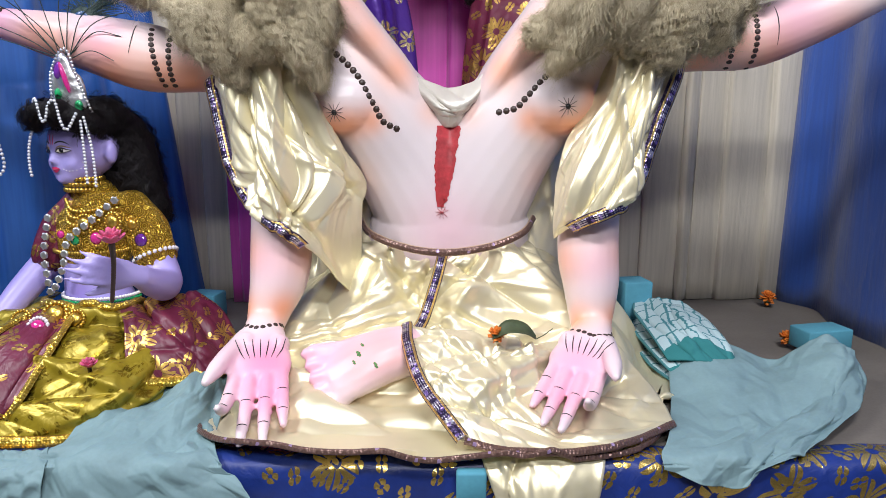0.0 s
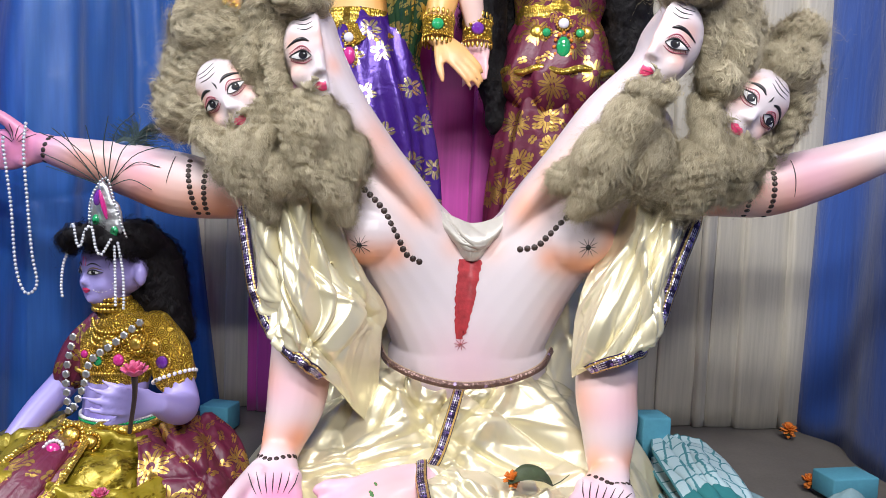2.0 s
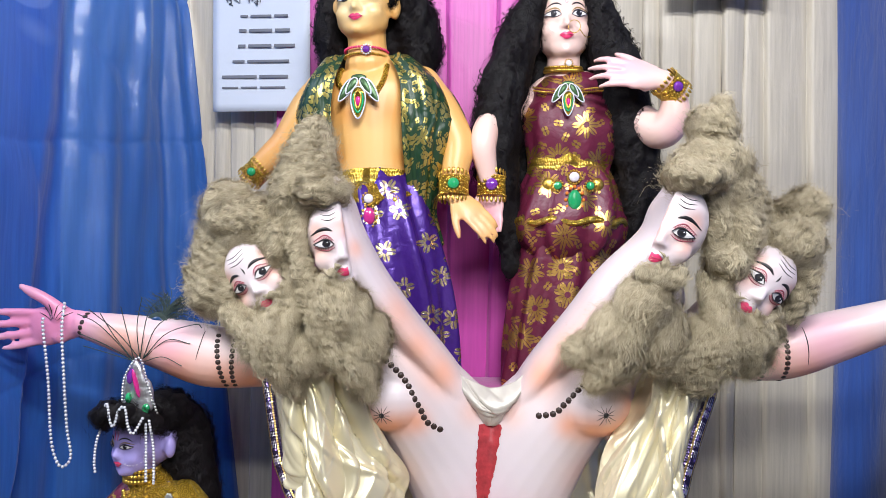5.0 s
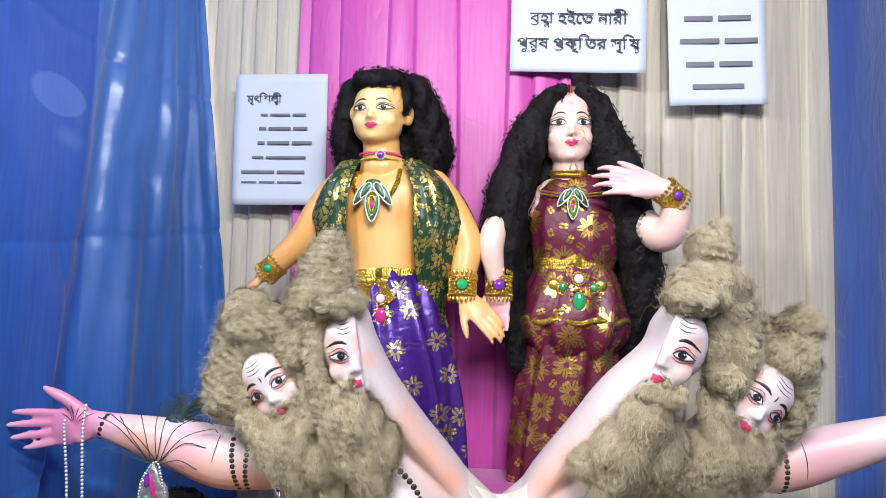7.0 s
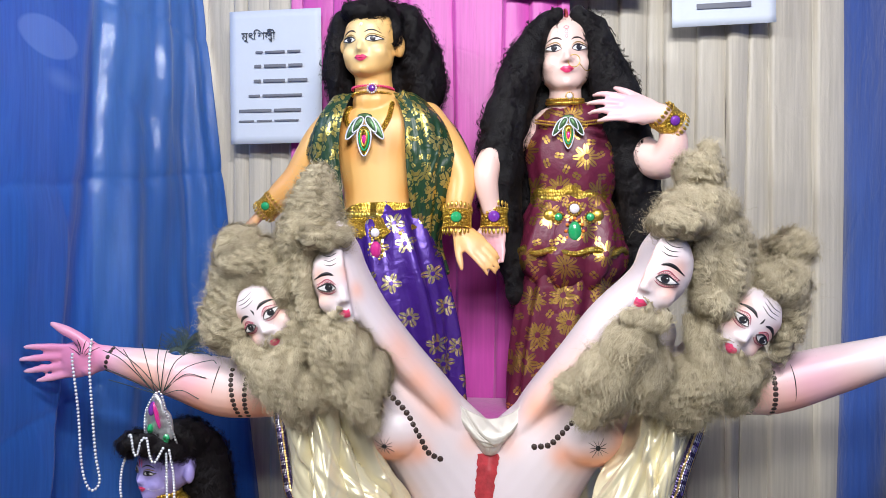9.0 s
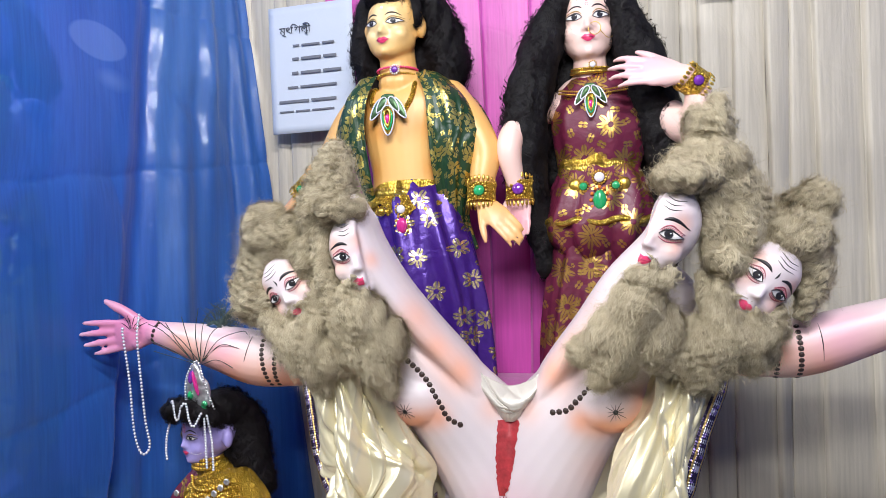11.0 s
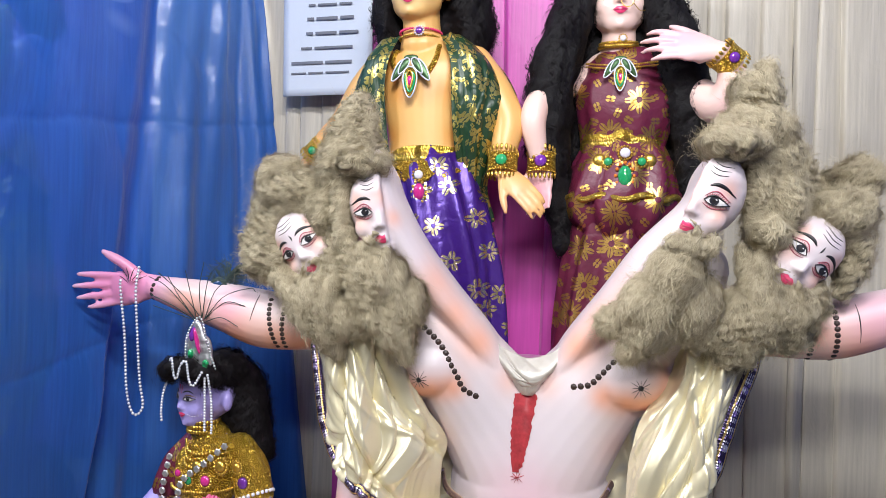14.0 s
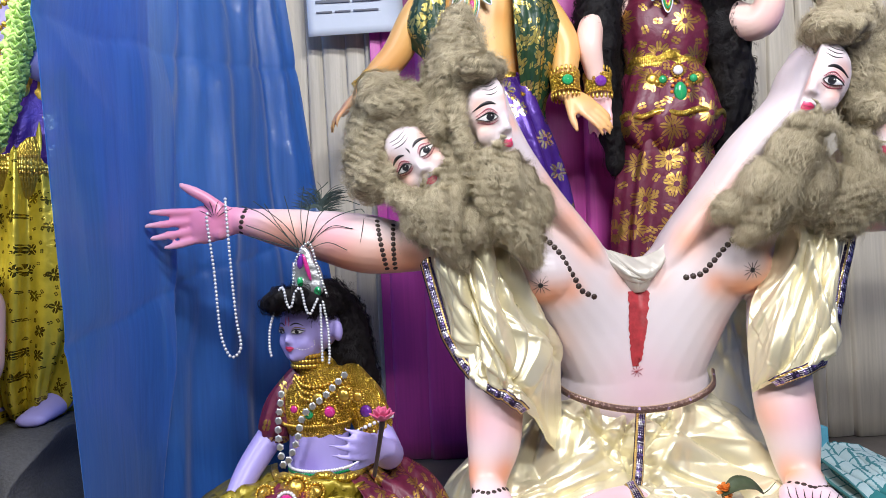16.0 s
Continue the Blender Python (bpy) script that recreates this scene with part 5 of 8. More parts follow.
    beard(s, [ball((-0.408, 1.015, 1.245), (0.05, 0.05, 0.07)), ball((-0.385, 0.995, 1.298), (0.055, 0.05, 0.035)), ball((-0.415, 0.99, 1.19), (0.045, 0.05, 0.05)),
              T((-0.404, 0.978, 1.175, 0.012), (-0.413, 0.978, 1.214, 0.016), (-0.398, 0.976, 1.250, 0.018), (-0.362, 0.972, 1.268, 0.018), (-0.32, 0.974, 1.260, 0.015), (-0.290, 0.980, 1.235, 0.011)), ball((-0.37, 0.978, 1.292), (0.055, 0.042, 0.03)), ball((-0.325, 1.01, 1.25), (0.05, 0.05, 0.05)), ball((-0.40, 0.99, 1.32), (0.035, 0.035, 0.03))],
          11, 5200, fall((0.7, 0, 0.2)), ridge_axis=(0.5, 0, 0.85))
    beard(s, jaw(fl1, (-1, 1)) + [ball((-0.305, 0.945, 1.110), (0.046, 0.04, 0.036)), ball((-0.268, 0.955, 1.095), (0.045, 0.042, 0.032)), T((-0.392, 0.968, 1.172, 0.008), (-0.376, 0.952, 1.148, 0.012), (-0.335, 0.934, 1.126, 0.017), (-0.290, 0.932, 1.134, 0.016), (-0.264, 0.945, 1.168, 0.012), (-0.256, 0.965, 1.20, 0.010)), T((-0.312, 0.935, 1.12, 0.034), (-0.296, 0.945, 1.08, 0.030), (-0.282, 0.955, 1.045, 0.016)), ball((-0.335, 0.97, 1.11), (0.036, 0.045, 0.034))],
          12, 5200, fall((0.25, -0.2, -1)), ridge_axis=(0.1, 0, 1))
    beard(s, [T((-0.30, 1.0, 1.22, 0.03), (-0.295, 0.985, 1.28, 0.042), (-0.275, 0.975, 1.335, 0.05), (-0.268, 0.98, 1.385, 0.036), (-0.268, 0.985, 1.42, 0.027)), ball((-0.312, 0.965, 1.255), (0.026, 0.035, 0.045)), ball((-0.242, 0.938, 1.328), (0.042, 0.04, 0.022)), T((-0.276, 0.955, 1.32, 0.021), (-0.277, 0.945, 1.27, 0.017), (-0.271, 0.940, 1.225, 0.015), (-0.258, 0.936, 1.195, 0.013))],
          13, 4600, fall((0.5, 0, 0.4)), ridge_axis=(0.1, 0, 1))
    beard(s, jaw(fl2, (-1,)) + [ball((-0.205, 0.935, 1.155), (0.043, 0.038, 0.042)), ball((-0.18, 0.95, 1.12), (0.045, 0.042, 0.04)), T((-0.258, 0.945, 1.205, 0.014), (-0.246, 0.935, 1.16, 0.020), (-0.215, 0.935, 1.12, 0.026), (-0.182, 0.945, 1.075, 0.026), (-0.172, 0.955, 1.045, 0.014))],
          14, 5200, fall((0.3, -0.1, -1)), ridge_axis=(0.2, 0, 1))
    beard(s, [T((0.372, 0.985, 1.235, 0.032), (0.362, 0.97, 1.29, 0.04), (0.345, 0.955, 1.335, 0.042)), ball((0.312, 0.945, 1.372), (0.057, 0.05, 0.034)), ball((0.317, 0.95, 1.425), (0.036, 0.036, 0.03)), ball((0.328, 0.95, 1.45), (0.018, 0.02, 0.016)), ball((0.352, 0.94, 1.275), (0.03, 0.04, 0.045)), ball((0.278, 0.898, 1.350), (0.045, 0.042, 0.022)), T((0.322, 0.928, 1.335, 0.021), (0.317, 0.922, 1.285, 0.017), (0.314, 0.926, 1.245, 0.015)), ball((0.33, 0.93, 1.235), (0.03, 0.035, 0.03))],
          15, 5200, fall((-0.3, 0, 0.6)), ridge_axis=(0.2, 0, 1))
    beard(s, jaw(fr1, (1,)) + [ball((0.212, 0.905, 1.175), (0.038, 0.038, 0.042)), ball((0.19, 0.925, 1.135), (0.046, 0.042, 0.042)), ball((0.155, 0.96, 1.105), (0.042, 0.035, 0.026)), ball((0.24, 0.925, 1.14), (0.036, 0.042, 0.045)), T((0.205, 0.915, 1.15, 0.036), (0.18, 0.935, 1.10, 0.034), (0.155, 0.955, 1.065, 0.016))],
          16, 5600, fall((-0.4, -0.1, -1)), ridge_axis=(0.3, 0, 1))
    beard(s, [ball((0.44, 1.015, 1.265), (0.045, 0.05, 0.06)), ball((0.455, 0.995, 1.225), (0.03, 0.04, 0.055)), T((0.340, 0.970, 1.252, 0.012), (0.385, 0.964, 1.268, 0.017), (0.424, 0.960, 1.258, 0.018), (0.449, 0.962, 1.225, 0.018), (0.447, 0.966, 1.183, 0.014), (0.432, 0.968, 1.155, 0.011)), ball((0.43, 0.96, 1.265), (0.045, 0.04, 0.035)), ball((0.38, 0.99, 1.265), (0.05, 0.05, 0.035)), ball((0.455, 0.985, 1.315), (0.035, 0.035, 0.025))],
          17, 4800, fall((0.3, 0, 0.6)), ridge_axis=(-0.4, 0, 0.9))
    beard(s, jaw(fr2, (-1, 1)) + [ball((0.312, 0.935, 1.118), (0.05, 0.042, 0.042)), ball((0.265, 0.945, 1.11), (0.048, 0.042, 0.036)), T((0.304, 0.938, 1.215, 0.009), (0.306, 0.924, 1.185, 0.012), (0.322, 0.910, 1.148, 0.017), (0.36, 0.912, 1.126, 0.017), (0.402, 0.938, 1.142, 0.011)), T((0.318, 0.925, 1.12, 0.034), (0.30, 0.94, 1.085, 0.030), (0.282, 0.955, 1.055, 0.015)), ball((0.36, 0.95, 1.11), (0.036, 0.042, 0.03))],
          18, 5600, fall((-0.2, -0.2, -1)), ridge_axis=(-0.2, 0, 1))
    return s, skin


def folds(u, v, seed, n=7, amp=0.012, slant=0.5, wide=1.0):
    """Drapery on a unit square: ridges that run with v, steep on one side and long on the other, fading at their ends."""
    rg = np.random.default_rng(seed)
    out = np.zeros_like(u)
    for _ in range(n):
        c, sl, wd = rg.uniform(-0.1, 1.1), rg.uniform(-slant, slant), rg.uniform(0.03, 0.10) * wide
        x = u - c - sl * (v - 0.5) - 0.05 * np.sin(v * rg.uniform(3, 8) + rg.uniform(0, 6))
        steep, side = rg.uniform(0.22, 0.45), rg.choice((-1, 1))
        w = np.where(x * side > 0, wd, wd * steep)
        mid, reach = rg.uniform(0.0, 1.0), rg.uniform(0.4, 1.0)
        out += rg.uniform(0.4, 1.0) * rg.choice((-0.7, 1)) * np.exp(-np.abs(x / w) ** 1.5) * np.exp(-((v - mid) / reach) ** 2)
    return out * amp


def loft(curves, nu=70, nv=70, seed=0, amp=0.012, n=9, bulge=0.0, slant=0.5, wide=1.0, cross=0.6, calm=0.75, fine=0.2, swag=0.0):
    """Cloth stretched over cross curves (each a row of places), with folds along its normals."""
    rows = np.array([spline(c, nu) for c in curves])
    g = np.stack([spline(rows[:, i], nv) for i in range(nu)], 1)
    v, u = np.meshgrid(np.linspace(0, 1, nv), np.linspace(0, 1, nu), indexing="ij")
    nr = normals(g.reshape(-1, 3), quads(nv, nu)).reshape(nv, nu, 3)
    edge = np.minimum(1, np.minimum(u, 1 - u) * 9 + 0.15) * (1 - calm * v ** 8)
    along_v = folds(u, v, seed, n, amp, slant, wide) + folds(u, v, seed + 200, 2 * n, amp * fine, slant, wide * 0.4)
    across = folds(v, u, seed + 100, max(3, n // 3), amp * cross) * ((1 - swag) + swag * v)
    return g + nr * ((along_v * (1 - swag * v) + across + bulge * np.sin(np.pi * u)) * edge)[..., None]


def trim_on(s, pts, nor, width=0.016, lift=0.0015, mat="trim"):
    piece, uv = ribbon(pts, nor, width, lift)
    s.add(piece, mat, uv)


def sage_cloth(s):
    cl = lambda g, t=0.0015: s.add(slab(g, t), "satin", grid_uv(g))
    # dhoti from the belt over the crossed legs to the hem
    lap = loft([[(-0.125, 1.12, 0.815), (-0.09, 1.045, 0.797), (0.0, 1.022, 0.787), (0.10, 1.045, 0.80), (0.14, 1.12, 0.82)],
                [(-0.18, 1.13, 0.77), (-0.14, 1.03, 0.755), (0.0, 0.995, 0.745), (0.14, 1.03, 0.755), (0.185, 1.13, 0.775)],
                [(-0.27, 1.12, 0.70), (-0.20, 0.995, 0.69), (0.0, 0.955, 0.69), (0.20, 0.985, 0.69), (0.27, 1.12, 0.71)],
                [(-0.33, 1.08, 0.65), (-0.25, 0.95, 0.642), (-0.06, 0.925, 0.655), (0.20, 0.92, 0.655), (0.305, 1.08, 0.67)],
                [(-0.35, 1.02, 0.61), (-0.275, 0.87, 0.636), (-0.05, 0.855, 0.634), (0.21, 0.845, 0.632), (0.325, 1.02, 0.62)],
                [(-0.335, 0.95, 0.602), (-0.275, 0.79, 0.622), (-0.03, 0.77, 0.626), (0.235, 0.785, 0.612), (0.335, 0.96, 0.60)],
                [(-0.322, 0.92, 0.602), (-0.268, 0.742, 0.608), (-0.02, 0.706, 0.607), (0.232, 0.735, 0.604), (0.33, 0.94, 0.600)]], 260, 210, 21, 0.020, 40, slant=0.8, wide=0.7, cross=1.3, calm=0.2, fine=0.10, swag=0.3)
    lap[..., 2] = np.maximum(lap[..., 2], 0.6055)
    cl(lap)
    hem = lap[-1, 14:-34]
    trim_on(s, hem + (0, -0.002, 0.004), np.tile((0, -0.8, 0.6), (len(hem), 1)), 0.007, 0.002, "trim_dark")
    # belt
    b = spline([(-0.132, 1.09, 0.826), (-0.11, 1.034, 0.812), (-0.055, 1.003, 0.797), (0.005, 0.996, 0.791), (0.07, 1.003, 0.799), (0.122, 1.034, 0.814), (0.146, 1.09, 0.830)], 80)
    nr = unit(np.stack([(b[:, 0] - 0.006) * 6, np.full(80, -1.0), np.full(80, 0.1)], -1))
    trim_on(s, b, nr, 0.012, 0.004, "trim_dark")
    # centre border that comes down from the belt, and the shin border
    c1 = spline([(0.0, 1.012, 0.786), (-0.012, 0.985, 0.745), (-0.03, 0.94, 0.70), (-0.052, 0.888, 0.684)], 24)
    trim_on(s, c1, np.tile((0, -0.8, 0.5), (24, 1)), 0.017, 0.006)
    # fold of cloth across the shins beyond the border
    fold = loft([[(-0.055, 0.915, 0.694), (0.05, 0.895, 0.692), (0.15, 0.905, 0.672), (0.25, 0.94, 0.66)],
                 [(-0.05, 0.862, 0.684), (0.05, 0.84, 0.678), (0.15, 0.85, 0.648), (0.272, 0.885, 0.636)],
                 [(-0.03, 0.80, 0.655), (0.05, 0.78, 0.645), (0.15, 0.785, 0.62), (0.288, 0.835, 0.616)],
                 [(0.02, 0.735, 0.612), (0.08, 0.712, 0.61), (0.19, 0.722, 0.608), (0.288, 0.79, 0.606)]], 150, 120, 33, 0.016, 26, slant=0.9, wide=0.9, fine=0.08, cross=1.0, swag=0.6)
    fold = fold + (0, -0.004, 0.008)
    cl(fold)
    e = fold[:, 2] + (0, -0.005, 0.005)
    trim_on(s, e, np.tile((-0.2, -0.75, 0.65), (len(e), 1)), 0.017, 0.004)
    e = fold[-1, 4:] + (0, -0.003, 0.003)
    trim_on(s, e, np.tile((0, -0.8, 0.6), (len(e), 1)), 0.009, 0.002, "trim_dark")
    # loose end over the stage edge
    g = loft([[(0.04, 0.735, 0.612), (0.10, 0.72, 0.612), (0.19, 0.725, 0.612)], [(0.055, 0.70, 0.58), (0.11, 0.688, 0.575), (0.18, 0.70, 0.58)],
              [(0.085, 0.70, 0.50), (0.12, 0.69, 0.50), (0.165, 0.70, 0.50)]], 40, 30, 8, 0.008, 7)
    cl(g)
    # shawl over the shoulders, open in front, gathered round the lower arms
    for sg, sd in ((1, 41), (-1, 57)):
        X = (lambda x: x) if sg == 1 else (lambda x: 0.012 - x)
        dz = 0.0 if sg == 1 else 0.006
        P = lambda *r: [(X(a), b_, c_ + dz) for a, b_, c_ in r]
        if sg == 1:
            g = loft([P((-0.335, 1.05, 1.105), (-0.305, 1.0, 1.11), (-0.27, 0.985, 1.115), (-0.225, 0.995, 1.10), (-0.20, 1.02, 1.08)),
                      P((-0.332, 1.02, 1.05), (-0.30, 0.965, 1.05), (-0.26, 0.955, 1.05), (-0.215, 0.97, 1.04), (-0.188, 1.01, 1.02)),
                      P((-0.316, 1.0, 0.98), (-0.285, 0.95, 0.97), (-0.24, 0.935, 0.97), (-0.195, 0.965, 0.965), (-0.155, 1.02, 0.95)),
                      P((-0.298, 0.985, 0.92), (-0.27, 0.935, 0.905), (-0.225, 0.925, 0.90), (-0.17, 0.965, 0.90), (-0.12, 1.04, 0.895)),
                      P((-0.276, 0.965, 0.88), (-0.256, 0.93, 0.862), (-0.225, 0.923, 0.85), (-0.18, 0.955, 0.845), (-0.125, 1.03, 0.84)),
                      P((-0.264, 0.955, 0.866), (-0.243, 0.93, 0.847), (-0.207, 0.926, 0.826), (-0.17, 0.965, 0.775), (-0.13, 1.03, 0.70))], 170, 150, sd, 0.019, 19, 0.0, 0.9, 1.0, 0.4)
        else:
            g = loft([[(0.336, 1.02, 1.11), (0.312, 0.99, 1.115), (0.28, 0.985, 1.115), (0.255, 0.995, 1.10), (0.235, 1.02, 1.08)],
                      [(0.322, 0.985, 1.05), (0.300, 0.958, 1.05), (0.27, 0.955, 1.05), (0.245, 0.97, 1.04), (0.224, 1.01, 1.03)],
                      [(0.292, 0.965, 0.98), (0.274, 0.935, 0.975), (0.246, 0.93, 0.97), (0.215, 0.955, 0.965), (0.182, 1.0, 0.96)],
                      [(0.272, 0.95, 0.92), (0.258, 0.922, 0.91), (0.230, 0.913, 0.905), (0.195, 0.932, 0.90), (0.166, 0.985, 0.90)],
                      [(0.258, 0.94, 0.893), (0.245, 0.918, 0.882), (0.218, 0.910, 0.868), (0.188, 0.925, 0.852), (0.161, 0.97, 0.845)],
                      [(0.252, 0.945, 0.881), (0.238, 0.922, 0.869), (0.210, 0.914, 0.857), (0.182, 0.93, 0.842), (0.162, 0.965, 0.818)]], 170, 150, sd, 0.016, 17, 0.0, 0.8, 1.1, 0.4)
        if sg == -1:
            g = g[:, ::-1]
        cl(g)
        e = g[:, 0] if sg == 1 else g[:, -1]
        e2 = g[-1, :100] if sg == 1 else g[-1, ::-1][:140]
        nr = np.tile((-0.35 * sg, -0.93, 0.1), (len(e), 1))
        trim_on(s, e + nr * 0.010 + (-0.003 * sg, 0, 0), nr, 0.021, 0.003)
        nr = np.tile((-0.25 * sg, -0.95, 0.15), (len(e2), 1))
        trim_on(s, e2 + nr * 0.004, nr, 0.018, 0.003)
        # the part that hangs behind the arm
        g = loft([P((-0.30, 1.12, 1.08), (-0.22, 1.13, 1.03), (-0.13, 1.12, 0.95)), P((-0.28, 1.13, 0.90), (-0.21, 1.14, 0.88), (-0.115, 1.12, 0.87)),
                  P((-0.25, 1.10, 0.72), (-0.20, 1.08, 0.72), (-0.12, 1.06, 0.74))], 50, 50, sd + 3, 0.012, 9)
        cl(g if sg == 1 else g[:, ::-1])
    # thin cloth slung in the cleft, its upper edge hanging in a curve
    g = loft([[(-0.085, 1.075, 1.090), (-0.050, 1.052, 1.060), (-0.015, 1.040, 1.040), (0.014, 1.036, 1.034), (0.045, 1.040, 1.042), (0.080, 1.052, 1.068), (0.112, 1.075, 1.098)],
              [(-0.075, 1.075, 1.068), (-0.044, 1.040, 1.038), (-0.013, 1.020, 1.016), (0.014, 1.016, 1.010), (0.042, 1.020, 1.018), (0.070, 1.040, 1.042), (0.098, 1.075, 1.072)],
              [(-0.055, 1.075, 1.040), (-0.032, 1.042, 1.018), (-0.008, 1.022, 1.0), (0.012, 1.018, 0.994), (0.032, 1.022, 1.0), (0.052, 1.042, 1.018), (0.075, 1.075, 1.040)],
              [(-0.030, 1.09, 1.0), (-0.018, 1.06, 0.988), (-0.004, 1.036, 0.979), (0.010, 1.030, 0.976), (0.024, 1.036, 0.979), (0.036, 1.06, 0.988), (0.048, 1.09, 1.0)]], 90, 50, 5, 0.004, 10)
    s.add(slab(g, 0.0015), "sheer_satin", grid_uv(g))


sage, sage_skin = split_sage()
sage_cloth(sage)
tagged(sage.build("statue"), "pale painted clay statue split into two bearded halves, in cream satin", "statue")


def hang_hair(s, forms, seed, count, flow, length=0.06):
    """Black wavy hair: a dark core under combed, waving locks and a few loose hairs."""
    v, f = lump(forms, seed, amp=0.004, scale=60, voxel=0.006, ridge=0.001, ridge_scale=380)
    s.add((v, f), "hair")
    s.add(locks(v, f, count // 9, 8, flow, length, 0.0011, seed, 0.0036, 0.0034, 0.019, 0.005, 0.22, 12), "hair_strand")
    s.add(locks(v, f, count // 60, 5, flow, length, 0.0007, seed + 9, 0.006, 0.005, 0.022, 0.014, 0.6, 12), "hair_strand")
    s.add(strands(v, f, 160, flow, length * 0.5, 0.0004, seed + 50, 0.010, 0.5, 8, spread=0.7), "hair_strand")


def jewel(s, c, r, mat, ring="gold", way=(0, -1, 0), petals=8, long=1.0):
    """A set stone with a ring of small gold beads."""
    w = unit(way)
    up = np.array((0, 0, 1.0)) - w[2] * w
    up = unit(up)
    sd = np.cross(up, w)
    turn = Matrix([[*r_] for r_ in np.stack([sd, up, w], 1)])
    c = np.array(c, float)
    s.add(ball(c, (r, r * long, r * 0.5), turn, 10, 7), mat)
    k = max(8, int(petals * 1.5))
    pts = [c + (sd * math.cos(a) * r * 1.25 + up * math.sin(a) * r * 1.25 * long) - w * r * 0.1 for a in np.linspace(0, 2 * math.pi, k, endpoint=False)]
    s.add(beads(pts, r * 0.28, 6, 4), ring)


def bangle(s, c, axis, r, width, mat="gold", stone=None, front=(0, -1, 0)):
    """A broad foil cuff with a scalloped rim and a stone."""
    a = unit(axis)
    e1 = unit(np.array(front) - np.dot(front, a) * a)
    e2 = np.cross(a, e1)
    c = np.array(c, float)
    th = np.linspace(0, 2 * math.pi, 40, endpoint=False)
    rows = []
    for k, q in ((-1, 0.0), (-0.9, 0.0016), (-0.3, 0.0010), (0.3, 0.0010), (0.9, 0.0016), (1, 0.0)):
        rows.append(c + a * width * k / 2 + (r + q) * (np.cos(th)[:, None] * e1 + np.sin(th)[:, None] * e2))
    s.add((np.concatenate(rows), quads(6, 40, True)), "filigree")
    for k in (-1, 1):
        rim = c + a * width * 0.5 * k + (r + 0.0015) * (np.cos(th)[:, None] * e1 + np.sin(th)[:, None] * e2)
        s.add(beads(rim, width * 0.055, 5, 4), mat)
        for b_ in np.linspace(0, 2 * math.pi, 20, endpoint=False):
            out_ = math.cos(b_) * e1 + math.sin(b_) * e2
            across = np.cross(a, out_)
            turn = Matrix([[*q_] for q_ in np.stack([across, out_, a], 1)])
            s.add(ball(c + a * width * (0.62 + 0.16 * max(0.0, math.cos(b_))) * k + out_ * (r + 0.001), (r * 0.12, r * 0.05, width * 0.16), turn, 7, 6), mat)
    if stone:
        jewel(s, c + e1 * (r + 0.002), width * 0.33, stone, way=e1)


def lay_string(s, skin, ctrl, step, r, mat, way=(0, 1, 0)):
    p, n = skin.lay(along(ctrl, step), np.array(way))
    s.add(beads(p + n * r * 0.5, r, 6, 4), mat)


def pendant(s, c, size, way=(0, -1, 0)):
    """A lotus-shaped pendant: petals outlined in pale cord over dark foil, round a drop with a pink stone."""
    c = np.array(c, float)

    def outline(tip, base, wide, n=26):
        """A pointed petal from its base to its tip, in the plane of the chest."""
        tip, base = np.array(tip) * size, np.array(base) * size
        axis = tip - base
        side = np.array((-axis[1], axis[0])) / np.linalg.norm(axis)
        a = np.linspace(0, 2 * math.pi, n, endpoint=False)
        l = (1 - np.cos(a)) / 2
        w = np.sin(a) * wide * size * (1 - 0.45 * l)
        return base[None] + axis[None] * l[:, None] + side[None] * w[:, None]

    def flat(q, y):
        return np.stack([c[0] + q[:, 0], np.full(len(q), c[1] + y), c[2] + q[:, 1]], -1)
    shapes = [((-1.0, -0.35), (-0.25, 0.75), 0.30), ((1.0, -0.35), (0.25, 0.75), 0.30), ((-0.62, 0.0), (-0.12, 0.8), 0.24), ((0.62, 0.0), (0.12, 0.8), 0.24), ((0.0, -1.25), (0.0, 0.35), 0.46)]
    for k, (tip, base, wide) in enumerate(shapes):
        q = outline(tip, base, wide)
        y = -0.002 - 0.002 * k * 0.6
        mid = q.mean(0, keepdims=True)
        fill = np.concatenate([flat(q, y), flat(mid + (q - mid) * 0.5, y - 0.0025), flat(mid + (q - mid) * 0.02, y - 0.003)])
        s.add((fill, quads(3, len(q), True)), "pendant_ground" if k < 4 else "filigree")
        s.add(tube([(*p_, size * 0.040) for p_ in np.vstack([flat(q, y - 0.002), flat(q[:1], y - 0.002)])], 6, 60), "pearl")
    for wide, low, mat, y in ((0.30, -0.95, "gem_green", -0.009), (0.20, -0.78, "gold", -0.0105)):
        q = outline((0.0, low), (0.0, 0.1), wide)
        s.add(tube([(*p_, size * 0.06) for p_ in np.vstack([flat(q, y), flat(q[:1], y)])], 6, 50), mat)
    s.add(ball(c + (0, -0.010, -size * 0.38), (size * 0.15, size * 0.08, size * 0.24), None, 10, 8), "gem_pink")
    s.add(ball(c + (0, -0.004, size * 0.86), (size * 0.40, size * 0.10, size * 0.16), None, 12, 8), "pendant_ground")


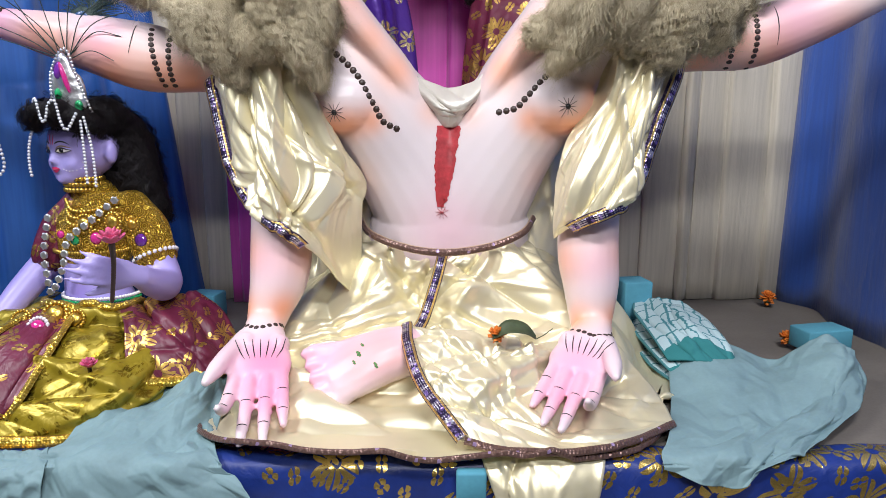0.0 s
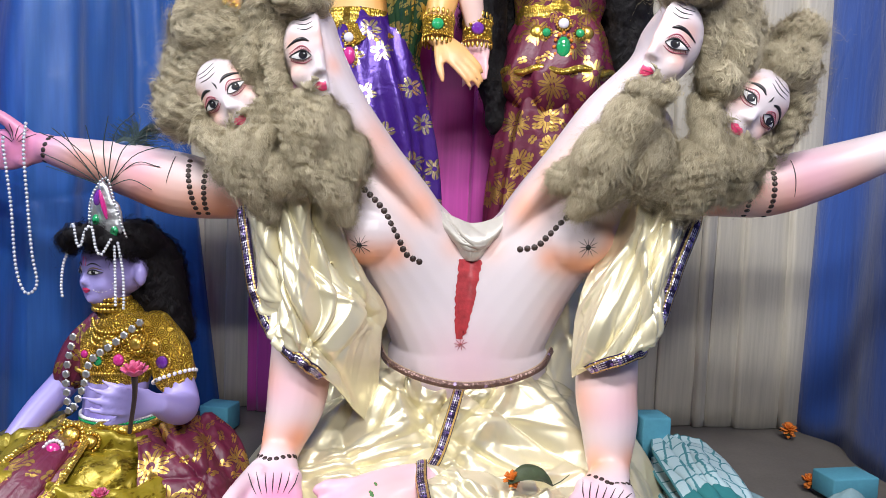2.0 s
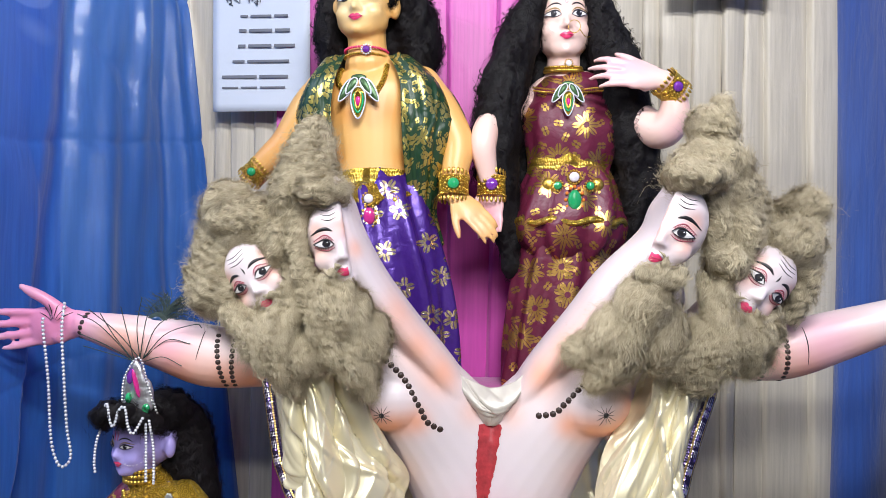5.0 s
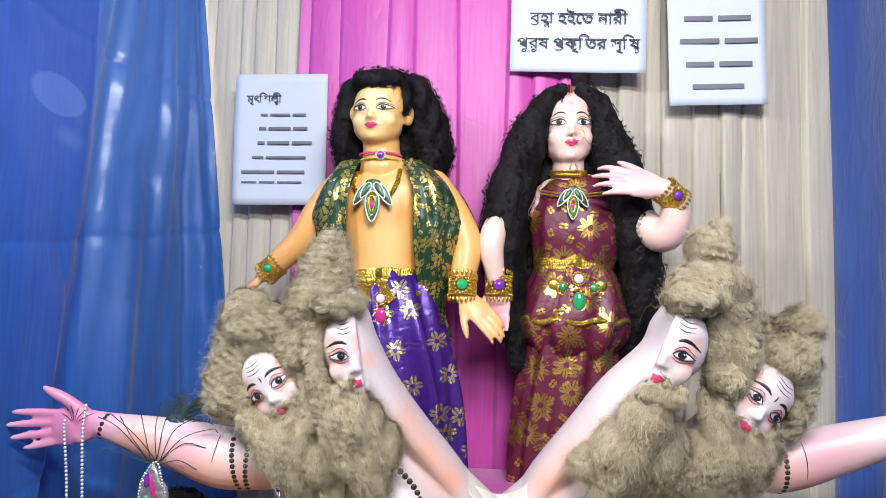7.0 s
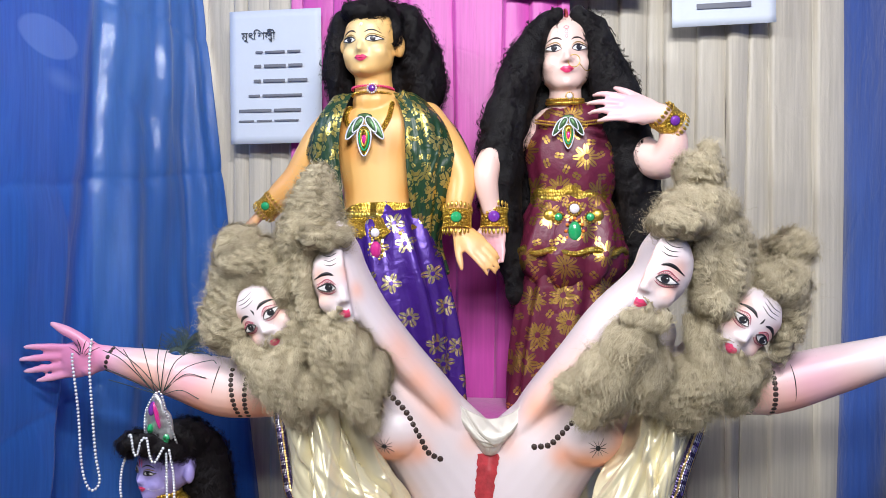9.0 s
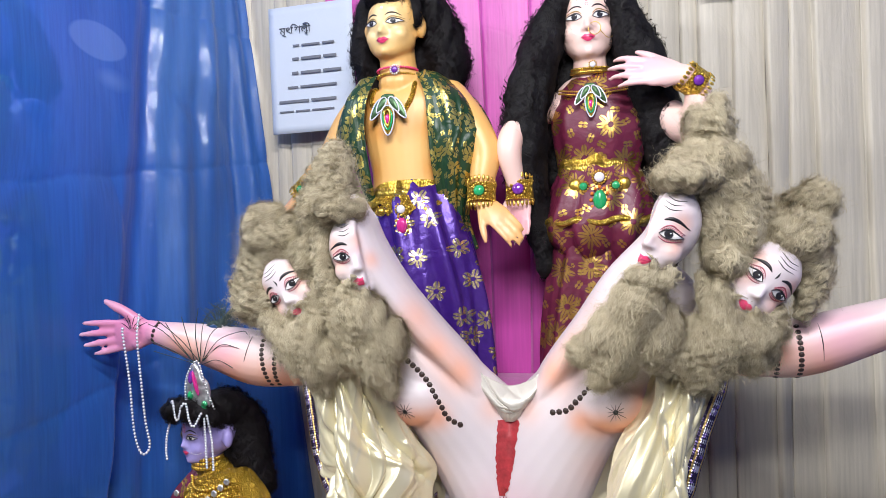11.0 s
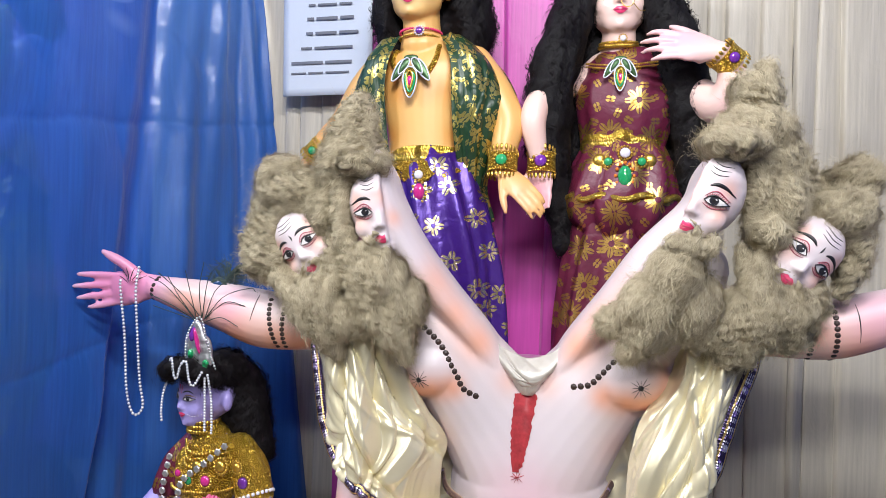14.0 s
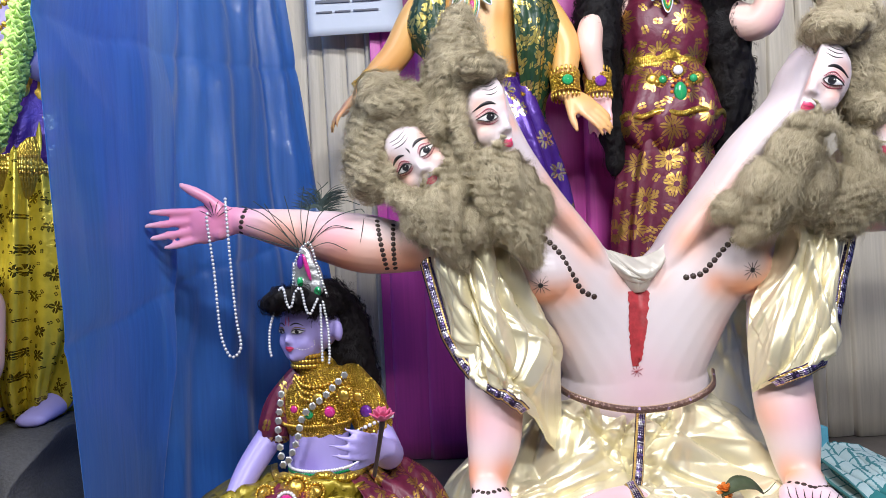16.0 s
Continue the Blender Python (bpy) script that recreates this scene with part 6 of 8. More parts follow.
def pleated(ctrl, seg=96, n=60, depth=0.006, folds_=13, seed=0, ref=(0, -1, 0)):
    """A skirt or sleeve: a limb whose outline is pleated, deeper towards its end."""
    v, f = tube(ctrl, seg, n, ref)
    rows = len(v) // seg
    v = v.reshape(rows, seg, 3)
    th = np.linspace(0, 2 * np.pi, seg, endpoint=False)[None, :]
    t = np.linspace(0, 1, rows)[:, None]
    d = depth * (0.25 + t) * (np.sin(th * folds_ + 1.5 * np.sin(t * 4 + seed) + seed) + 0.6 * np.sin(th * (folds_ * 1.7) + t * 5 + seed * 2))
    c = v.mean(1, keepdims=True)
    v = v + unit(v - c) * d[..., None]
    return v.reshape(-1, 3), f


def standing_man():
    s = Sculpt()
    fc = Face((-0.243, 1.192, 1.708), (0.985, -0.17, 0.0), (0.0, -0.02, 1.0), 1.24, 0.74)
    parts = fc.forms(chub=0.007)
    parts += [ball((-0.224, 1.25, 1.735), (0.052, 0.055, 0.06)), tube([(-0.232, 1.25, 1.67, 0.037), (-0.23, 1.255, 1.63, 0.038), (-0.228, 1.257, 1.60, 0.046)], 16),
              ball((-0.176, 1.238, 1.705), (0.011, 0.013, 0.023)), ball((-0.286, 1.235, 1.705), (0.008, 0.01, 0.015))]
    parts += [tube([(-0.226, 1.257, 1.612, 0.036, 0.03), (-0.223, 1.26, 1.60, 0.06, 0.034), (-0.22, 1.262, 1.585, 0.088, 0.04), (-0.22, 1.258, 1.55, 0.098, 0.05), (-0.222, 1.254, 1.49, 0.083, 0.05), (-0.217, 1.256, 1.42, 0.074, 0.049), (-0.215, 1.26, 1.36, 0.08, 0.05)], 26, 30)]
    parts += [tube([(-0.305, 1.26, 1.565, 0.035), (-0.345, 1.26, 1.52, 0.033), (-0.385, 1.262, 1.455, 0.03), (-0.42, 1.26, 1.42, 0.026), (-0.455, 1.258, 1.385, 0.019)], 18, 24)]
    parts += hand_forms((-0.46, 1.257, 1.38), (-0.72, 0.05, -0.62), (-0.4, 0.2, -0.9), 0.62, 0.3, 0.35, thumb=-1)
    parts += [tube([(-0.125, 1.262, 1.565, 0.036), (-0.085, 1.255, 1.51, 0.035), (-0.056, 1.245, 1.45, 0.032), (-0.058, 1.23, 1.40, 0.026), (-0.062, 1.22, 1.355, 0.019)], 18, 24)]
    parts += hand_forms((-0.058, 1.214, 1.350), (0.66, -0.25, -0.62), (-0.3, 0.9, -0.35), 0.72, 0.04, 0.25, thumb=-1, thumb_out=0.75)
    skin = Skin(parts, 0.0036, 3)
    sp = [(*fc.at(u, v_, 0), 0.03, (0.80, 0.60, 0.29), 0.85) for u, v_ in ((0, 0), (0, -0.02), (0.02, -0.01), (-0.02, -0.01), (0, 0.03))]
    # paler belly spots put its glossy highlight into the paint
    sp += [(-0.21, 1.2, z_, 0.035, (0.86, 0.56, 0.22), 0.6) for z_ in (1.39, 1.43, 1.47)]
    sp += [(x_, 1.22, z_, 0.022, (0.78, 0.29, 0.05), 0.75) for x_, z_ in ((-0.285, 1.42), (-0.15, 1.42), (-0.145, 1.55), (-0.295, 1.55), (-0.25, 1.50), (-0.19, 1.50))]
    sp += [(-0.30, 1.2, 1.50, 0.03, (0.80, 0.30, 0.06), 0.6), (-0.14, 1.2, 1.50, 0.03, (0.80, 0.30, 0.06), 0.6), (-0.22, 1.2, 1.56, 0.03, (0.86, 0.42, 0.12), 0.5),
           (-0.03, 1.2, 1.29, 0.04, (0.86, 0.45, 0.35), 0.5), (-0.49, 1.25, 1.35, 0.04, (0.86, 0.42, 0.30), 0.6), (-0.40, 1.25, 1.44, 0.05, (0.82, 0.34, 0.10), 0.5), (-0.06, 1.2, 1.46, 0.04, (0.84, 0.40, 0.12), 0.5)]
    s.add((skin.v, skin.f), "clay", col=paint(skin.v, CREAM_SKIN, sp))
    fc.eye(s, skin, -1, 0.0, 0.9, lids=False), fc.eye(s, skin, 1, 0.0, 0.9, lids=False), fc.mouth(s, skin)
    p, n = skin.lay([fc.at(0.001, 0.03, 0.02)], -fc.n)
    s.add(beads(p, 0.0035, 8, 5, 0.4, n), "white")
    # black wavy hair, parted off the forehead
    B = lambda c, r: ball(c, r)
    hang_hair(s, [B((-0.222, 1.27, 1.755), (0.066, 0.06, 0.05)), B((-0.236, 1.215, 1.768), (0.052, 0.03, 0.024)), tube([(-0.29, 1.255, 1.76, 0.024), (-0.306, 1.27, 1.70, 0.03), (-0.303, 1.285, 1.63, 0.03), (-0.295, 1.29, 1.60, 0.02)], 14),
                  tube([(-0.165, 1.265, 1.765, 0.03), (-0.142, 1.285, 1.70, 0.04), (-0.13, 1.29, 1.64, 0.042), (-0.135, 1.29, 1.60, 0.03)], 14), B((-0.22, 1.305, 1.68), (0.09, 0.035, 0.09)), tube([(-0.19, 1.222, 1.765, 0.012), (-0.182, 1.222, 1.735, 0.012), (-0.181, 1.228, 1.712, 0.008)], 10)],
              31, 5200, fall((0.1, 0, -1)))
    # printed satin dhoti
    v, f = pleated([(-0.214, 1.26, 1.37, 0.078, 0.056), (-0.206, 1.256, 1.34, 0.09, 0.066), (-0.19, 1.25, 1.26, 0.10, 0.074), (-0.165, 1.25, 1.15, 0.102, 0.076), (-0.15, 1.25, 1.05, 0.098, 0.074), (-0.145, 1.25, 0.99, 0.096, 0.07)], 110, 70, 0.008, 9, 2)
    s.add((v, f), "purple_brocade")
    # green foil shawl over both shoulders
    for cs, sd in (([[(-0.266, 1.222, 1.612), (-0.301, 1.225, 1.61), (-0.336, 1.285, 1.585)], [(-0.278, 1.192, 1.56), (-0.321, 1.2, 1.56), (-0.365, 1.265, 1.54)],
                     [(-0.285, 1.190, 1.50), (-0.330, 1.2, 1.49), (-0.378, 1.25, 1.485)], [(-0.280, 1.2, 1.42), (-0.306, 1.205, 1.415), (-0.326, 1.25, 1.43)], [(-0.277, 1.225, 1.36), (-0.299, 1.23, 1.355), (-0.312, 1.26, 1.37)]], 4),
                   ([[(-0.185, 1.222, 1.612), (-0.148, 1.225, 1.612), (-0.101, 1.285, 1.585)], [(-0.161, 1.193, 1.56), (-0.114, 1.195, 1.565), (-0.066, 1.265, 1.55)],
                     [(-0.156, 1.190, 1.49), (-0.101, 1.192, 1.495), (-0.037, 1.25, 1.49)], [(-0.151, 1.200, 1.41), (-0.110, 1.202, 1.42), (-0.042, 1.24, 1.44)],
                     [(-0.141, 1.24, 1.33), (-0.114, 1.235, 1.32), (-0.092, 1.265, 1.34)], [(-0.128, 1.27, 1.26), (-0.106, 1.265, 1.245), (-0.079, 1.28, 1.26)]], 9)):
        g = loft(cs, 46, 70, sd, 0.007, 11)
        if sd == 9:
            g = g[:, ::-1]
        s.add(slab(g, 0.0015), "green_brocade", grid_uv(g))
    # gold belt with its pendant, necklace and cuffs
    v, f = tube([(-0.214, 1.258, 1.369, 0.079, 0.056), (-0.214, 1.258, 1.375, 0.079, 0.056)], 40, 6)
    s.add((v, f), "gold_trim", np.stack([np.arctan2(v[:, 0] + 0.214, v[:, 1] - 1.258) * 0.08, (v[:, 2] - 1.371) * 0.5], -1))
    for k in range(15):
        a = math.pi * (0.08 + 0.84 * k / 14)
        q = np.array((-0.212 + 0.084 * math.cos(a), 1.256 - 0.064 * math.sin(a), 1.350 - 0.012 * math.sin(a)))
        s.add(ball(q, (0.0055, 0.003, 0.011), None, 8, 6), "filigree")
    th = np.linspace(math.pi * 1.12, math.pi * 1.88, 60)
    rows = []
    for k, q in enumerate(np.linspace(0, 1, 10)):
        drop = (0.014 + 0.008 * np.abs(np.sin(th * 6)) + 0.026 * np.exp(-((th - 1.5 * math.pi) / 0.25) ** 2)) * q
        rows.append(np.stack([-0.213 + (0.080 + 0.012 * q) * np.cos(th), 1.257 + (0.058 + 0.014 * q) * np.sin(th), 1.369 - drop], -1))
    g = np.array(rows)[:, ::-1]
    s.add(slab(g, 0.002), "filigree", grid_uv(g))
    jewel(s, (-0.212, 1.181, 1.340), 0.009, "gem_white")
    jewel(s, (-0.210, 1.178, 1.308), 0.011, "gem_pink", "gold", long=1.5)
    for dx in (-0.045, -0.025, 0.025, 0.045):
        jewel(s, (-0.212 + dx, 1.194, 1.338), 0.007, "gold")
    lay_string(s, skin, [(-0.272, 1.2, 1.585), (-0.276, 1.2, 1.56), (-0.262, 1.2, 1.535)], 0.004, 0.0055, "filigree")
    lay_string(s, skin, [(-0.188, 1.2, 1.59), (-0.192, 1.2, 1.562), (-0.206, 1.2, 1.535)], 0.004, 0.0055, "filigree")
    pendant(s, (-0.234, 1.192, 1.530), 0.036)
    for z in (1.618, 1.63):
        th = np.linspace(math.pi, 2 * math.pi, 26)
        s.add(beads(np.stack([-0.231 + 0.041 * np.cos(th), 1.252 + 0.041 * np.sin(th), z - 0.006 + 0 * th], -1), 0.0028, 6, 4), "gold" if z < 1.62 else "lip")
    jewel(s, (-0.225, 1.208, 1.618), 0.007, "gem_violet", "gem_white")
    bangle(s, (-0.060, 1.222, 1.365), (0.0, -0.2, -1), 0.027, 0.034, "gold", "gem_green")
    bangle(s, (-0.445, 1.258, 1.393), (-0.72, 0, -0.66), 0.024, 0.026, "gold", "gem_green")
    return s


def standing_woman():
    s = Sculpt()
    fc = Face((0.148, 1.262, 1.702), (1.0, 0.03, 0.03), (0.0, -0.03, 1.0), 1.26, 0.86)
    parts = fc.forms(chub=0.007)
    parts += [ball((0.149, 1.315, 1.72), (0.055, 0.055, 0.06)), tube([(0.15, 1.315, 1.65, 0.031), (0.15, 1.325, 1.58, 0.036)], 16), ball((0.207, 1.31, 1.69), (0.011, 0.013, 0.022)), ball((0.090, 1.31, 1.69), (0.011, 0.013, 0.022))]
    parts += [tube([(0.155, 1.33, 1.575, 0.075, 0.035), (0.16, 1.33, 1.54, 0.095, 0.05), (0.165, 1.325, 1.47, 0.08, 0.05)], 24, 20)]
    parts += [tube([(0.07, 1.325, 1.545, 0.03), (0.012, 1.265, 1.50, 0.026), (-0.006, 1.238, 1.45, 0.025), (0.004, 1.245, 1.385, 0.018)], 18, 22)]
    parts += hand_forms((0.01, 1.253, 1.375), (0.0, -0.12, -0.9), (-0.25, -1, 0), 0.70, 0.08, 0.2, thumb=1)
    parts += [tube([(0.245, 1.325, 1.545, 0.033), (0.29, 1.29, 1.505, 0.034), (0.325, 1.255, 1.477, 0.034), (0.342, 1.235, 1.50, 0.03), (0.338, 1.225, 1.54, 0.022), (0.318, 1.215, 1.56, 0.018)], 18, 30)]
    parts += hand_forms((0.312, 1.212, 1.563), (-0.95, -0.1, 0.14), (-0.1, 0.95, -0.3), 0.82, 0.22, 0.35, thumb=-1)
    skin = Skin(parts, 0.0036, 3)
    sp = [(0.24, 1.2, 1.585, 0.05, PINK, 0.5), (0.0, 1.23, 1.31, 0.04, PINK, 0.6), (0.35, 1.22, 1.47, 0.03, PINK, 0.25), (0.34, 1.22, 1.53, 0.03, BLUSH, 0.25), (0.02, 1.25, 1.46, 0.03, BLUSH, 0.3)]
    s.add((skin.v, skin.f), "clay", col=paint(skin.v, (0.85, 0.60, 0.53), sp))
    fc.eye(s, skin, -1, 0.0, 0.9, lids=False), fc.eye(s, skin, 1, 0.0, 0.9, lids=False), fc.mouth(s, skin)
    for k, (v_, w) in enumerate(((0.028, 0.003), (0.036, 0.0042), (0.02, 0.0025))):
        fc.stroke(s, skin, [(-w, v_), (0, v_ + 0.003), (w, v_), (0, v_ - 0.003), (-w, v_)], 0.0009, "lip", 12, taper=False)
    # nose ring with its chain
    th = np.linspace(0, 2 * math.pi, 26)
    s.add(tube([(*fc.at(0.010 + 0.009 * math.cos(a), -0.026 + 0.011 * math.sin(a), 0.008), 0.0008) for a in th], 5, 40), "gold")
    s.add(tube([(*fc.at(0.018, -0.03, 0.006), 0.0008), (*fc.at(0.030, -0.042, -0.002), 0.0008), (*fc.at(0.046, -0.03, -0.02), 0.0008)], 5, 14), "gold")
    B = lambda c, r: ball(c, r)
    hang_hair(s, [B((0.149, 1.335, 1.735), (0.064, 0.055, 0.045)), tube([(0.125, 1.285, 1.770, 0.020), (0.092, 1.285, 1.738, 0.027), (0.068, 1.285, 1.68, 0.038), (0.045, 1.280, 1.61, 0.046), (0.022, 1.278, 1.51, 0.046), (0.022, 1.29, 1.40, 0.042), (0.045, 1.305, 1.29, 0.030), (0.055, 1.31, 1.21, 0.018)], 18),
                  tube([(0.175, 1.285, 1.770, 0.020), (0.208, 1.287, 1.738, 0.026), (0.226, 1.295, 1.68, 0.036), (0.250, 1.295, 1.61, 0.046), (0.275, 1.300, 1.51, 0.046), (0.30, 1.315, 1.40, 0.044), (0.29, 1.325, 1.28, 0.034), (0.275, 1.33, 1.19, 0.018)], 18),
                  tube([(0.15, 1.35, 1.70, 0.08, 0.03), (0.15, 1.355, 1.55, 0.12, 0.03), (0.155, 1.355, 1.40, 0.12, 0.03)], 18)],
              37, 9000, fall((0.0, 0, -1)))
    s.add(tube([(0.1485, 1.288, 1.752, 0.0035), (0.1485, 1.285, 1.775, 0.004), (0.1485, 1.31, 1.79, 0.004)], 8, 10), "red")
    # foil-printed blouse, peplum and skirt
    s.add(pleated([(0.163, 1.32, 1.562, 0.076, 0.045), (0.166, 1.318, 1.53, 0.094, 0.058), (0.166, 1.315, 1.48, 0.093, 0.062), (0.162, 1.318, 1.42, 0.080, 0.054), (0.16, 1.318, 1.395, 0.076, 0.055)], 90, 40, 0.002, 7, 1), "maroon_brocade")
    s.add(pleated([(0.16, 1.318, 1.41, 0.078, 0.056), (0.162, 1.314, 1.37, 0.096, 0.072), (0.162, 1.31, 1.325, 0.108, 0.082), (0.162, 1.31, 1.302, 0.112, 0.085)], 110, 30, 0.005, 8, 3), "maroon_brocade")
    s.add(pleated([(0.16, 1.318, 1.33, 0.08, 0.06), (0.157, 1.318, 1.24, 0.094, 0.064), (0.150, 1.32, 1.12, 0.102, 0.066), (0.142, 1.32, 0.99, 0.106, 0.068)], 110, 60, 0.006, 9, 5), "maroon_brocade")
    th = np.linspace(math.pi * 0.98, math.pi * 2.02, 60)
    e = np.stack([0.162 + 0.109 * np.cos(th), 1.31 + 0.082 * np.sin(th), 1.306 + 0.004 * np.sin(th * 9)], -1)
    piece, uv = ribbon(e, np.stack([np.cos(th), np.sin(th), 0.1 + 0 * th], -1), 0.013, 0.004)
    s.add(piece, "gold_trim", uv)
    for z, r, w in ((1.407, 0.079, 0.012),):
        v, f = tube([(0.16, 1.318, z - w, r, r * 0.74), (0.16, 1.318, z + w, r, r * 0.74)], 40, 6)
        s.add((v, f), "gold_trim", np.stack([np.arctan2(v[:, 0] - 0.16, v[:, 1] - 1.318) * r, (v[:, 2] - z) * 0.6], -1))
    # belt ornament
    for dx, dz in ((-0.03, -0.006), (0.03, -0.006), (-0.045, 0.0), (0.045, 0.0), (-0.018, -0.03), (0.018, -0.03), (-0.03, -0.026), (0.03, -0.026)):
        s.add(ball((0.163 + dx, 1.243 + abs(dx) * 0.25, 1.375 + dz), (0.013, 0.006, 0.014), None, 10, 7), "gold")
    jewel(s, (0.163, 1.236, 1.388), 0.010, "gem_white", petals=10)
    jewel(s, (0.133, 1.238, 1.372), 0.008, "gem_green"), jewel(s, (0.193, 1.238, 1.372), 0.008, "gem_green")
    jewel(s, (0.163, 1.228, 1.345), 0.013, "gem_green", "marigold", long=1.5)
    for k in range(2):
        z = 1.566 - 0.006 * k
        s.add(beads(along([(0.09, 1.285, z), (0.13, 1.268, z - 0.008), (0.165, 1.262, z - 0.010), (0.21, 1.27, z - 0.004), (0.245, 1.29, z + 0.002)], 0.0042), 0.0023, 6, 4), "gold")
    pendant(s, (0.151, 1.252, 1.540), 0.029)
    th = np.linspace(math.pi, 2 * math.pi, 28)
    for z, r in ((1.605, 0.0045), (1.612, 0.003)):
        s.add(beads(np.stack([0.15 + 0.036 * np.cos(th), 1.318 + 0.036 * np.sin(th), z + 0.006 * np.sin(th)], -1), r, 6, 4), "gold")
    jewel(s, (0.156, 1.28, 1.612), 0.006, "gem_white")
    bangle(s, (0.010, 1.255, 1.37), (0, -0.1, -1), 0.026, 0.036, "gold", "gem_violet")
    bangle(s, (0.332, 1.22, 1.55), (-0.7, -0.25, 0.5), 0.026, 0.03, "gold", "gem_violet")
    return s


def flute_doll():
    """The small blue seated figure with long black hair, gold bodice and yellow skirt."""
    s = Sculpt()
    fc = Face((-0.557, 0.976, 0.944), (0.88, -0.46, 0.0), (0.02, -0.04, 1.0), 0.82, 0.86)
    B = lambda c, r: ball(c, r)
    parts = fc.forms(chub=0.007)
    parts += [B((-0.522, 1.012, 0.955), (0.042, 0.042, 0.05)), tube([(-0.534, 1.008, 0.91, 0.021), (-0.524, 1.014, 0.865, 0.023)], 14), B((-0.481, 0.988, 0.940), (0.008, 0.011, 0.017))]
    parts += [tube([(-0.522, 1.015, 0.870, 0.034, 0.026), (-0.518, 1.01, 0.848, 0.062, 0.040), (-0.520, 0.998, 0.79, 0.051, 0.042), (-0.522, 0.993, 0.745, 0.049, 0.041), (-0.518, 0.995, 0.70, 0.06, 0.05)], 22, 28, ref=(-0.35, -0.94, 0))]
    parts += [tube([(-0.462, 1.01, 0.845, 0.022), (-0.437, 1.0, 0.80, 0.0235), (-0.412, 0.975, 0.752, 0.025), (-0.402, 0.92, 0.762, 0.021), (-0.400, 0.868, 0.785, 0.015)], 16, 24)]
    parts += hand_forms((-0.400, 0.860, 0.788), (-0.35, -0.6, 0.22), (-0.75, 0.45, 0.1), 0.56, 0.2, 0.7, thumb=1)
    parts += [tube([(-0.555, 1.02, 0.845, 0.022), (-0.59, 1.01, 0.79, 0.0225), (-0.625, 0.97, 0.735, 0.021), (-0.64, 0.93, 0.70, 0.016)], 16, 20)]
    skin = Skin(parts, 0.0034, 3)
    sp = [(*fc.at(0, -0.01, 0), 0.03, (0.40, 0.36, 0.74), 0.6), (-0.42, 0.86, 0.80, 0.03, (0.46, 0.42, 0.74), 0.5), (-0.395, 0.94, 0.75, 0.03, (0.42, 0.36, 0.72), 0.5), (-0.53, 0.95, 0.74, 0.02, (0.20, 0.12, 0.52), 0.5)]
    s.add((skin.v, skin.f), "clay", col=paint(skin.v, (0.40, 0.34, 0.74), sp))
    fc.eye(s, skin, -1, 0.0, 0.8, lids=False), fc.eye(s, skin, 1, 0.0, 0.8, lids=False), fc.mouth(s, skin)
    fc.stroke(s, skin, [(-0.003, 0.012), (-0.004, 0.022), (-0.003, 0.032)], 0.0012, "lip", 6)
    fc.stroke(s, skin, [(0.003, 0.012), (0.004, 0.022), (0.003, 0.032)], 0.0012, "lip", 6)
    for k in range(9):
        a = -2.3 + k * 0.3
        p, n = skin.lay([fc.at(0.026 + 0.017 * math.cos(a) * 0.9, -0.026 + 0.016 * math.sin(a), 0.02)], -fc.n)
        s.add(beads(p, 0.0012, 5, 4, 0.5, n), "white")
    hang_hair(s, [B((-0.514, 1.02, 0.985), (0.053, 0.05, 0.036)), tube([(-0.589, 0.975, 0.988, 0.010), (-0.567, 0.955, 0.997, 0.013), (-0.532, 0.952, 1.0, 0.015), (-0.495, 0.967, 0.985, 0.014)], 12), B((-0.559, 0.975, 0.998), (0.03, 0.025, 0.014)),
                  tube([(-0.49, 1.03, 0.985, 0.028), (-0.474, 1.045, 0.94, 0.031), (-0.462, 1.05, 0.89, 0.031), (-0.45, 1.045, 0.85, 0.022)], 16), B((-0.487, 1.05, 0.93), (0.045, 0.035, 0.07))],
              43, 5200, fall((0.15, 0, -1)))
    # foil bodice and collar
    v, f = tube([(-0.522, 1.014, 0.872, 0.034, 0.03), (-0.518, 1.01, 0.855, 0.06, 0.042), (-0.519, 1.003, 0.828, 0.062, 0.049), (-0.521, 0.998, 0.80, 0.056, 0.0475)], 60, 30, ref=(-0.35, -0.94, 0))
    d = 0.0022 * waves(v, 260, 5, 2)
    s.add((v + normals(v, f) * d[:, None], f), "filigree")
    for pts, m in (([(-0.468, 1.01, 0.858, 0.026, 0.028), (-0.446, 1.003, 0.825, 0.030, 0.031), (-0.432, 0.994, 0.790, 0.029, 0.030)], "filigree"), ([(-0.55, 1.02, 0.858, 0.027, 0.028), (-0.575, 1.01, 0.825, 0.029, 0.03), (-0.588, 1.0, 0.79, 0.028, 0.03)], "maroon_brocade")):
        s.add(pleated(pts, 50, 20, 0.002, 9, 1), m)
    th = np.linspace(0, 2 * math.pi, 26)
    ax = unit((0.014, -0.009, -0.035))
    e1 = unit(np.cross(ax, (0, 0, 1)))
    e2 = np.cross(ax, e1)
    s.add(beads(np.array((-0.431, 0.993, 0.788)) + np.cos(th)[:, None] * e1 * 0.031 + np.sin(th)[:, None] * e2 * 0.031, 0.0035, 6, 4), "gem_white")
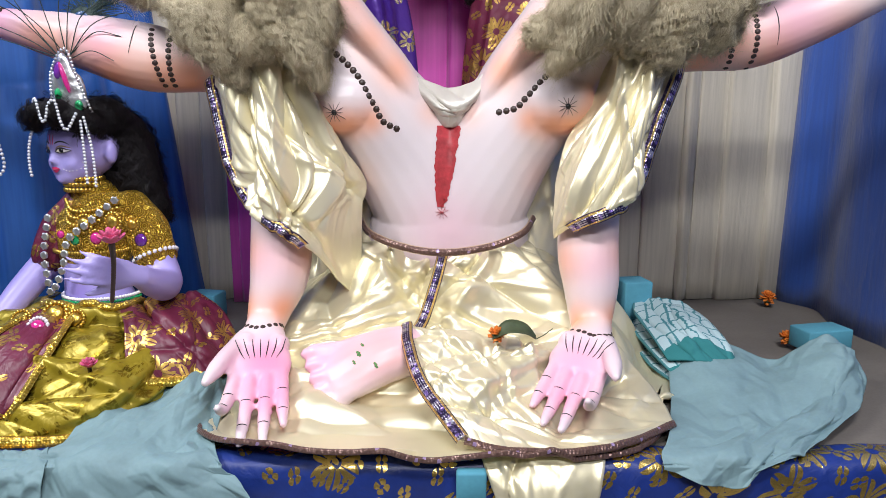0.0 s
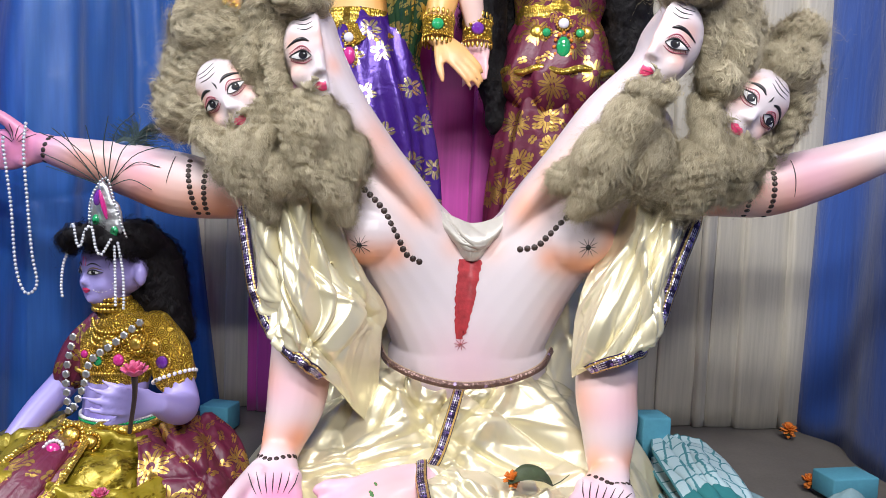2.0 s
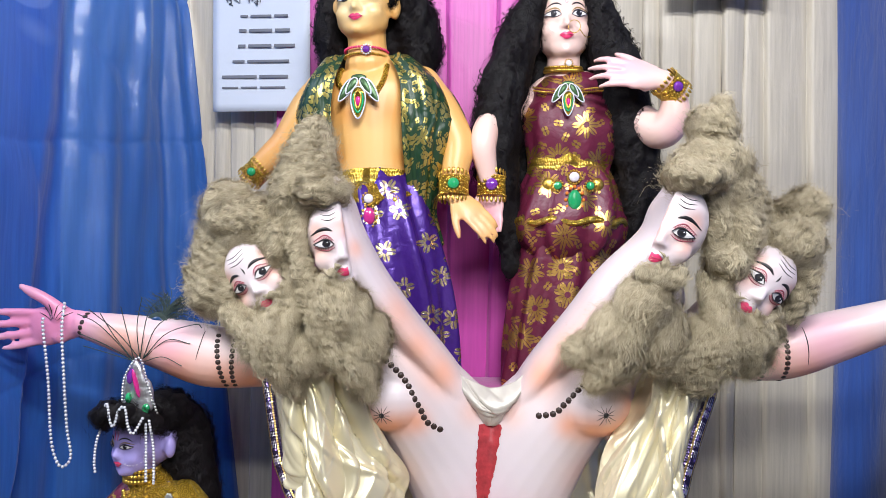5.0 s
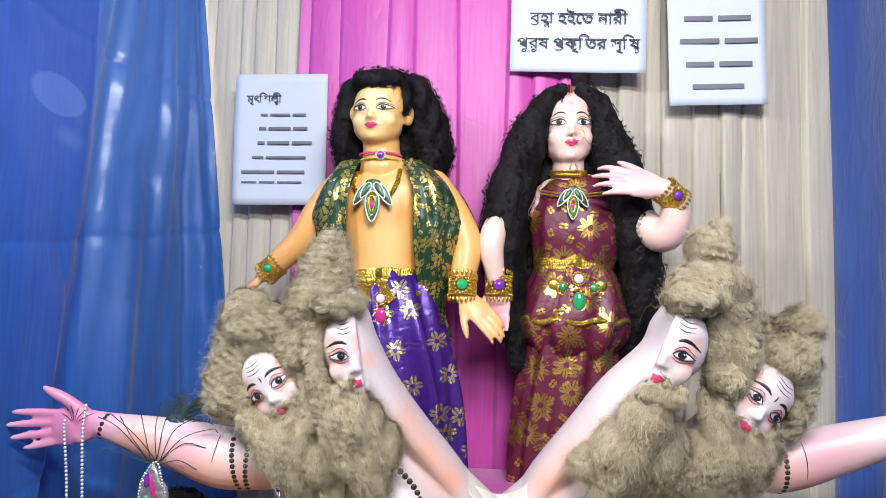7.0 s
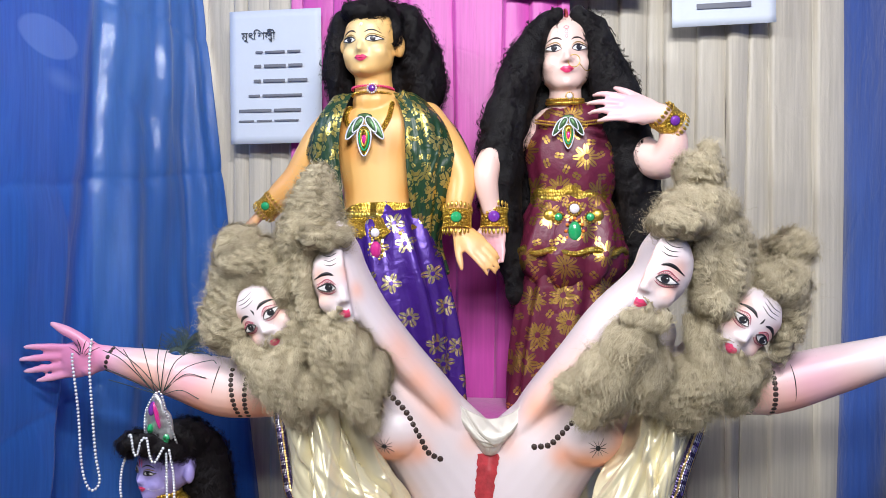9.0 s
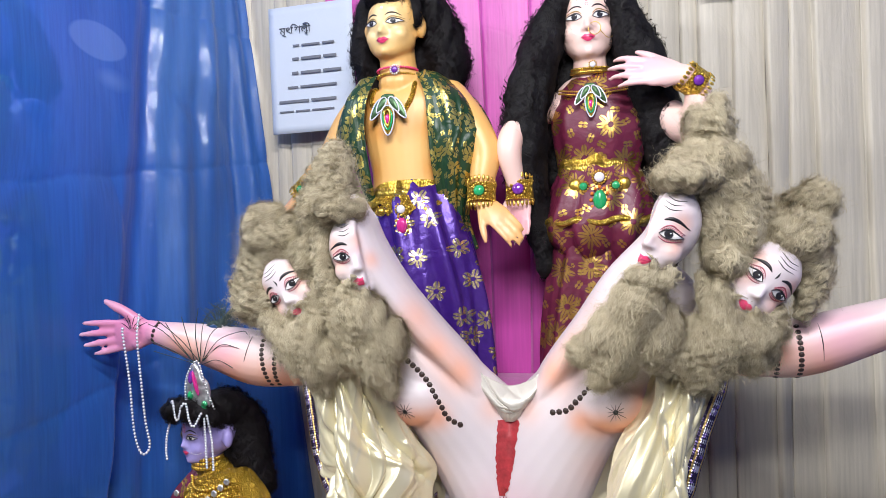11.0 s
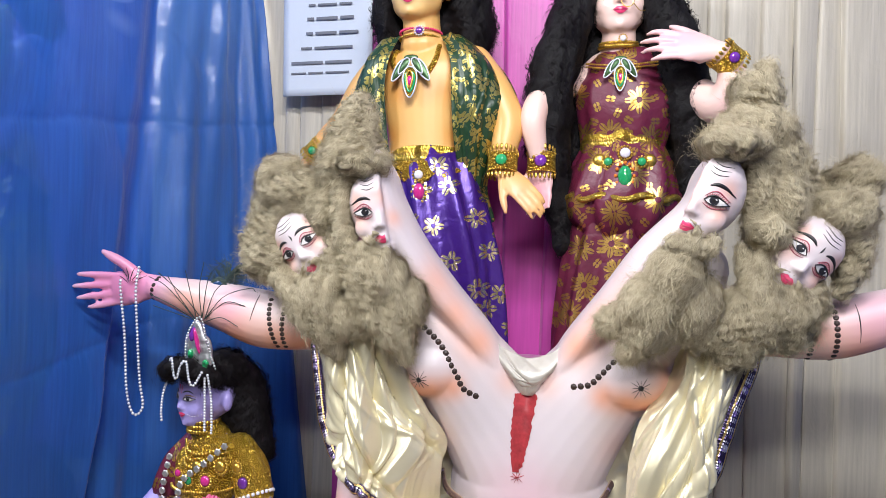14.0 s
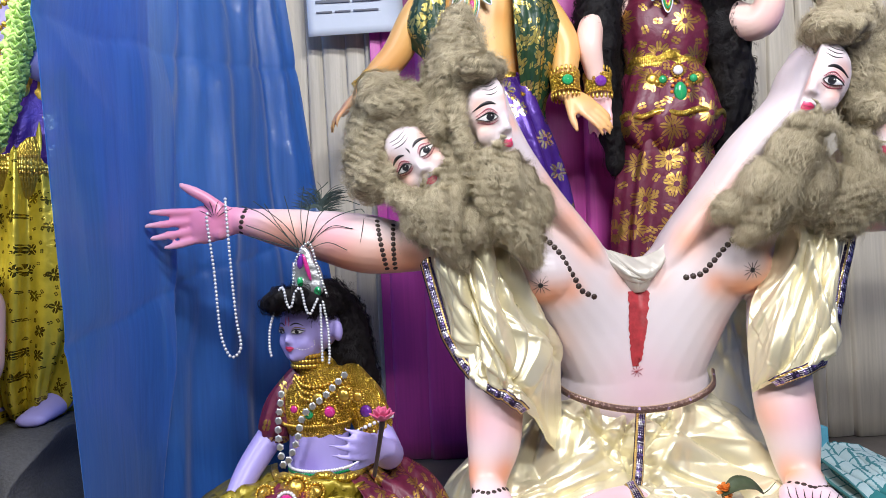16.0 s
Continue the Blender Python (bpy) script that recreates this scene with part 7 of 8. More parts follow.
    for c, m, r in (((-0.525, 0.948, 0.818), "gem_green", 0.007), ((-0.492, 0.943, 0.822), "gem_pink", 0.009), ((-0.440, 0.968, 0.815), "gem_violet", 0.010), ((-0.55, 0.958, 0.825), "gem_pink", 0.006), ((-0.510, 0.948, 0.842), "gold", 0.010), ((-0.47, 0.95, 0.845), "gold", 0.010), ((-0.452, 0.97, 0.838), "gold", 0.008)):
        jewel(s, c, r, m, way=(-0.2, -1, 0.1), petals=10)
    for k in range(3):
        pts = along([(-0.552, 0.985, 0.872 - k * 0.008), (-0.535, 0.965 - k * 0.005, 0.86 - k * 0.009), (-0.508, 0.96 - k * 0.005, 0.858 - k * 0.009), (-0.47, 0.972 - k * 0.004, 0.87 - k * 0.008)], 0.006)
        s.add(beads(pts, 0.0035, 6, 4), "gold")
    th = np.linspace(0, 2 * math.pi, 30)
    for z in (0.886, 0.894, 0.902):
        s.add(beads(np.stack([-0.534 + 0.026 * np.cos(th), 1.008 + 0.025 * np.sin(th), z + 0 * th], -1), 0.0042, 6, 4), "gold")
    th = np.linspace(math.pi * 1.02, math.pi * 1.98, 40)
    s.add(beads(np.stack([-0.521 + 0.057 * np.cos(th), 0.998 + 0.049 * np.sin(th), 0.799 + 0 * th], -1), 0.0032, 6, 4), "gold")
    # yellow foil skirt spread over the folded legs, maroon cloth at its side
    g = loft([[(-0.60, 1.03, 0.72), (-0.57, 0.945, 0.722), (-0.52, 0.935, 0.722), (-0.46, 0.945, 0.722), (-0.44, 1.03, 0.72)],
              [(-0.665, 1.02, 0.705), (-0.61, 0.90, 0.712), (-0.53, 0.885, 0.705), (-0.44, 0.90, 0.705), (-0.39, 1.02, 0.70)],
              [(-0.72, 1.0, 0.675), (-0.65, 0.84, 0.69), (-0.54, 0.82, 0.68), (-0.42, 0.85, 0.68), (-0.36, 1.0, 0.66)],
              [(-0.745, 0.98, 0.64), (-0.67, 0.80, 0.648), (-0.54, 0.775, 0.645), (-0.41, 0.81, 0.64), (-0.345, 0.98, 0.625)],
              [(-0.74, 0.97, 0.602), (-0.67, 0.785, 0.61), (-0.54, 0.755, 0.606), (-0.41, 0.79, 0.604), (-0.345, 0.97, 0.60)]], 180, 130, 71, 0.016, 16, slant=0.9, wide=1.1, cross=0.9)
    g[..., 2] = np.maximum(g[..., 2], 0.601)
    s.add(slab(g, 0.0015), "yellow_foil", grid_uv(g))
    e = g[-1, 4:-4]
    nr = np.tile((0, -0.85, 0.5), (len(e), 1))
    piece, uv = ribbon(e + nr * 0.004, nr, 0.014, 0.003)
    s.add(piece, "gold_trim", uv)
    e = g[2, 6:-6] + (0, -0.004, 0.004)
    piece, uv = ribbon(e, np.tile((0, -0.8, 0.6), (len(e), 1)), 0.012, 0.003)
    s.add(piece, "gold_trim", uv)
    g = loft([[(-0.47, 0.945, 0.722), (-0.42, 0.965, 0.728), (-0.385, 1.02, 0.725)], [(-0.44, 0.895, 0.708), (-0.375, 0.92, 0.71), (-0.345, 1.01, 0.70)],
              [(-0.425, 0.86, 0.675), (-0.345, 0.895, 0.672), (-0.318, 0.99, 0.665)], [(-0.41, 0.85, 0.64), (-0.325, 0.885, 0.635), (-0.305, 0.97, 0.63)]], 70, 50, 75, 0.010, 12)
    s.add(slab(g, 0.0015), "maroon_brocade", grid_uv(g))
    piece, uv = ribbon(g[-1] + (0, -0.003, 0.003), np.tile((0, -0.8, 0.6), (70, 1)), 0.014, 0.003)
    s.add(piece, "gold_trim", uv)
    g = loft([[(-0.575, 0.925, 0.722), (-0.545, 0.915, 0.725), (-0.515, 0.922, 0.722)], [(-0.60, 0.855, 0.70), (-0.55, 0.84, 0.70), (-0.51, 0.85, 0.695)], [(-0.63, 0.80, 0.655), (-0.56, 0.775, 0.655), (-0.52, 0.79, 0.65)], [(-0.60, 0.785, 0.63), (-0.56, 0.765, 0.622), (-0.535, 0.775, 0.625)]], 50, 40, 77, 0.006, 8)
    s.add(slab(g, 0.002), "maroon_brocade", grid_uv(g))
    for edge in (g[:, 0], g[:, -1]):
        piece, uv = ribbon(edge + (0, -0.003, 0.003), np.tile((0, -0.8, 0.6), (40, 1)), 0.010, 0.003)
        s.add(piece, "gold_trim", uv)
    jewel(s, (-0.548, 0.875, 0.712), 0.011, "gem_pink", "gem_white", way=(0, -0.9, 0.5), petals=12)
    jewel(s, (-0.54, 0.905, 0.722), 0.013, "gold", way=(0, -0.9, 0.5), petals=12)
    for x in (-0.585, -0.51):
        jewel(s, (x, 0.90, 0.716), 0.010, "gold", way=(0, -0.9, 0.5), petals=12)
    # waist band
    th = np.linspace(math.pi * 1.02, math.pi * 1.98, 40)
    for z, m in ((0.728, "gem_green"), (0.733, "white"), (0.723, "gold")):
        s.add(beads(np.stack([-0.512 + 0.056 * np.cos(th), 0.99 + 0.05 * np.sin(th), z + 0 * th], -1), 0.0028, 6, 4), m)
    return s


def garland_king():
    """The neighbouring blue figure in yellow foil cloth, standing on painted rock."""
    s = Sculpt()
    x0, y0 = -1.0, 1.03
    parts = [tube([(x0, y0, 1.27, 0.075, 0.055), (x0 - 0.005, y0, 1.36, 0.07, 0.05), (x0, y0, 1.47, 0.09, 0.058), (x0, y0, 1.545, 0.105, 0.05), (x0, y0, 1.58, 0.06, 0.035)], 24, 28), tube([(x0, y0, 1.57, 0.032), (x0, y0 - 0.005, 1.64, 0.03)], 14)]
    fc = Face((x0 + 0.01, y0 - 0.065, 1.695), (0.97, -0.2, 0), (0, 0, 1), 1.1, 0.86)
    parts += fc.forms() + [ball((x0, y0, 1.70), (0.055, 0.055, 0.065))]
    parts += [tube([(x0 - 0.10, y0, 1.545, 0.036), (x0 - 0.165, y0 - 0.02, 1.48, 0.034), (x0 - 0.215, y0 - 0.05, 1.45, 0.032), (x0 - 0.238, y0 - 0.075, 1.51, 0.028), (x0 - 0.245, y0 - 0.085, 1.58, 0.02)], 16, 26)]
    parts += hand_forms((x0 - 0.246, y0 - 0.087, 1.588), (0.03, -0.05, 1), (0.3, -1, 0), 0.78, 0.3, 0.1, thumb=1)
    parts += [tube([(x0 + 0.09, y0, 1.545, 0.034), (x0 + 0.095, y0 - 0.01, 1.46, 0.03), (x0 + 0.075, y0 - 0.06, 1.38, 0.026)], 16, 18)]
    parts += [tube([(x0 - 0.03, y0 - 0.01, 0.86, 0.024), (x0 - 0.045, y0 - 0.04, 0.842, 0.028, 0.02), (x0 - 0.075, y0 - 0.085, 0.832, 0.028, 0.014), (x0 - 0.095, y0 - 0.11, 0.829, 0.024, 0.010)], 14, 18, ref=(0, 0, 1))]
    for k in range(5):
        b = np.array((x0 - 0.115 + k * 0.011, y0 - 0.115 - k * 0.004, 0.828))
        parts.append(tube([(*b, 0.0075), (*(b + (-0.012, -0.022, -0.002)), 0.006)], 8, 6))
    parts += [tube([(x0 + 0.05, y0 + 0.02, 0.86, 0.024), (x0 + 0.05, y0 - 0.03, 0.84, 0.026, 0.018), (x0 + 0.05, y0 - 0.09, 0.83, 0.025, 0.011)], 14, 14, ref=(0, 0, 1))]
    skin = Skin(parts, 0.0045, 3)
    sp = [(x0 - 0.245, y0 - 0.09, 1.64, 0.05, (0.62, 0.30, 0.66), 0.7), (x0 - 0.09, y0 - 0.1, 0.83, 0.05, (0.50, 0.25, 0.50), 0.6)]
    s.add((skin.v, skin.f), "clay", col=paint(skin.v, (0.40, 0.36, 0.74), sp))
    fc.eye(s, skin, -1), fc.eye(s, skin, 1), fc.mouth(s, skin)
    s.add(pleated([(x0, y0, 1.33, 0.078, 0.06), (x0 - 0.005, y0, 1.25, 0.10, 0.08), (x0 - 0.01, y0, 1.10, 0.125, 0.095), (x0 - 0.01, y0, 0.97, 0.12, 0.09), (x0 - 0.01, y0, 0.875, 0.085, 0.07)], 140, 90, 0.014, 13, 3), "yellow_brocade")
    s.add(pleated([(x0, y0, 1.335, 0.086, 0.068), (x0, y0, 1.29, 0.10, 0.08), (x0, y0, 1.235, 0.106, 0.086)], 70, 20, 0.004, 7, 3), "purple_brocade")
    s.add(pleated([(x0, y0, 1.375, 0.079, 0.06), (x0, y0, 1.34, 0.088, 0.068)], 70, 12, 0.003, 15, 3), "gold")
    v, f = tube([(x0, y0, 1.232, 0.107, 0.088), (x0, y0, 1.216, 0.109, 0.09)], 40, 6)
    s.add((v, f), "gold_trim", np.stack([np.arctan2(v[:, 0] - x0, v[:, 1] - y0) * 0.1, (v[:, 2] - 1.224) * 0.5], -1))
    # sash and puffed cloth over the shoulder, gold neck pieces
    s.add(pleated([(x0 - 0.09, y0 - 0.03, 1.56, 0.035, 0.03), (x0 - 0.10, y0 - 0.05, 1.46, 0.04, 0.035), (x0 - 0.13, y0 - 0.06, 1.37, 0.055, 0.045), (x0 - 0.17, y0 - 0.08, 1.28, 0.085, 0.06), (x0 - 0.17, y0 - 0.09, 1.17, 0.10, 0.07), (x0 - 0.13, y0 - 0.09, 1.06, 0.10, 0.07), (x0 - 0.08, y0 - 0.08, 0.98, 0.06, 0.05)], 90, 90, 0.010, 7, 2), "yellow_brocade")
    for k in range(4):
        s.add(beads(along([(x0 - 0.09, y0 - 0.05, 1.56 - k * 0.02), (x0, y0 - 0.075, 1.50 - k * 0.035), (x0 + 0.09, y0 - 0.05, 1.56 - k * 0.02)], 0.009), 0.005, 6, 4), "gold")
    s.add(beads(along([(x0 - 0.04, y0 - 0.07, 1.54), (x0 - 0.045, y0 - 0.075, 1.42), (x0 - 0.03, y0 - 0.09, 1.32), (x0 + 0.02, y0 - 0.09, 1.30), (x0 + 0.04, y0 - 0.075, 1.42), (x0 + 0.04, y0 - 0.07, 1.54)], 0.008), 0.004, 6, 4), "silver")
    jewel(s, (x0 - 0.05, y0 - 0.10, 1.36), 0.016, "gem_green", "gem_white", long=1.6)
    jewel(s, (x0 - 0.03, y0 - 0.10, 1.32), 0.010, "gem_white", "gem_pink")
    bangle(s, (x0 - 0.243, y0 - 0.083, 1.56), (0, 0, 1), 0.029, 0.05, "gold", "gem_green")
    hang_hair(s, [ball((x0, y0 + 0.03, 1.74), (0.06, 0.05, 0.05)), tube([(x0 + 0.05, y0 + 0.03, 1.72, 0.03), (x0 + 0.07, y0 + 0.04, 1.62, 0.035)], 12)], 47, 1500, fall((0, 0, -1)))
    s.add(tube([(x0, y0, 1.765, 0.062), (x0, y0, 1.80, 0.055), (x0, y0, 1.86, 0.03), (x0, y0, 1.90, 0.008)], 20), "gold")
    s.add(tube([(x0 - 0.06, y0 + 0.03, 1.75, 0.014), (x0 - 0.085, y0 + 0.03, 1.70, 0.02), (x0 - 0.075, y0 + 0.03, 1.63, 0.015), (x0 - 0.08, y0 + 0.03, 1.56, 0.01)], 12), "lotus")
    return s


def bowing_man():
    """The kneeling figure bent forward with joined hands, in orange cloth."""
    s = Sculpt()
    y0 = 0.85
    parts = [tube([(-1.130, y0 + 0.12, 0.72, 0.08, 0.08), (-1.110, y0 + 0.10, 0.86, 0.07, 0.06), (-1.070, y0 + 0.05, 0.97, 0.06, 0.05)], 22, 20), ball((-1.060, y0 - 0.01, 1.03), (0.055, 0.055, 0.06)),
             tube([(-0.975, y0 + 0.02, 1.01, 0.036), (-0.960, y0 - 0.005, 0.955, 0.034), (-0.955, y0 - 0.02, 0.925, 0.033), (-0.985, y0 - 0.03, 0.905, 0.031), (-1.030, y0 - 0.035, 0.900, 0.025), (-1.065, y0 - 0.035, 0.912, 0.021)], 16, 30)]
    parts += hand_forms((-1.065, y0 - 0.035, 0.912), (-0.85, -0.1, 0.4), (0.1, -1, 0.1), 0.85, 0.15, 0.1, thumb=1)
    parts += hand_forms((-1.060, y0 - 0.01, 0.905), (-0.85, -0.1, 0.4), (0.1, 1, 0.1), 0.85, 0.15, 0.1, thumb=-1)
    skin = Skin(parts, 0.0045, 3)
    s.add((skin.v, skin.f), "clay", col=paint(skin.v, (0.48, 0.31, 0.29), [(-1.110, y0 - 0.06, 0.94, 0.05, BLUSH, 0.3), (-0.955, y0 - 0.05, 0.92, 0.03, BLUSH, 0.3)]))
    hang_hair(s, [ball((-1.060, y0, 1.085), (0.09, 0.08, 0.045)), ball((-1.005, y0 + 0.0, 1.06), (0.05, 0.06, 0.045)), ball((-1.110, y0 - 0.01, 1.045), (0.075, 0.07, 0.06)), ball((-1.050, y0 - 0.04, 1.04), (0.06, 0.04, 0.035))], 53, 3600, fall((-0.5, 0, -0.7)))
    s.add(pleated([(-1.140, y0 + 0.12, 0.70, 0.09, 0.09), (-1.120, y0 + 0.10, 0.86, 0.075, 0.07), (-1.080, y0 + 0.06, 0.96, 0.06, 0.055), (-1.060, y0 + 0.04, 1.0, 0.05, 0.045)], 80, 40, 0.006, 8, 2), "orange_cloth")
    s.add(pleated([(-1.005, y0 + 0.02, 1.04, 0.03, 0.036), (-0.985, y0 + 0.01, 1.005, 0.038, 0.043), (-0.975, y0 - 0.003, 0.965, 0.041, 0.044)], 50, 18, 0.004, 7, 4), "orange_cloth")
    s.add(pleated([(-1.060, y0 - 0.01, 0.87, 0.04, 0.04), (-1.030, y0 - 0.02, 0.825, 0.075, 0.055), (-1.020, y0 - 0.02, 0.77, 0.085, 0.06)], 80, 30, 0.008, 6, 2), "white_satin")
    s.add(pleated([(-1.060, y0 - 0.02, 0.795, 0.085, 0.07), (-1.070, y0 + 0.0, 0.70, 0.09, 0.08), (-1.080, y0 + 0.01, 0.602, 0.09, 0.09)], 60, 20, 0.008, 6, 2), "orange_cloth")
    bangle(s, (-1.025, y0 - 0.035, 0.900), (-0.98, 0, 0.15), 0.031, 0.036, "gold", "gem_white")
    return s


for fig, label in ((standing_man, "golden-skinned standing clay statue in purple printed dhoti and green shawl"), (standing_woman, "standing clay statue of a long-haired woman in maroon foil dress"),
                   (flute_doll, "small blue seated clay statue in gold bodice and yellow skirt"), (garland_king, "blue clay statue in yellow foil cloth standing on painted rock"),
                   (bowing_man, "kneeling bowed clay statue in orange sequinned cloth")):
    tagged(fig().build("statue"), label, "statue")

# ---- things that lie, hang or stand about the statues ----
def thing(name, label, category, group=""):
    return tagged(new(name), label, category, group)


def part(name, pieces, mat, parent, label="", uv=None):
    ob = single(name, join(pieces) if isinstance(pieces, list) else pieces, mat, parent, label, uv)
    return ob


# papers pinned to the curtain; names and addresses are bars
def sheet_of_paper(w, h, centre, lean, label):
    th = thing("notice", label, "notice", "notices on the curtain")
    u, v = np.meshgrid(np.linspace(-w / 2, w / 2, 14), np.linspace(h / 2, -h / 2, 18))
    g = np.stack([u, 0.0022 * np.sin(u * 19 + 1) * np.cos(v * 12) - 0.004 * (v / h) ** 2, v], -1)
    part("paper", slab(g, 0.0006), "paper", th)
    th.matrix_world = pose(*centre, 0, lean, 0)
    return th


def glyphs(body, size):
    """Outlines of a few letters of the built-in font as places and faces, flat in x and y."""
    data = bpy.data.curves.new("glyphs", "FONT")
    data.body, data.size, data.extrude = body, size, 0.0005
    ob = new("glyphs", data)
    me = bpy.data.meshes.new_from_object(ob.evaluated_get(bpy.context.evaluated_depsgraph_get()))
    bpy.data.objects.remove(ob)
    v = np.array([q.co[:] for q in me.vertices]).reshape(-1, 3)
    return v, [list(q.vertices) for q in me.polygons]


def words(parent, tokens, x, z, size, mat="ink"):
    """A printed line. A token is a run of letters, or a pair: a letter and what is joined below it."""
    end = glyphs("\u0964", size)[0][:, 0].max()
    vs, fs, at, k = [], [], 0.0, 0

    def put(v, f):
        nonlocal k
        vs.append(v)
        fs.extend([[i + k for i in q] for q in f])
        k += len(v)
    for tok in tokens:
        if tok == " ":
            at += size * 0.26
            continue
        head, joined = tok if isinstance(tok, tuple) else (tok, "")
        v, f = glyphs(head, size)
        step = glyphs(head + "\u0964", size)[0][:, 0].max() - end
        put(v + (at, 0, 0), f)
        if joined == "ra":
            c = spline([(at + step * 0.12, -0.02 * size), (at + step * 0.30, -0.10 * size), (at + step * 0.62, -0.10 * size), (at + step * 0.92, 0.03 * size)], 14)
            w = size * np.interp(np.linspace(0, 1, 14), (0, 0.4, 1), (0.012, 0.026, 0.02))
            low = np.stack([c[:, 0], c[:, 1] - w, np.full(14, 0.0005)], -1)
            put(np.concatenate([low, low + np.stack([0 * w, 2 * w, 0 * w], -1)]), [[i, i + 1, i + 15, i + 14] for i in range(13)])
        elif joined:
            v, f = glyphs(joined, size * 0.58)
            put(v + (at + step * 0.42, -0.26 * size, 0), f)
        at += step
    v = np.concatenate(vs) - (at / 2, 0, 0)
    me = raw_mesh("printed_line", v, fs)
    me.materials.append(MAT[mat])
    ob = new("printed_line", me)
    ob.parent = parent
    ob.matrix_basis = pose(x, -0.0036, z, 90, 0, 0)
    return ob


def bars(parent, x0, z, lengths, height, gap=0.006):
    x = x0
    for ln in lengths:
        s = Sculpt()
        add_box(s, (x, -0.0042, z - height * 0.28), (x + ln, -0.0024, z + height * 0.28), "soft_ink", 0.0004)
        s.build("printed_bar", parent)
        x += ln + gap


n1 = sheet_of_paper(0.21, 0.297, (-0.482, 1.395, 1.690), -0.8, "white printed notice with a heading and lines, pinned to curtain")
words(n1, ["ম\u09c3", "ৎ", "\u09bf", "শ", ("ল", "প"), "\u09c0"], -0.038, 0.084, 0.024)
for z, x, ls, h in ((0.055, -0.045, (0.016, 0.045, 0.03), 0.009), (0.024, -0.048, (0.016, 0.05, 0.032), 0.012), (-0.009, -0.05, (0.016, 0.05, 0.045), 0.012), (-0.042, -0.062, (0.026, 0.09), 0.010), (-0.075, -0.085, (0.075, 0.062), 0.012), (-0.098, -0.085, (0.035, 0.035, 0.055), 0.007)):
    bars(n1, x, z, ls, h)
n2 = sheet_of_paper(0.297, 0.21, (0.177, 1.392, 1.952), 0.4, "white landscape notice with two lines of large Bengali writing")
words(n2, [("ব", "ra"), ("হ", "ম"), "\u09be", " ", "হ", "ই", "\u09c7", "ত", " ", "ন\u09be", "র\u09c0"], 0.0, 0.005, 0.037)
words(n2, ["প\u09c1", "র\u09c1", "ষ", " ", ("প", "ra"), "ক\u09c3", "\u09bf", "ত", "র", " ", "স\u09c3", "\u09bf", ("ষ", "ট")], 0.0, -0.052, 0.036)
n3 = sheet_of_paper(0.21, 0.297, (0.479, 1.40, 1.928), -1.5, "white portrait notice with four lines in large type")
for z, x, ls in ((0.098, -0.045, (0.05, 0.035)), (0.045, -0.07, (0.062, 0.07)), (-0.006, -0.08, (0.085, 0.07)), (-0.058, -0.068, (0.06, 0.07)), (-0.108, -0.055, (0.11,))):
    bars(n3, x, z, ls, 0.020, 0.012)


def tassel_chain():
    th = thing("bead_chain", "long string of silver beads looped over a painted hand", "bead chain")
    pts = along([(-0.650, 0.985, 1.158), (-0.644, 0.970, 1.12), (-0.643, 0.975, 1.05), (-0.64, 0.98, 0.97), (-0.636, 0.985, 0.925), (-0.645, 0.985, 0.908), (-0.657, 0.985, 0.912), (-0.668, 0.985, 0.95), (-0.672, 0.982, 1.04), (-0.677, 0.975, 1.12), (-0.675, 0.972, 1.135)], 0.0062)
    part("bead_string", beads(pts, 0.0027, 7, 5), "pearl", th)
    part("thread", tube([(*p, 0.0006) for p in pts[::3]], 5, 90), "silver", th)


tassel_chain()


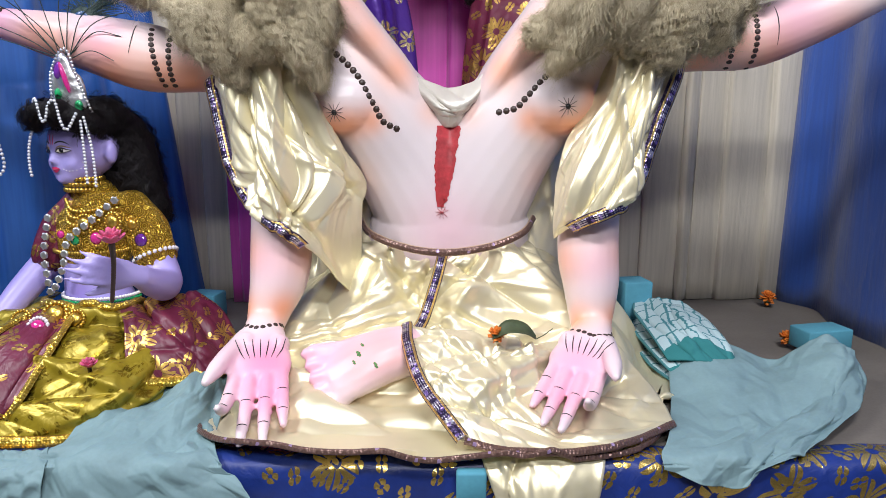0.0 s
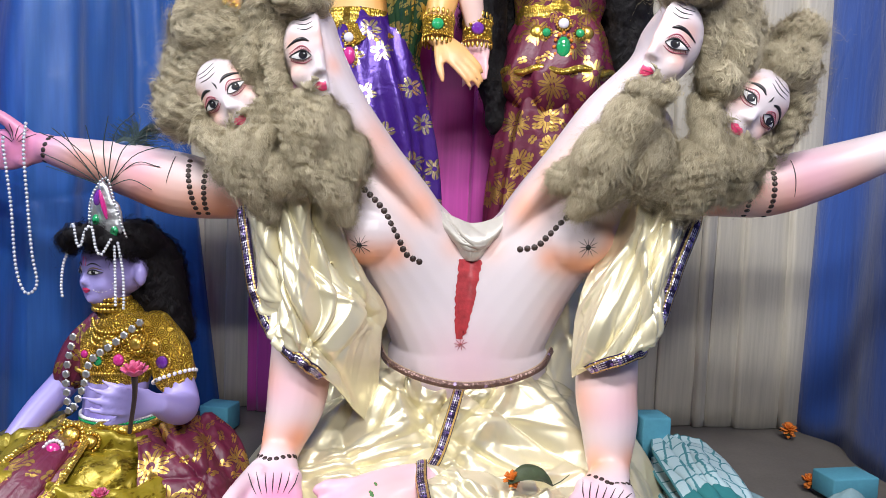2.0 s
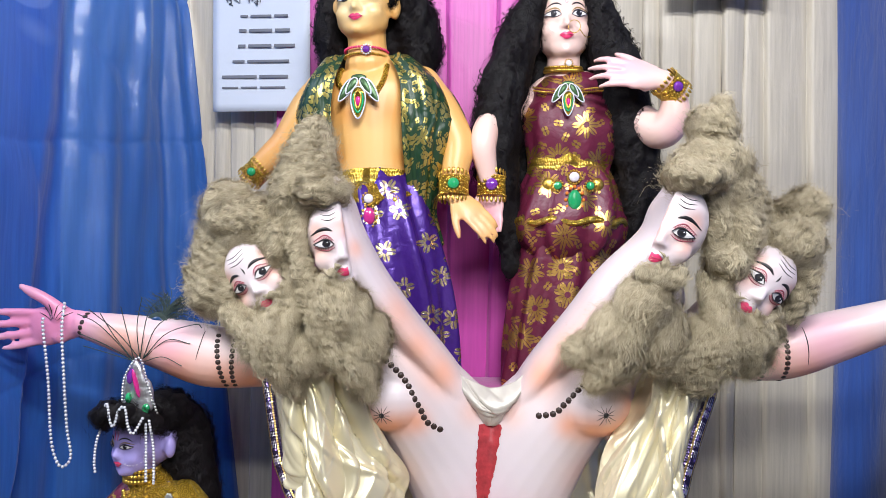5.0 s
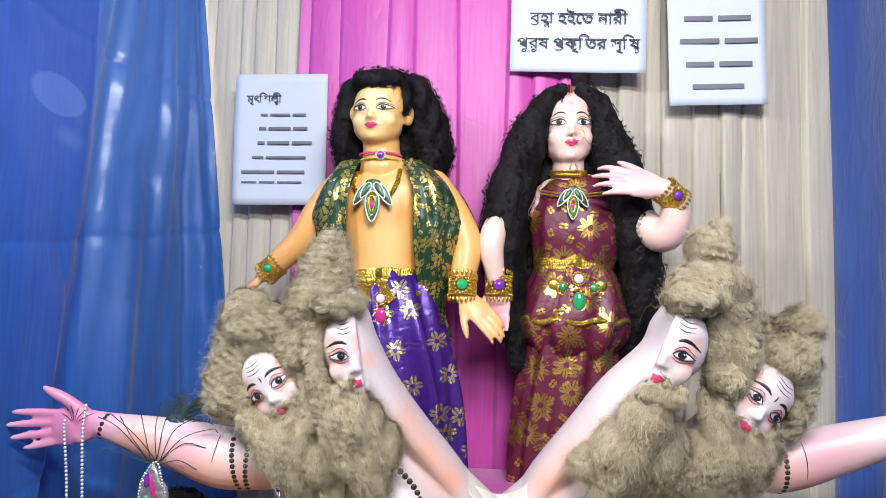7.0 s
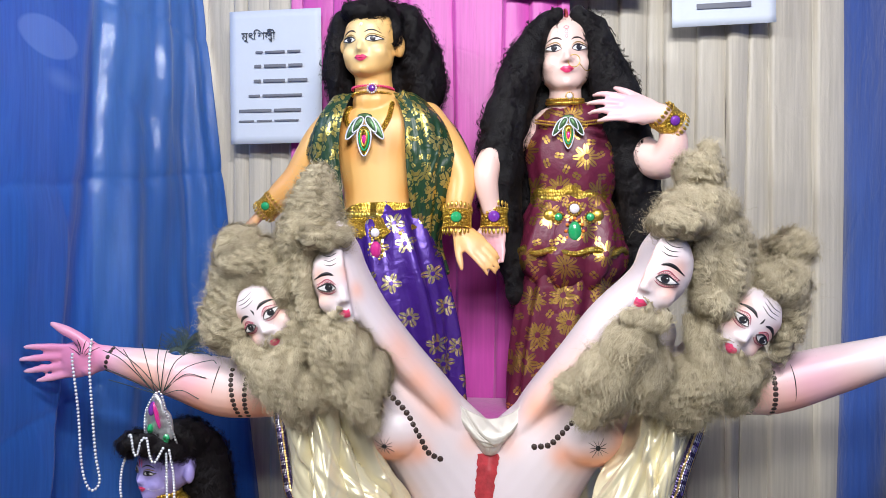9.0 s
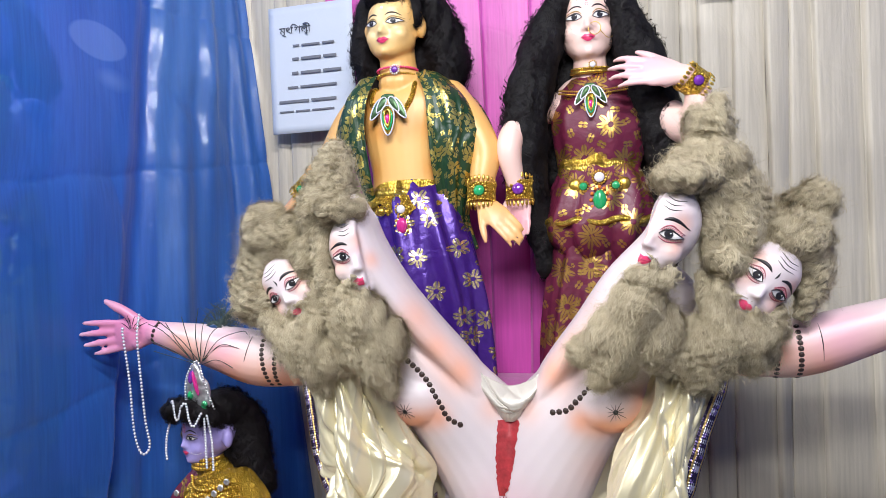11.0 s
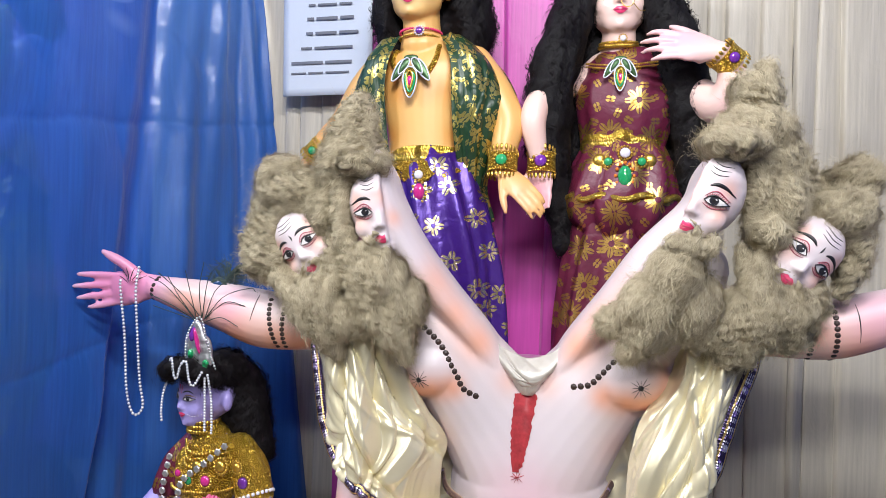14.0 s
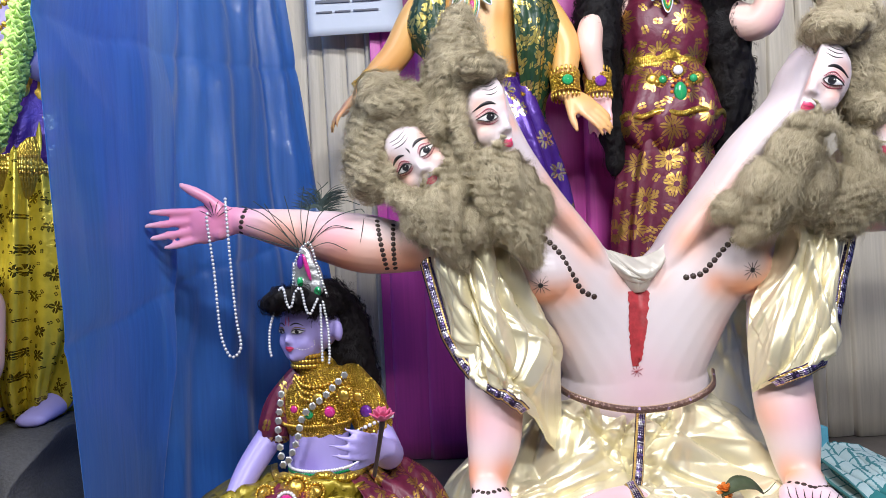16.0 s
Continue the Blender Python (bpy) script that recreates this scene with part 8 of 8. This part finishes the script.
def crown():
    th = thing("crown", "silver foil crown with red and green stones and a peacock feather", "crown")
    c = np.array((-0.533, 0.972, 1.028))
    plate = []
    for k, (dx, dz, h, w) in enumerate(((0.002, 0.010, 0.042, 0.014), (-0.013, 0.0, 0.028, 0.010), (0.015, -0.004, 0.028, 0.010), (0.0, -0.016, 0.018, 0.024))):
        plate.append(ball(c + (dx, -0.012 + abs(dx) * 0.2, dz), (w, 0.006, h), Matrix.Rotation(-0.18 + dx * 6, 3, "Y"), 14, 10))
    v, f = fuse(plate, 0.003, 2)
    v = v + normals(v, f) * (0.0005 * waves(v, 420, 3, 2))[:, None]
    part("crest", (v, f), "silver", th)
    part("red_stone", ball(c + (0.002, -0.020, 0.016), (0.0035, 0.004, 0.022), Matrix.Rotation(-0.25, 3, "Y"), 10, 8), "gem_pink", th, "long rose-red stone")
    part("green_stone", ball(c + (-0.010, -0.018, -0.006), (0.005, 0.004, 0.008), None, 10, 8), "gem_green", th, "green glass stone")
    part("green_stone", ball(c + (0.016, -0.016, -0.022), (0.006, 0.004, 0.008), None, 10, 8), "gem_green", th, "green glass stone")
    part("stone", ball(c + (-0.008, -0.016, 0.026), (0.006, 0.004, 0.012), Matrix.Rotation(0.2, 3, "Y"), 10, 8), "gem_violet", th, "dark oval stone")
    rim = [p for a in (along([(c[0] - 0.024, c[1] - 0.01, c[2] - 0.03), (c[0] - 0.017, c[1] - 0.018, c[2] + 0.022), (c[0] + 0.006, c[1] - 0.02, c[2] + 0.054), (c[0] + 0.018, c[1] - 0.016, c[2] + 0.014), (c[0] + 0.029, c[1] - 0.008, c[2] - 0.03)], 0.005),) for p in a]
    part("rim", beads(rim, 0.0024, 6, 4), "silver", th)
    # pearl strings that swing over the hair
    for i, ctrl in enumerate(([(-0.5766, 0.955, 0.985), (-0.5750, 0.948, 1.008), (-0.5659, 0.938, 1.014), (-0.5598, 0.935, 0.99), (-0.5538, 0.934, 0.986), (-0.5462, 0.933, 1.008), (-0.5378, 0.934, 1.012), (-0.5325, 0.934, 0.985), (-0.5264, 0.937, 0.974), (-0.5150, 0.942, 0.995)],
                              [(-0.508, 0.948, 0.99), (-0.503, 0.952, 0.95), (-0.503, 0.955, 0.91), (-0.505, 0.958, 0.895)], [(-0.512, 0.946, 0.985), (-0.513, 0.95, 0.945), (-0.514, 0.953, 0.90)],
                              [(-0.584, 0.962, 0.985), (-0.594, 0.96, 0.955), (-0.596, 0.958, 0.925), (-0.594, 0.957, 0.91)])):
        part("pearl_string", beads(along(ctrl, 0.0048), 0.0024, 7, 5), "pearl", th)
    # feather: a shaft, an eye and many barbs
    root, tip = np.array((-0.545, 0.985, 1.075)), np.array((-0.520, 1.03, 1.15))
    part("shaft", tube([(*root, 0.0012), (*((root + tip) / 2 + (-0.003, 0, 0)), 0.001), (*tip, 0.0007)], 6, 10), "feather", th)
    rg = np.random.default_rng(9)
    fine, e = [], unit(tip - root)
    for k in range(260):
        a, side = rg.uniform(0.1, 1.05), rg.choice((-1, 1))
        b = root + (tip - root) * a
        ln = rg.uniform(0.025, 0.06) * (1.1 - 0.4 * abs(a - 0.6))
        d = unit(e * rg.uniform(0.5, 1.1) + np.array((side * rg.uniform(0.4, 0.9), rg.normal(0, 0.15), rg.normal(0, 0.1))))
        m = b + d * ln * 0.5 + e * 0.004
        fine.append(tube([(*b, 0.0005), (*m, 0.0005), (*(b + d * ln + np.array((side * 0.004, 0, -0.006))), 0.0003)], 4, 7))
    part("vane", fine, "feather", th, "dark green-black feather barbs")
    for ctrl in ([(-0.553, 0.96, 1.075), (-0.575, 0.95, 1.105), (-0.605, 0.945, 1.135), (-0.635, 0.945, 1.148)], [(-0.553, 0.96, 1.075), (-0.58, 0.95, 1.115), (-0.60, 0.945, 1.15)], [(-0.553, 0.96, 1.075), (-0.59, 0.95, 1.10), (-0.63, 0.945, 1.118)],
                 [(-0.553, 0.96, 1.075), (-0.56, 0.95, 1.12), (-0.568, 0.945, 1.16)], [(-0.54, 0.96, 1.08), (-0.50, 0.955, 1.11), (-0.465, 0.955, 1.105)], [(-0.54, 0.96, 1.08), (-0.50, 0.95, 1.12), (-0.455, 0.95, 1.135), (-0.445, 0.95, 1.13)],
                 [(-0.54, 0.96, 1.075), (-0.505, 0.95, 1.085), (-0.475, 0.95, 1.072)], [(-0.54, 0.96, 1.08), (-0.515, 0.95, 1.13), (-0.48, 0.95, 1.15), (-0.452, 0.95, 1.142)], [(-0.545, 0.96, 1.08), (-0.545, 0.95, 1.13), (-0.538, 0.95, 1.175)],
                 [(-0.545, 0.96, 1.08), (-0.575, 0.95, 1.12), (-0.617, 0.945, 1.155)], [(-0.545, 0.96, 1.08), (-0.528, 0.95, 1.15), (-0.50, 0.95, 1.18)], [(-0.55, 0.96, 1.075), (-0.60, 0.95, 1.092), (-0.625, 0.945, 1.10)]):
        part("barb", tube([(p[0] + 0.004, p[1] + 0.022, p[2] - 0.004, 0.0007) for p in ctrl], 5, 14), "feather", th)
    eye = root + (tip - root) * 0.62 + (0, -0.008, 0)
    part("feather_eye", ball(eye, (0.013, 0.002, 0.018), Matrix.Rotation(0.4, 3, "Y"), 12, 8), "feather_eye", th, "blue eye of a peacock feather")
    th.location.x = 0.013
    part("eye_ring", ball(eye + (0, 0.0025, 0), (0.019, 0.002, 0.025), Matrix.Rotation(0.4, 3, "Y"), 12, 8), "feather", th)


crown()


def coin_necklace():
    th = thing("necklace", "long necklace of silver flower discs over the gold bodice", "necklace")
    pts = along([(-0.470, 0.962, 0.874), (-0.50, 0.944, 0.845), (-0.532, 0.942, 0.819), (-0.545, 0.945, 0.778), (-0.566, 0.948, 0.742), (-0.573, 0.953, 0.77), (-0.575, 0.955, 0.80), (-0.570, 0.965, 0.848)], 0.0135)
    for i, p in enumerate(pts):
        v, f = ball((0, 0, 0), (0.0058, 0.0020, 0.0058), None, 24, 7)
        a = np.arctan2(v[:, 2], v[:, 0])
        r = np.hypot(v[:, 2], v[:, 0])
        v[:, [0, 2]] *= (1 + 0.14 * np.cos(a * 6 + i))[:, None]
        v[:, 1] -= 0.0012 * np.cos(r * 1400)
        part("disc", (v + p, f), "silver", th)


coin_necklace()


def lotus(c, r, group, seed):
    th = thing("lotus_flower", "small pink paper lotus bud with layered petals", "flower", group)
    rg = np.random.default_rng(seed)
    c = np.array(c, float)
    for ring, (k, tilt) in enumerate(((5, 0.25), (7, 0.6), (8, 0.95))):
        for i in range(k):
            a = 2 * math.pi * i / k + ring * 0.4
            turn = Matrix.Rotation(a, 3, "Z") @ Matrix.Rotation(tilt, 3, "Y")
            off = np.array(turn @ Vector((0.0, 0, r * 0.62)))
            part("petal", ball(c + off * (1 + rg.normal(0, 0.05)), (r * 0.10, r * 0.30, r * 0.55), turn, 8, 7), "lotus", th)
    part("stem", tube([(*c, r * 0.22), (*(c + (-0.006, 0.012, -r * 1.6)), r * 0.17), (*(c + (-0.016, 0.02, -r * 4.2)), r * 0.15)], 8, 10), "bead", th, "dark wrapped stem")


lotus((-0.395, 0.792, 0.842), 0.018, "lotus flowers of the seated statue", 3)
lotus((-0.450, 0.815, 0.678), 0.012, "lotus flowers of the seated statue", 5)


def marigold(c, r, seed, label="small orange marigold head fallen on the stage"):
    th = thing("marigold", label, "flower", "marigolds")
    rg = np.random.default_rng(seed)
    c = np.array(c, float)
    pet = []
    for i in range(46):
        d = unit(rg.normal(size=3) + (0, -0.3, 0.6))
        turn = Vector(d).to_track_quat("Z", "Y").to_matrix()
        pet.append(ball(c + d * r * 0.6, (r * 0.28, r * 0.09, r * 0.42), turn, 6, 5))
    part("petals", pet, "marigold", th)
    part("calyx", ball(c - (0, 0, r * 0.35), (r * 0.5, r * 0.5, r * 0.45), None, 8, 6), "leaf", th)


marigold((0.688, 1.385, 0.616), 0.017, 1)
marigold((0.60, 1.13, 0.612), 0.014, 2)
marigold((0.072, 0.862, 0.706), 0.013, 3, "orange marigold head lying on the satin lap")


def leaf(ctrl, width, label):
    th = thing("leaf", label, "leaf")
    p = spline(ctrl, 18)
    w = width * np.sin(np.linspace(0.15, math.pi - 0.05, 18)) ** 0.8
    side = unit(np.cross(np.gradient(p, axis=0), (0, -0.4, 1)))
    g = np.stack([p + side * (w * q)[:, None] + np.array((0, 0, 0.004)) * q * q for q in np.linspace(-1, 1, 7)], 1)
    part("blade", slab(g, 0.0008), "leaf", th)
    part("stalk", tube([(*p[-1], 0.0008), (*(p[-1] + (0.012, 0.006, 0.004)), 0.0007), (*(p[-1] + (0.024, 0.014, 0.010)), 0.0006)], 5, 8), "leaf", th)


leaf([(0.066, 0.856, 0.702), (0.085, 0.854, 0.716), (0.108, 0.858, 0.713), (0.124, 0.862, 0.700)], 0.014, "dry green leaf lying on the satin lap")


def foam(c, size, yaw, label="small sky-blue foam block on the stage"):
    th = thing("foam_block", label, "block", "foam blocks")
    s = Sculpt()
    add_box(s, [-x / 2 for x in size], [x / 2 for x in size], "foam", 0.003)
    s.build("block", th)
    th.matrix_world = pose(*c, 0, 0, yaw)


foam((0.645, 1.105, 0.622), (0.085, 0.05, 0.036), 12)
foam((0.70, 0.935, 0.620), (0.03, 0.05, 0.034), 30)
foam((-0.47, 1.30, 0.625), (0.06, 0.05, 0.05), -10)
foam((0.032, 0.702, 0.582), (0.034, 0.016, 0.034), 0, "small sky-blue foam block wedged at the stage edge")
foam((-0.395, 0.99, 0.622), (0.07, 0.05, 0.04), -15)
foam((0.33, 1.14, 0.66), (0.05, 0.05, 0.11), 10)


def facets(u, v, cells, seed):
    """Heights at the corners of a warped triangle lattice, flat between them, as paper creases."""
    rg = np.random.default_rng(seed)
    wu, wv = (u + 0.05 * np.sin(v * 7 + seed) + 0.02 * np.sin(v * 19)), (v + 0.05 * np.sin(u * 6 + 2 * seed) + 0.02 * np.sin(u * 23))
    a = rg.uniform(0, 6.28)
    x, y = (wu * math.cos(a) - wv * math.sin(a)) * cells + 40, (wu * math.sin(a) + wv * math.cos(a)) * cells + 40
    x = x - y * 0.5
    table = rg.normal(size=(120, 120))
    i, j = np.floor(x).astype(int), np.floor(y).astype(int)
    f, g = x - i, y - j
    i, j = i % 119, j % 119
    p, q, r, s = table[i, j], table[i + 1, j], table[i, j + 1], table[i + 1, j + 1]
    return np.where(f + g < 1, p + (q - p) * f + (r - p) * g, s + (r - s) * (1 - f) + (q - s) * (1 - g))


def crumpled(path_rows, name, label, seed, amp=0.006, nu=170, nv=160):
    """A crumpled thin sheet laid over the stage and its edge."""
    rows = np.array([spline(c, nu) for c in path_rows])
    g = np.stack([spline(rows[:, i], nv) for i in range(nu)], 1)
    v, u = np.meshgrid(np.linspace(0, 1, nv), np.linspace(0, 1, nu), indexing="ij")
    d = facets(u, v, 5, seed) + 0.45 * facets(u, v, 11, seed + 1) + 0.12 * facets(u, v, 26, seed + 2)
    nr = normals(g.reshape(-1, 3), quads(nv, nu)).reshape(nv, nu, 3)
    g = g + nr * (amp * d * np.clip((g[..., 1] - 0.69) / 0.10, 0.45, 1))[..., None]
    g[..., 1] += 0.004 * facets(u, v, 9, seed + 3) * v
    top = 0.6065 + 0.0035 * np.abs(facets(u, v, 9, seed + 5))
    g[..., 2] = np.where(g[..., 1] > 0.722, np.maximum(g[..., 2], top), g[..., 2])
    g[..., 1] = np.where(g[..., 2] < 0.600, np.minimum(g[..., 1], 0.707), g[..., 1])
    th = thing(name, label, "tissue paper")
    part("sheet", slab(g, 0.0006), "tissue", th, uv=grid_uv(g))


crumpled([[(0.36, 1.03, 0.625), (0.42, 1.01, 0.64), (0.50, 0.975, 0.632), (0.56, 0.95, 0.668), (0.60, 0.94, 0.655)],
          [(0.335, 0.95, 0.618), (0.41, 0.92, 0.625), (0.49, 0.90, 0.625), (0.555, 0.90, 0.664), (0.588, 0.895, 0.64)],
          [(0.312, 0.87, 0.609), (0.38, 0.83, 0.618), (0.45, 0.82, 0.620), (0.53, 0.85, 0.640), (0.572, 0.87, 0.612)],
          [(0.276, 0.77, 0.608), (0.345, 0.76, 0.614), (0.40, 0.77, 0.618), (0.46, 0.775, 0.620), (0.50, 0.79, 0.611)],
          [(0.254, 0.722, 0.608), (0.315, 0.716, 0.609), (0.36, 0.718, 0.610), (0.405, 0.735, 0.612), (0.425, 0.725, 0.610)],
          [(0.252, 0.703, 0.598), (0.30, 0.700, 0.582), (0.338, 0.699, 0.576), (0.362, 0.703, 0.600), (0.418, 0.717, 0.607)]], "tissue_sheet", "crumpled teal tissue paper spread over the stage edge", 5)
crumpled([[(-0.39, 0.93, 0.645), (-0.365, 0.92, 0.65), (-0.335, 0.93, 0.645), (-0.31, 0.94, 0.63)], [(-0.42, 0.85, 0.625), (-0.38, 0.83, 0.63), (-0.33, 0.82, 0.63), (-0.29, 0.83, 0.612)],
          [(-0.45, 0.76, 0.61), (-0.39, 0.75, 0.625), (-0.33, 0.745, 0.615), (-0.27, 0.74, 0.606)], [(-0.47, 0.715, 0.602), (-0.40, 0.70, 0.605), (-0.32, 0.70, 0.60), (-0.24, 0.70, 0.595)],
          [(-0.46, 0.69, 0.54), (-0.39, 0.685, 0.53), (-0.30, 0.685, 0.54), (-0.20, 0.69, 0.555)]], "tissue_sheet", "crumpled teal tissue paper beside the seated statue", 8)
crumpled([[(-0.545, 0.735, 0.605), (-0.50, 0.73, 0.606), (-0.46, 0.73, 0.606)], [(-0.55, 0.70, 0.59), (-0.50, 0.695, 0.59), (-0.45, 0.695, 0.59)], [(-0.54, 0.69, 0.53), (-0.50, 0.685, 0.52), (-0.46, 0.69, 0.52)]], "tissue_sheet", "crumpled teal tissue paper hanging over the stage edge", 11, 0.004, 60, 60)


def towel():
    th = thing("towel", "folded white and teal checked cotton towel, slightly rumpled", "towel")
    m, nt, b, node, link = graph("checked_cotton")
    uv = node("ShaderNodeUVMap")
    uv.uv_map = "UVMap"
    xyz = node("ShaderNodeSeparateXYZ")
    link(uv.outputs[0], xyz.inputs[0])
    lines = []
    for k, (count, width) in enumerate(((52.0, 0.17), (38.0, 0.10))):
        fr = math_node(nt, "FRACT", math_node(nt, "MULTIPLY", xyz.outputs[k], count))
        lines.append(math_node(nt, "LESS_THAN", fr, width))
    both = math_node(nt, "MAXIMUM", lines[0], lines[1])
    border = math_node(nt, "GREATER_THAN", xyz.outputs[1], 0.155)
    n1 = node("ShaderNodeTexNoise", Scale=900.0)
    tc = node("ShaderNodeTexCoord")
    link(tc.outputs["Object"], n1.inputs["Vector"])
    base = mix_node(nt, n1.outputs[0], (0.31, 0.44, 0.47), (0.42, 0.54, 0.57))
    col = mix_node(nt, both, base, (0.05, 0.19, 0.22))
    link(mix_node(nt, border, col, (0.02, 0.16, 0.17)), b.inputs["Base Color"])
    b.inputs["Roughness"].default_value = 0.9
    bp = node("ShaderNodeBump", Strength=0.4, Distance=0.001)
    link(n1.outputs[0], bp.inputs["Height"]), link(bp.outputs[0], b.inputs["Normal"])
    MAT["towel"] = m
    layers = ([[(0.315, 1.09, 0.625), (0.36, 1.10, 0.628), (0.405, 1.09, 0.622)], [(0.310, 1.03, 0.622), (0.37, 1.03, 0.625), (0.43, 1.02, 0.615)], [(0.325, 0.96, 0.612), (0.385, 0.945, 0.612), (0.45, 0.95, 0.608)], [(0.345, 0.915, 0.609), (0.40, 0.90, 0.609), (0.45, 0.91, 0.608)]],
              [[(0.320, 1.10, 0.650), (0.365, 1.11, 0.655), (0.410, 1.10, 0.648)], [(0.312, 1.05, 0.645), (0.37, 1.045, 0.648), (0.428, 1.035, 0.638)], [(0.322, 0.985, 0.632), (0.38, 0.97, 0.635), (0.44, 0.965, 0.622)], [(0.342, 0.935, 0.614), (0.395, 0.92, 0.614), (0.445, 0.93, 0.610)]],
              [[(0.325, 1.115, 0.676), (0.37, 1.125, 0.684), (0.412, 1.11, 0.676)], [(0.313, 1.06, 0.674), (0.37, 1.055, 0.680), (0.424, 1.045, 0.668)], [(0.320, 1.0, 0.660), (0.378, 0.985, 0.664), (0.432, 0.98, 0.650)], [(0.335, 0.958, 0.634), (0.388, 0.944, 0.636), (0.438, 0.95, 0.624)]])
    for k, rows in enumerate(layers):
        g = loft(rows, 70, 70, 61 + k, 0.009, 9, slant=0.6, wide=1.3, cross=0.5, fine=0.05)
        g[..., 2] = np.maximum(g[..., 2], 0.607 + 0.004 * k)
        part("fold", slab(g, 0.004), "towel", th, uv=grid_uv(g))


towel()


def flower_garland():
    th = thing("garland", "thick lime-green paper flower garland round a statue's neck", "garland")
    x0, y0 = -1.0, 1.03
    pts = along([(-1.03, 0.95, 1.60), (-1.065, 0.94, 1.50), (-1.09, 0.93, 1.40), (-1.098, 0.915, 1.30), (-1.065, 0.90, 1.228), (-1.01, 0.90, 1.215), (-0.965, 0.91, 1.27), (-0.945, 0.93, 1.36), (-0.93, 0.945, 1.46), (-0.912, 0.96, 1.60)], 0.008)
    rg = np.random.default_rng(12)
    out = []
    for i, p in enumerate(pts):
        tan = unit(pts[min(i + 1, len(pts) - 1)] - pts[max(i - 1, 0)])
        turn = Vector(tan).to_track_quat("Z", "Y").to_matrix()
        v, f = ball((0, 0, 0), (0.021, 0.021, 0.0065), None, 30, 6)
        a = np.arctan2(v[:, 1], v[:, 0])
        v[:, :2] *= (1 + 0.16 * np.sin(a * 11 + rg.uniform(0, 6)) * np.sin(a * 3 + i) + 0.10 * np.sin(a * 5 + i * 2))[:, None] * rg.uniform(0.9, 1.1)
        v[:, 2] += 0.0045 * np.sin(a * 9 + rg.uniform(0, 6)) * np.hypot(v[:, 0], v[:, 1]) / 0.021
        out.append((v @ np.array(turn).T + p, f))
        if i % 6 == 5:
            part("flower_section", out, "garland", th)
            out = []
    if out:
        part("flower_section", out, "garland", th)
    part("tie", tube([(-1.112, 0.92, 1.395, 0.004), (-1.09, 0.907, 1.40, 0.004), (-1.068, 0.92, 1.395, 0.004)], 6, 8), "bead", th, "brown thread tie")


flower_garland()


def rock():
    th = thing("painted_rock", "dark grey painted cloth rock under the blue statue", "rock")
    v, f = fuse([ball((-0.98, 1.0, 0.70), (0.20, 0.18, 0.125)), ball((-1.12, 0.96, 0.66), (0.14, 0.12, 0.09)), ball((-1.02, 0.90, 0.64), (0.13, 0.10, 0.09)), ball((-1.15, 1.1, 0.68), (0.15, 0.12, 0.10))], 0.012, 3)
    n = normals(v, f)
    v = v + n * (0.018 * waves(v, 13, 4, 3))[:, None]
    v[:, 2] = np.clip(v[:, 2], 0.597, 0.822)
    v[:, 0] = np.minimum(v[:, 0], -0.915 + 0.012 * np.sin(v[:, 2] * 40))
    part("rock_form", (v, f), "rock", th)


rock()


def plinth():
    th = thing("plinth", "cloth-covered box on which the two standing statues stand", "plinth")
    s = Sculpt()
    add_box(s, (-0.26, 1.16, 0.594), (0.25, 1.40, 0.985), "curtain_magenta", 0.006)
    s.build("box", th)


plinth()
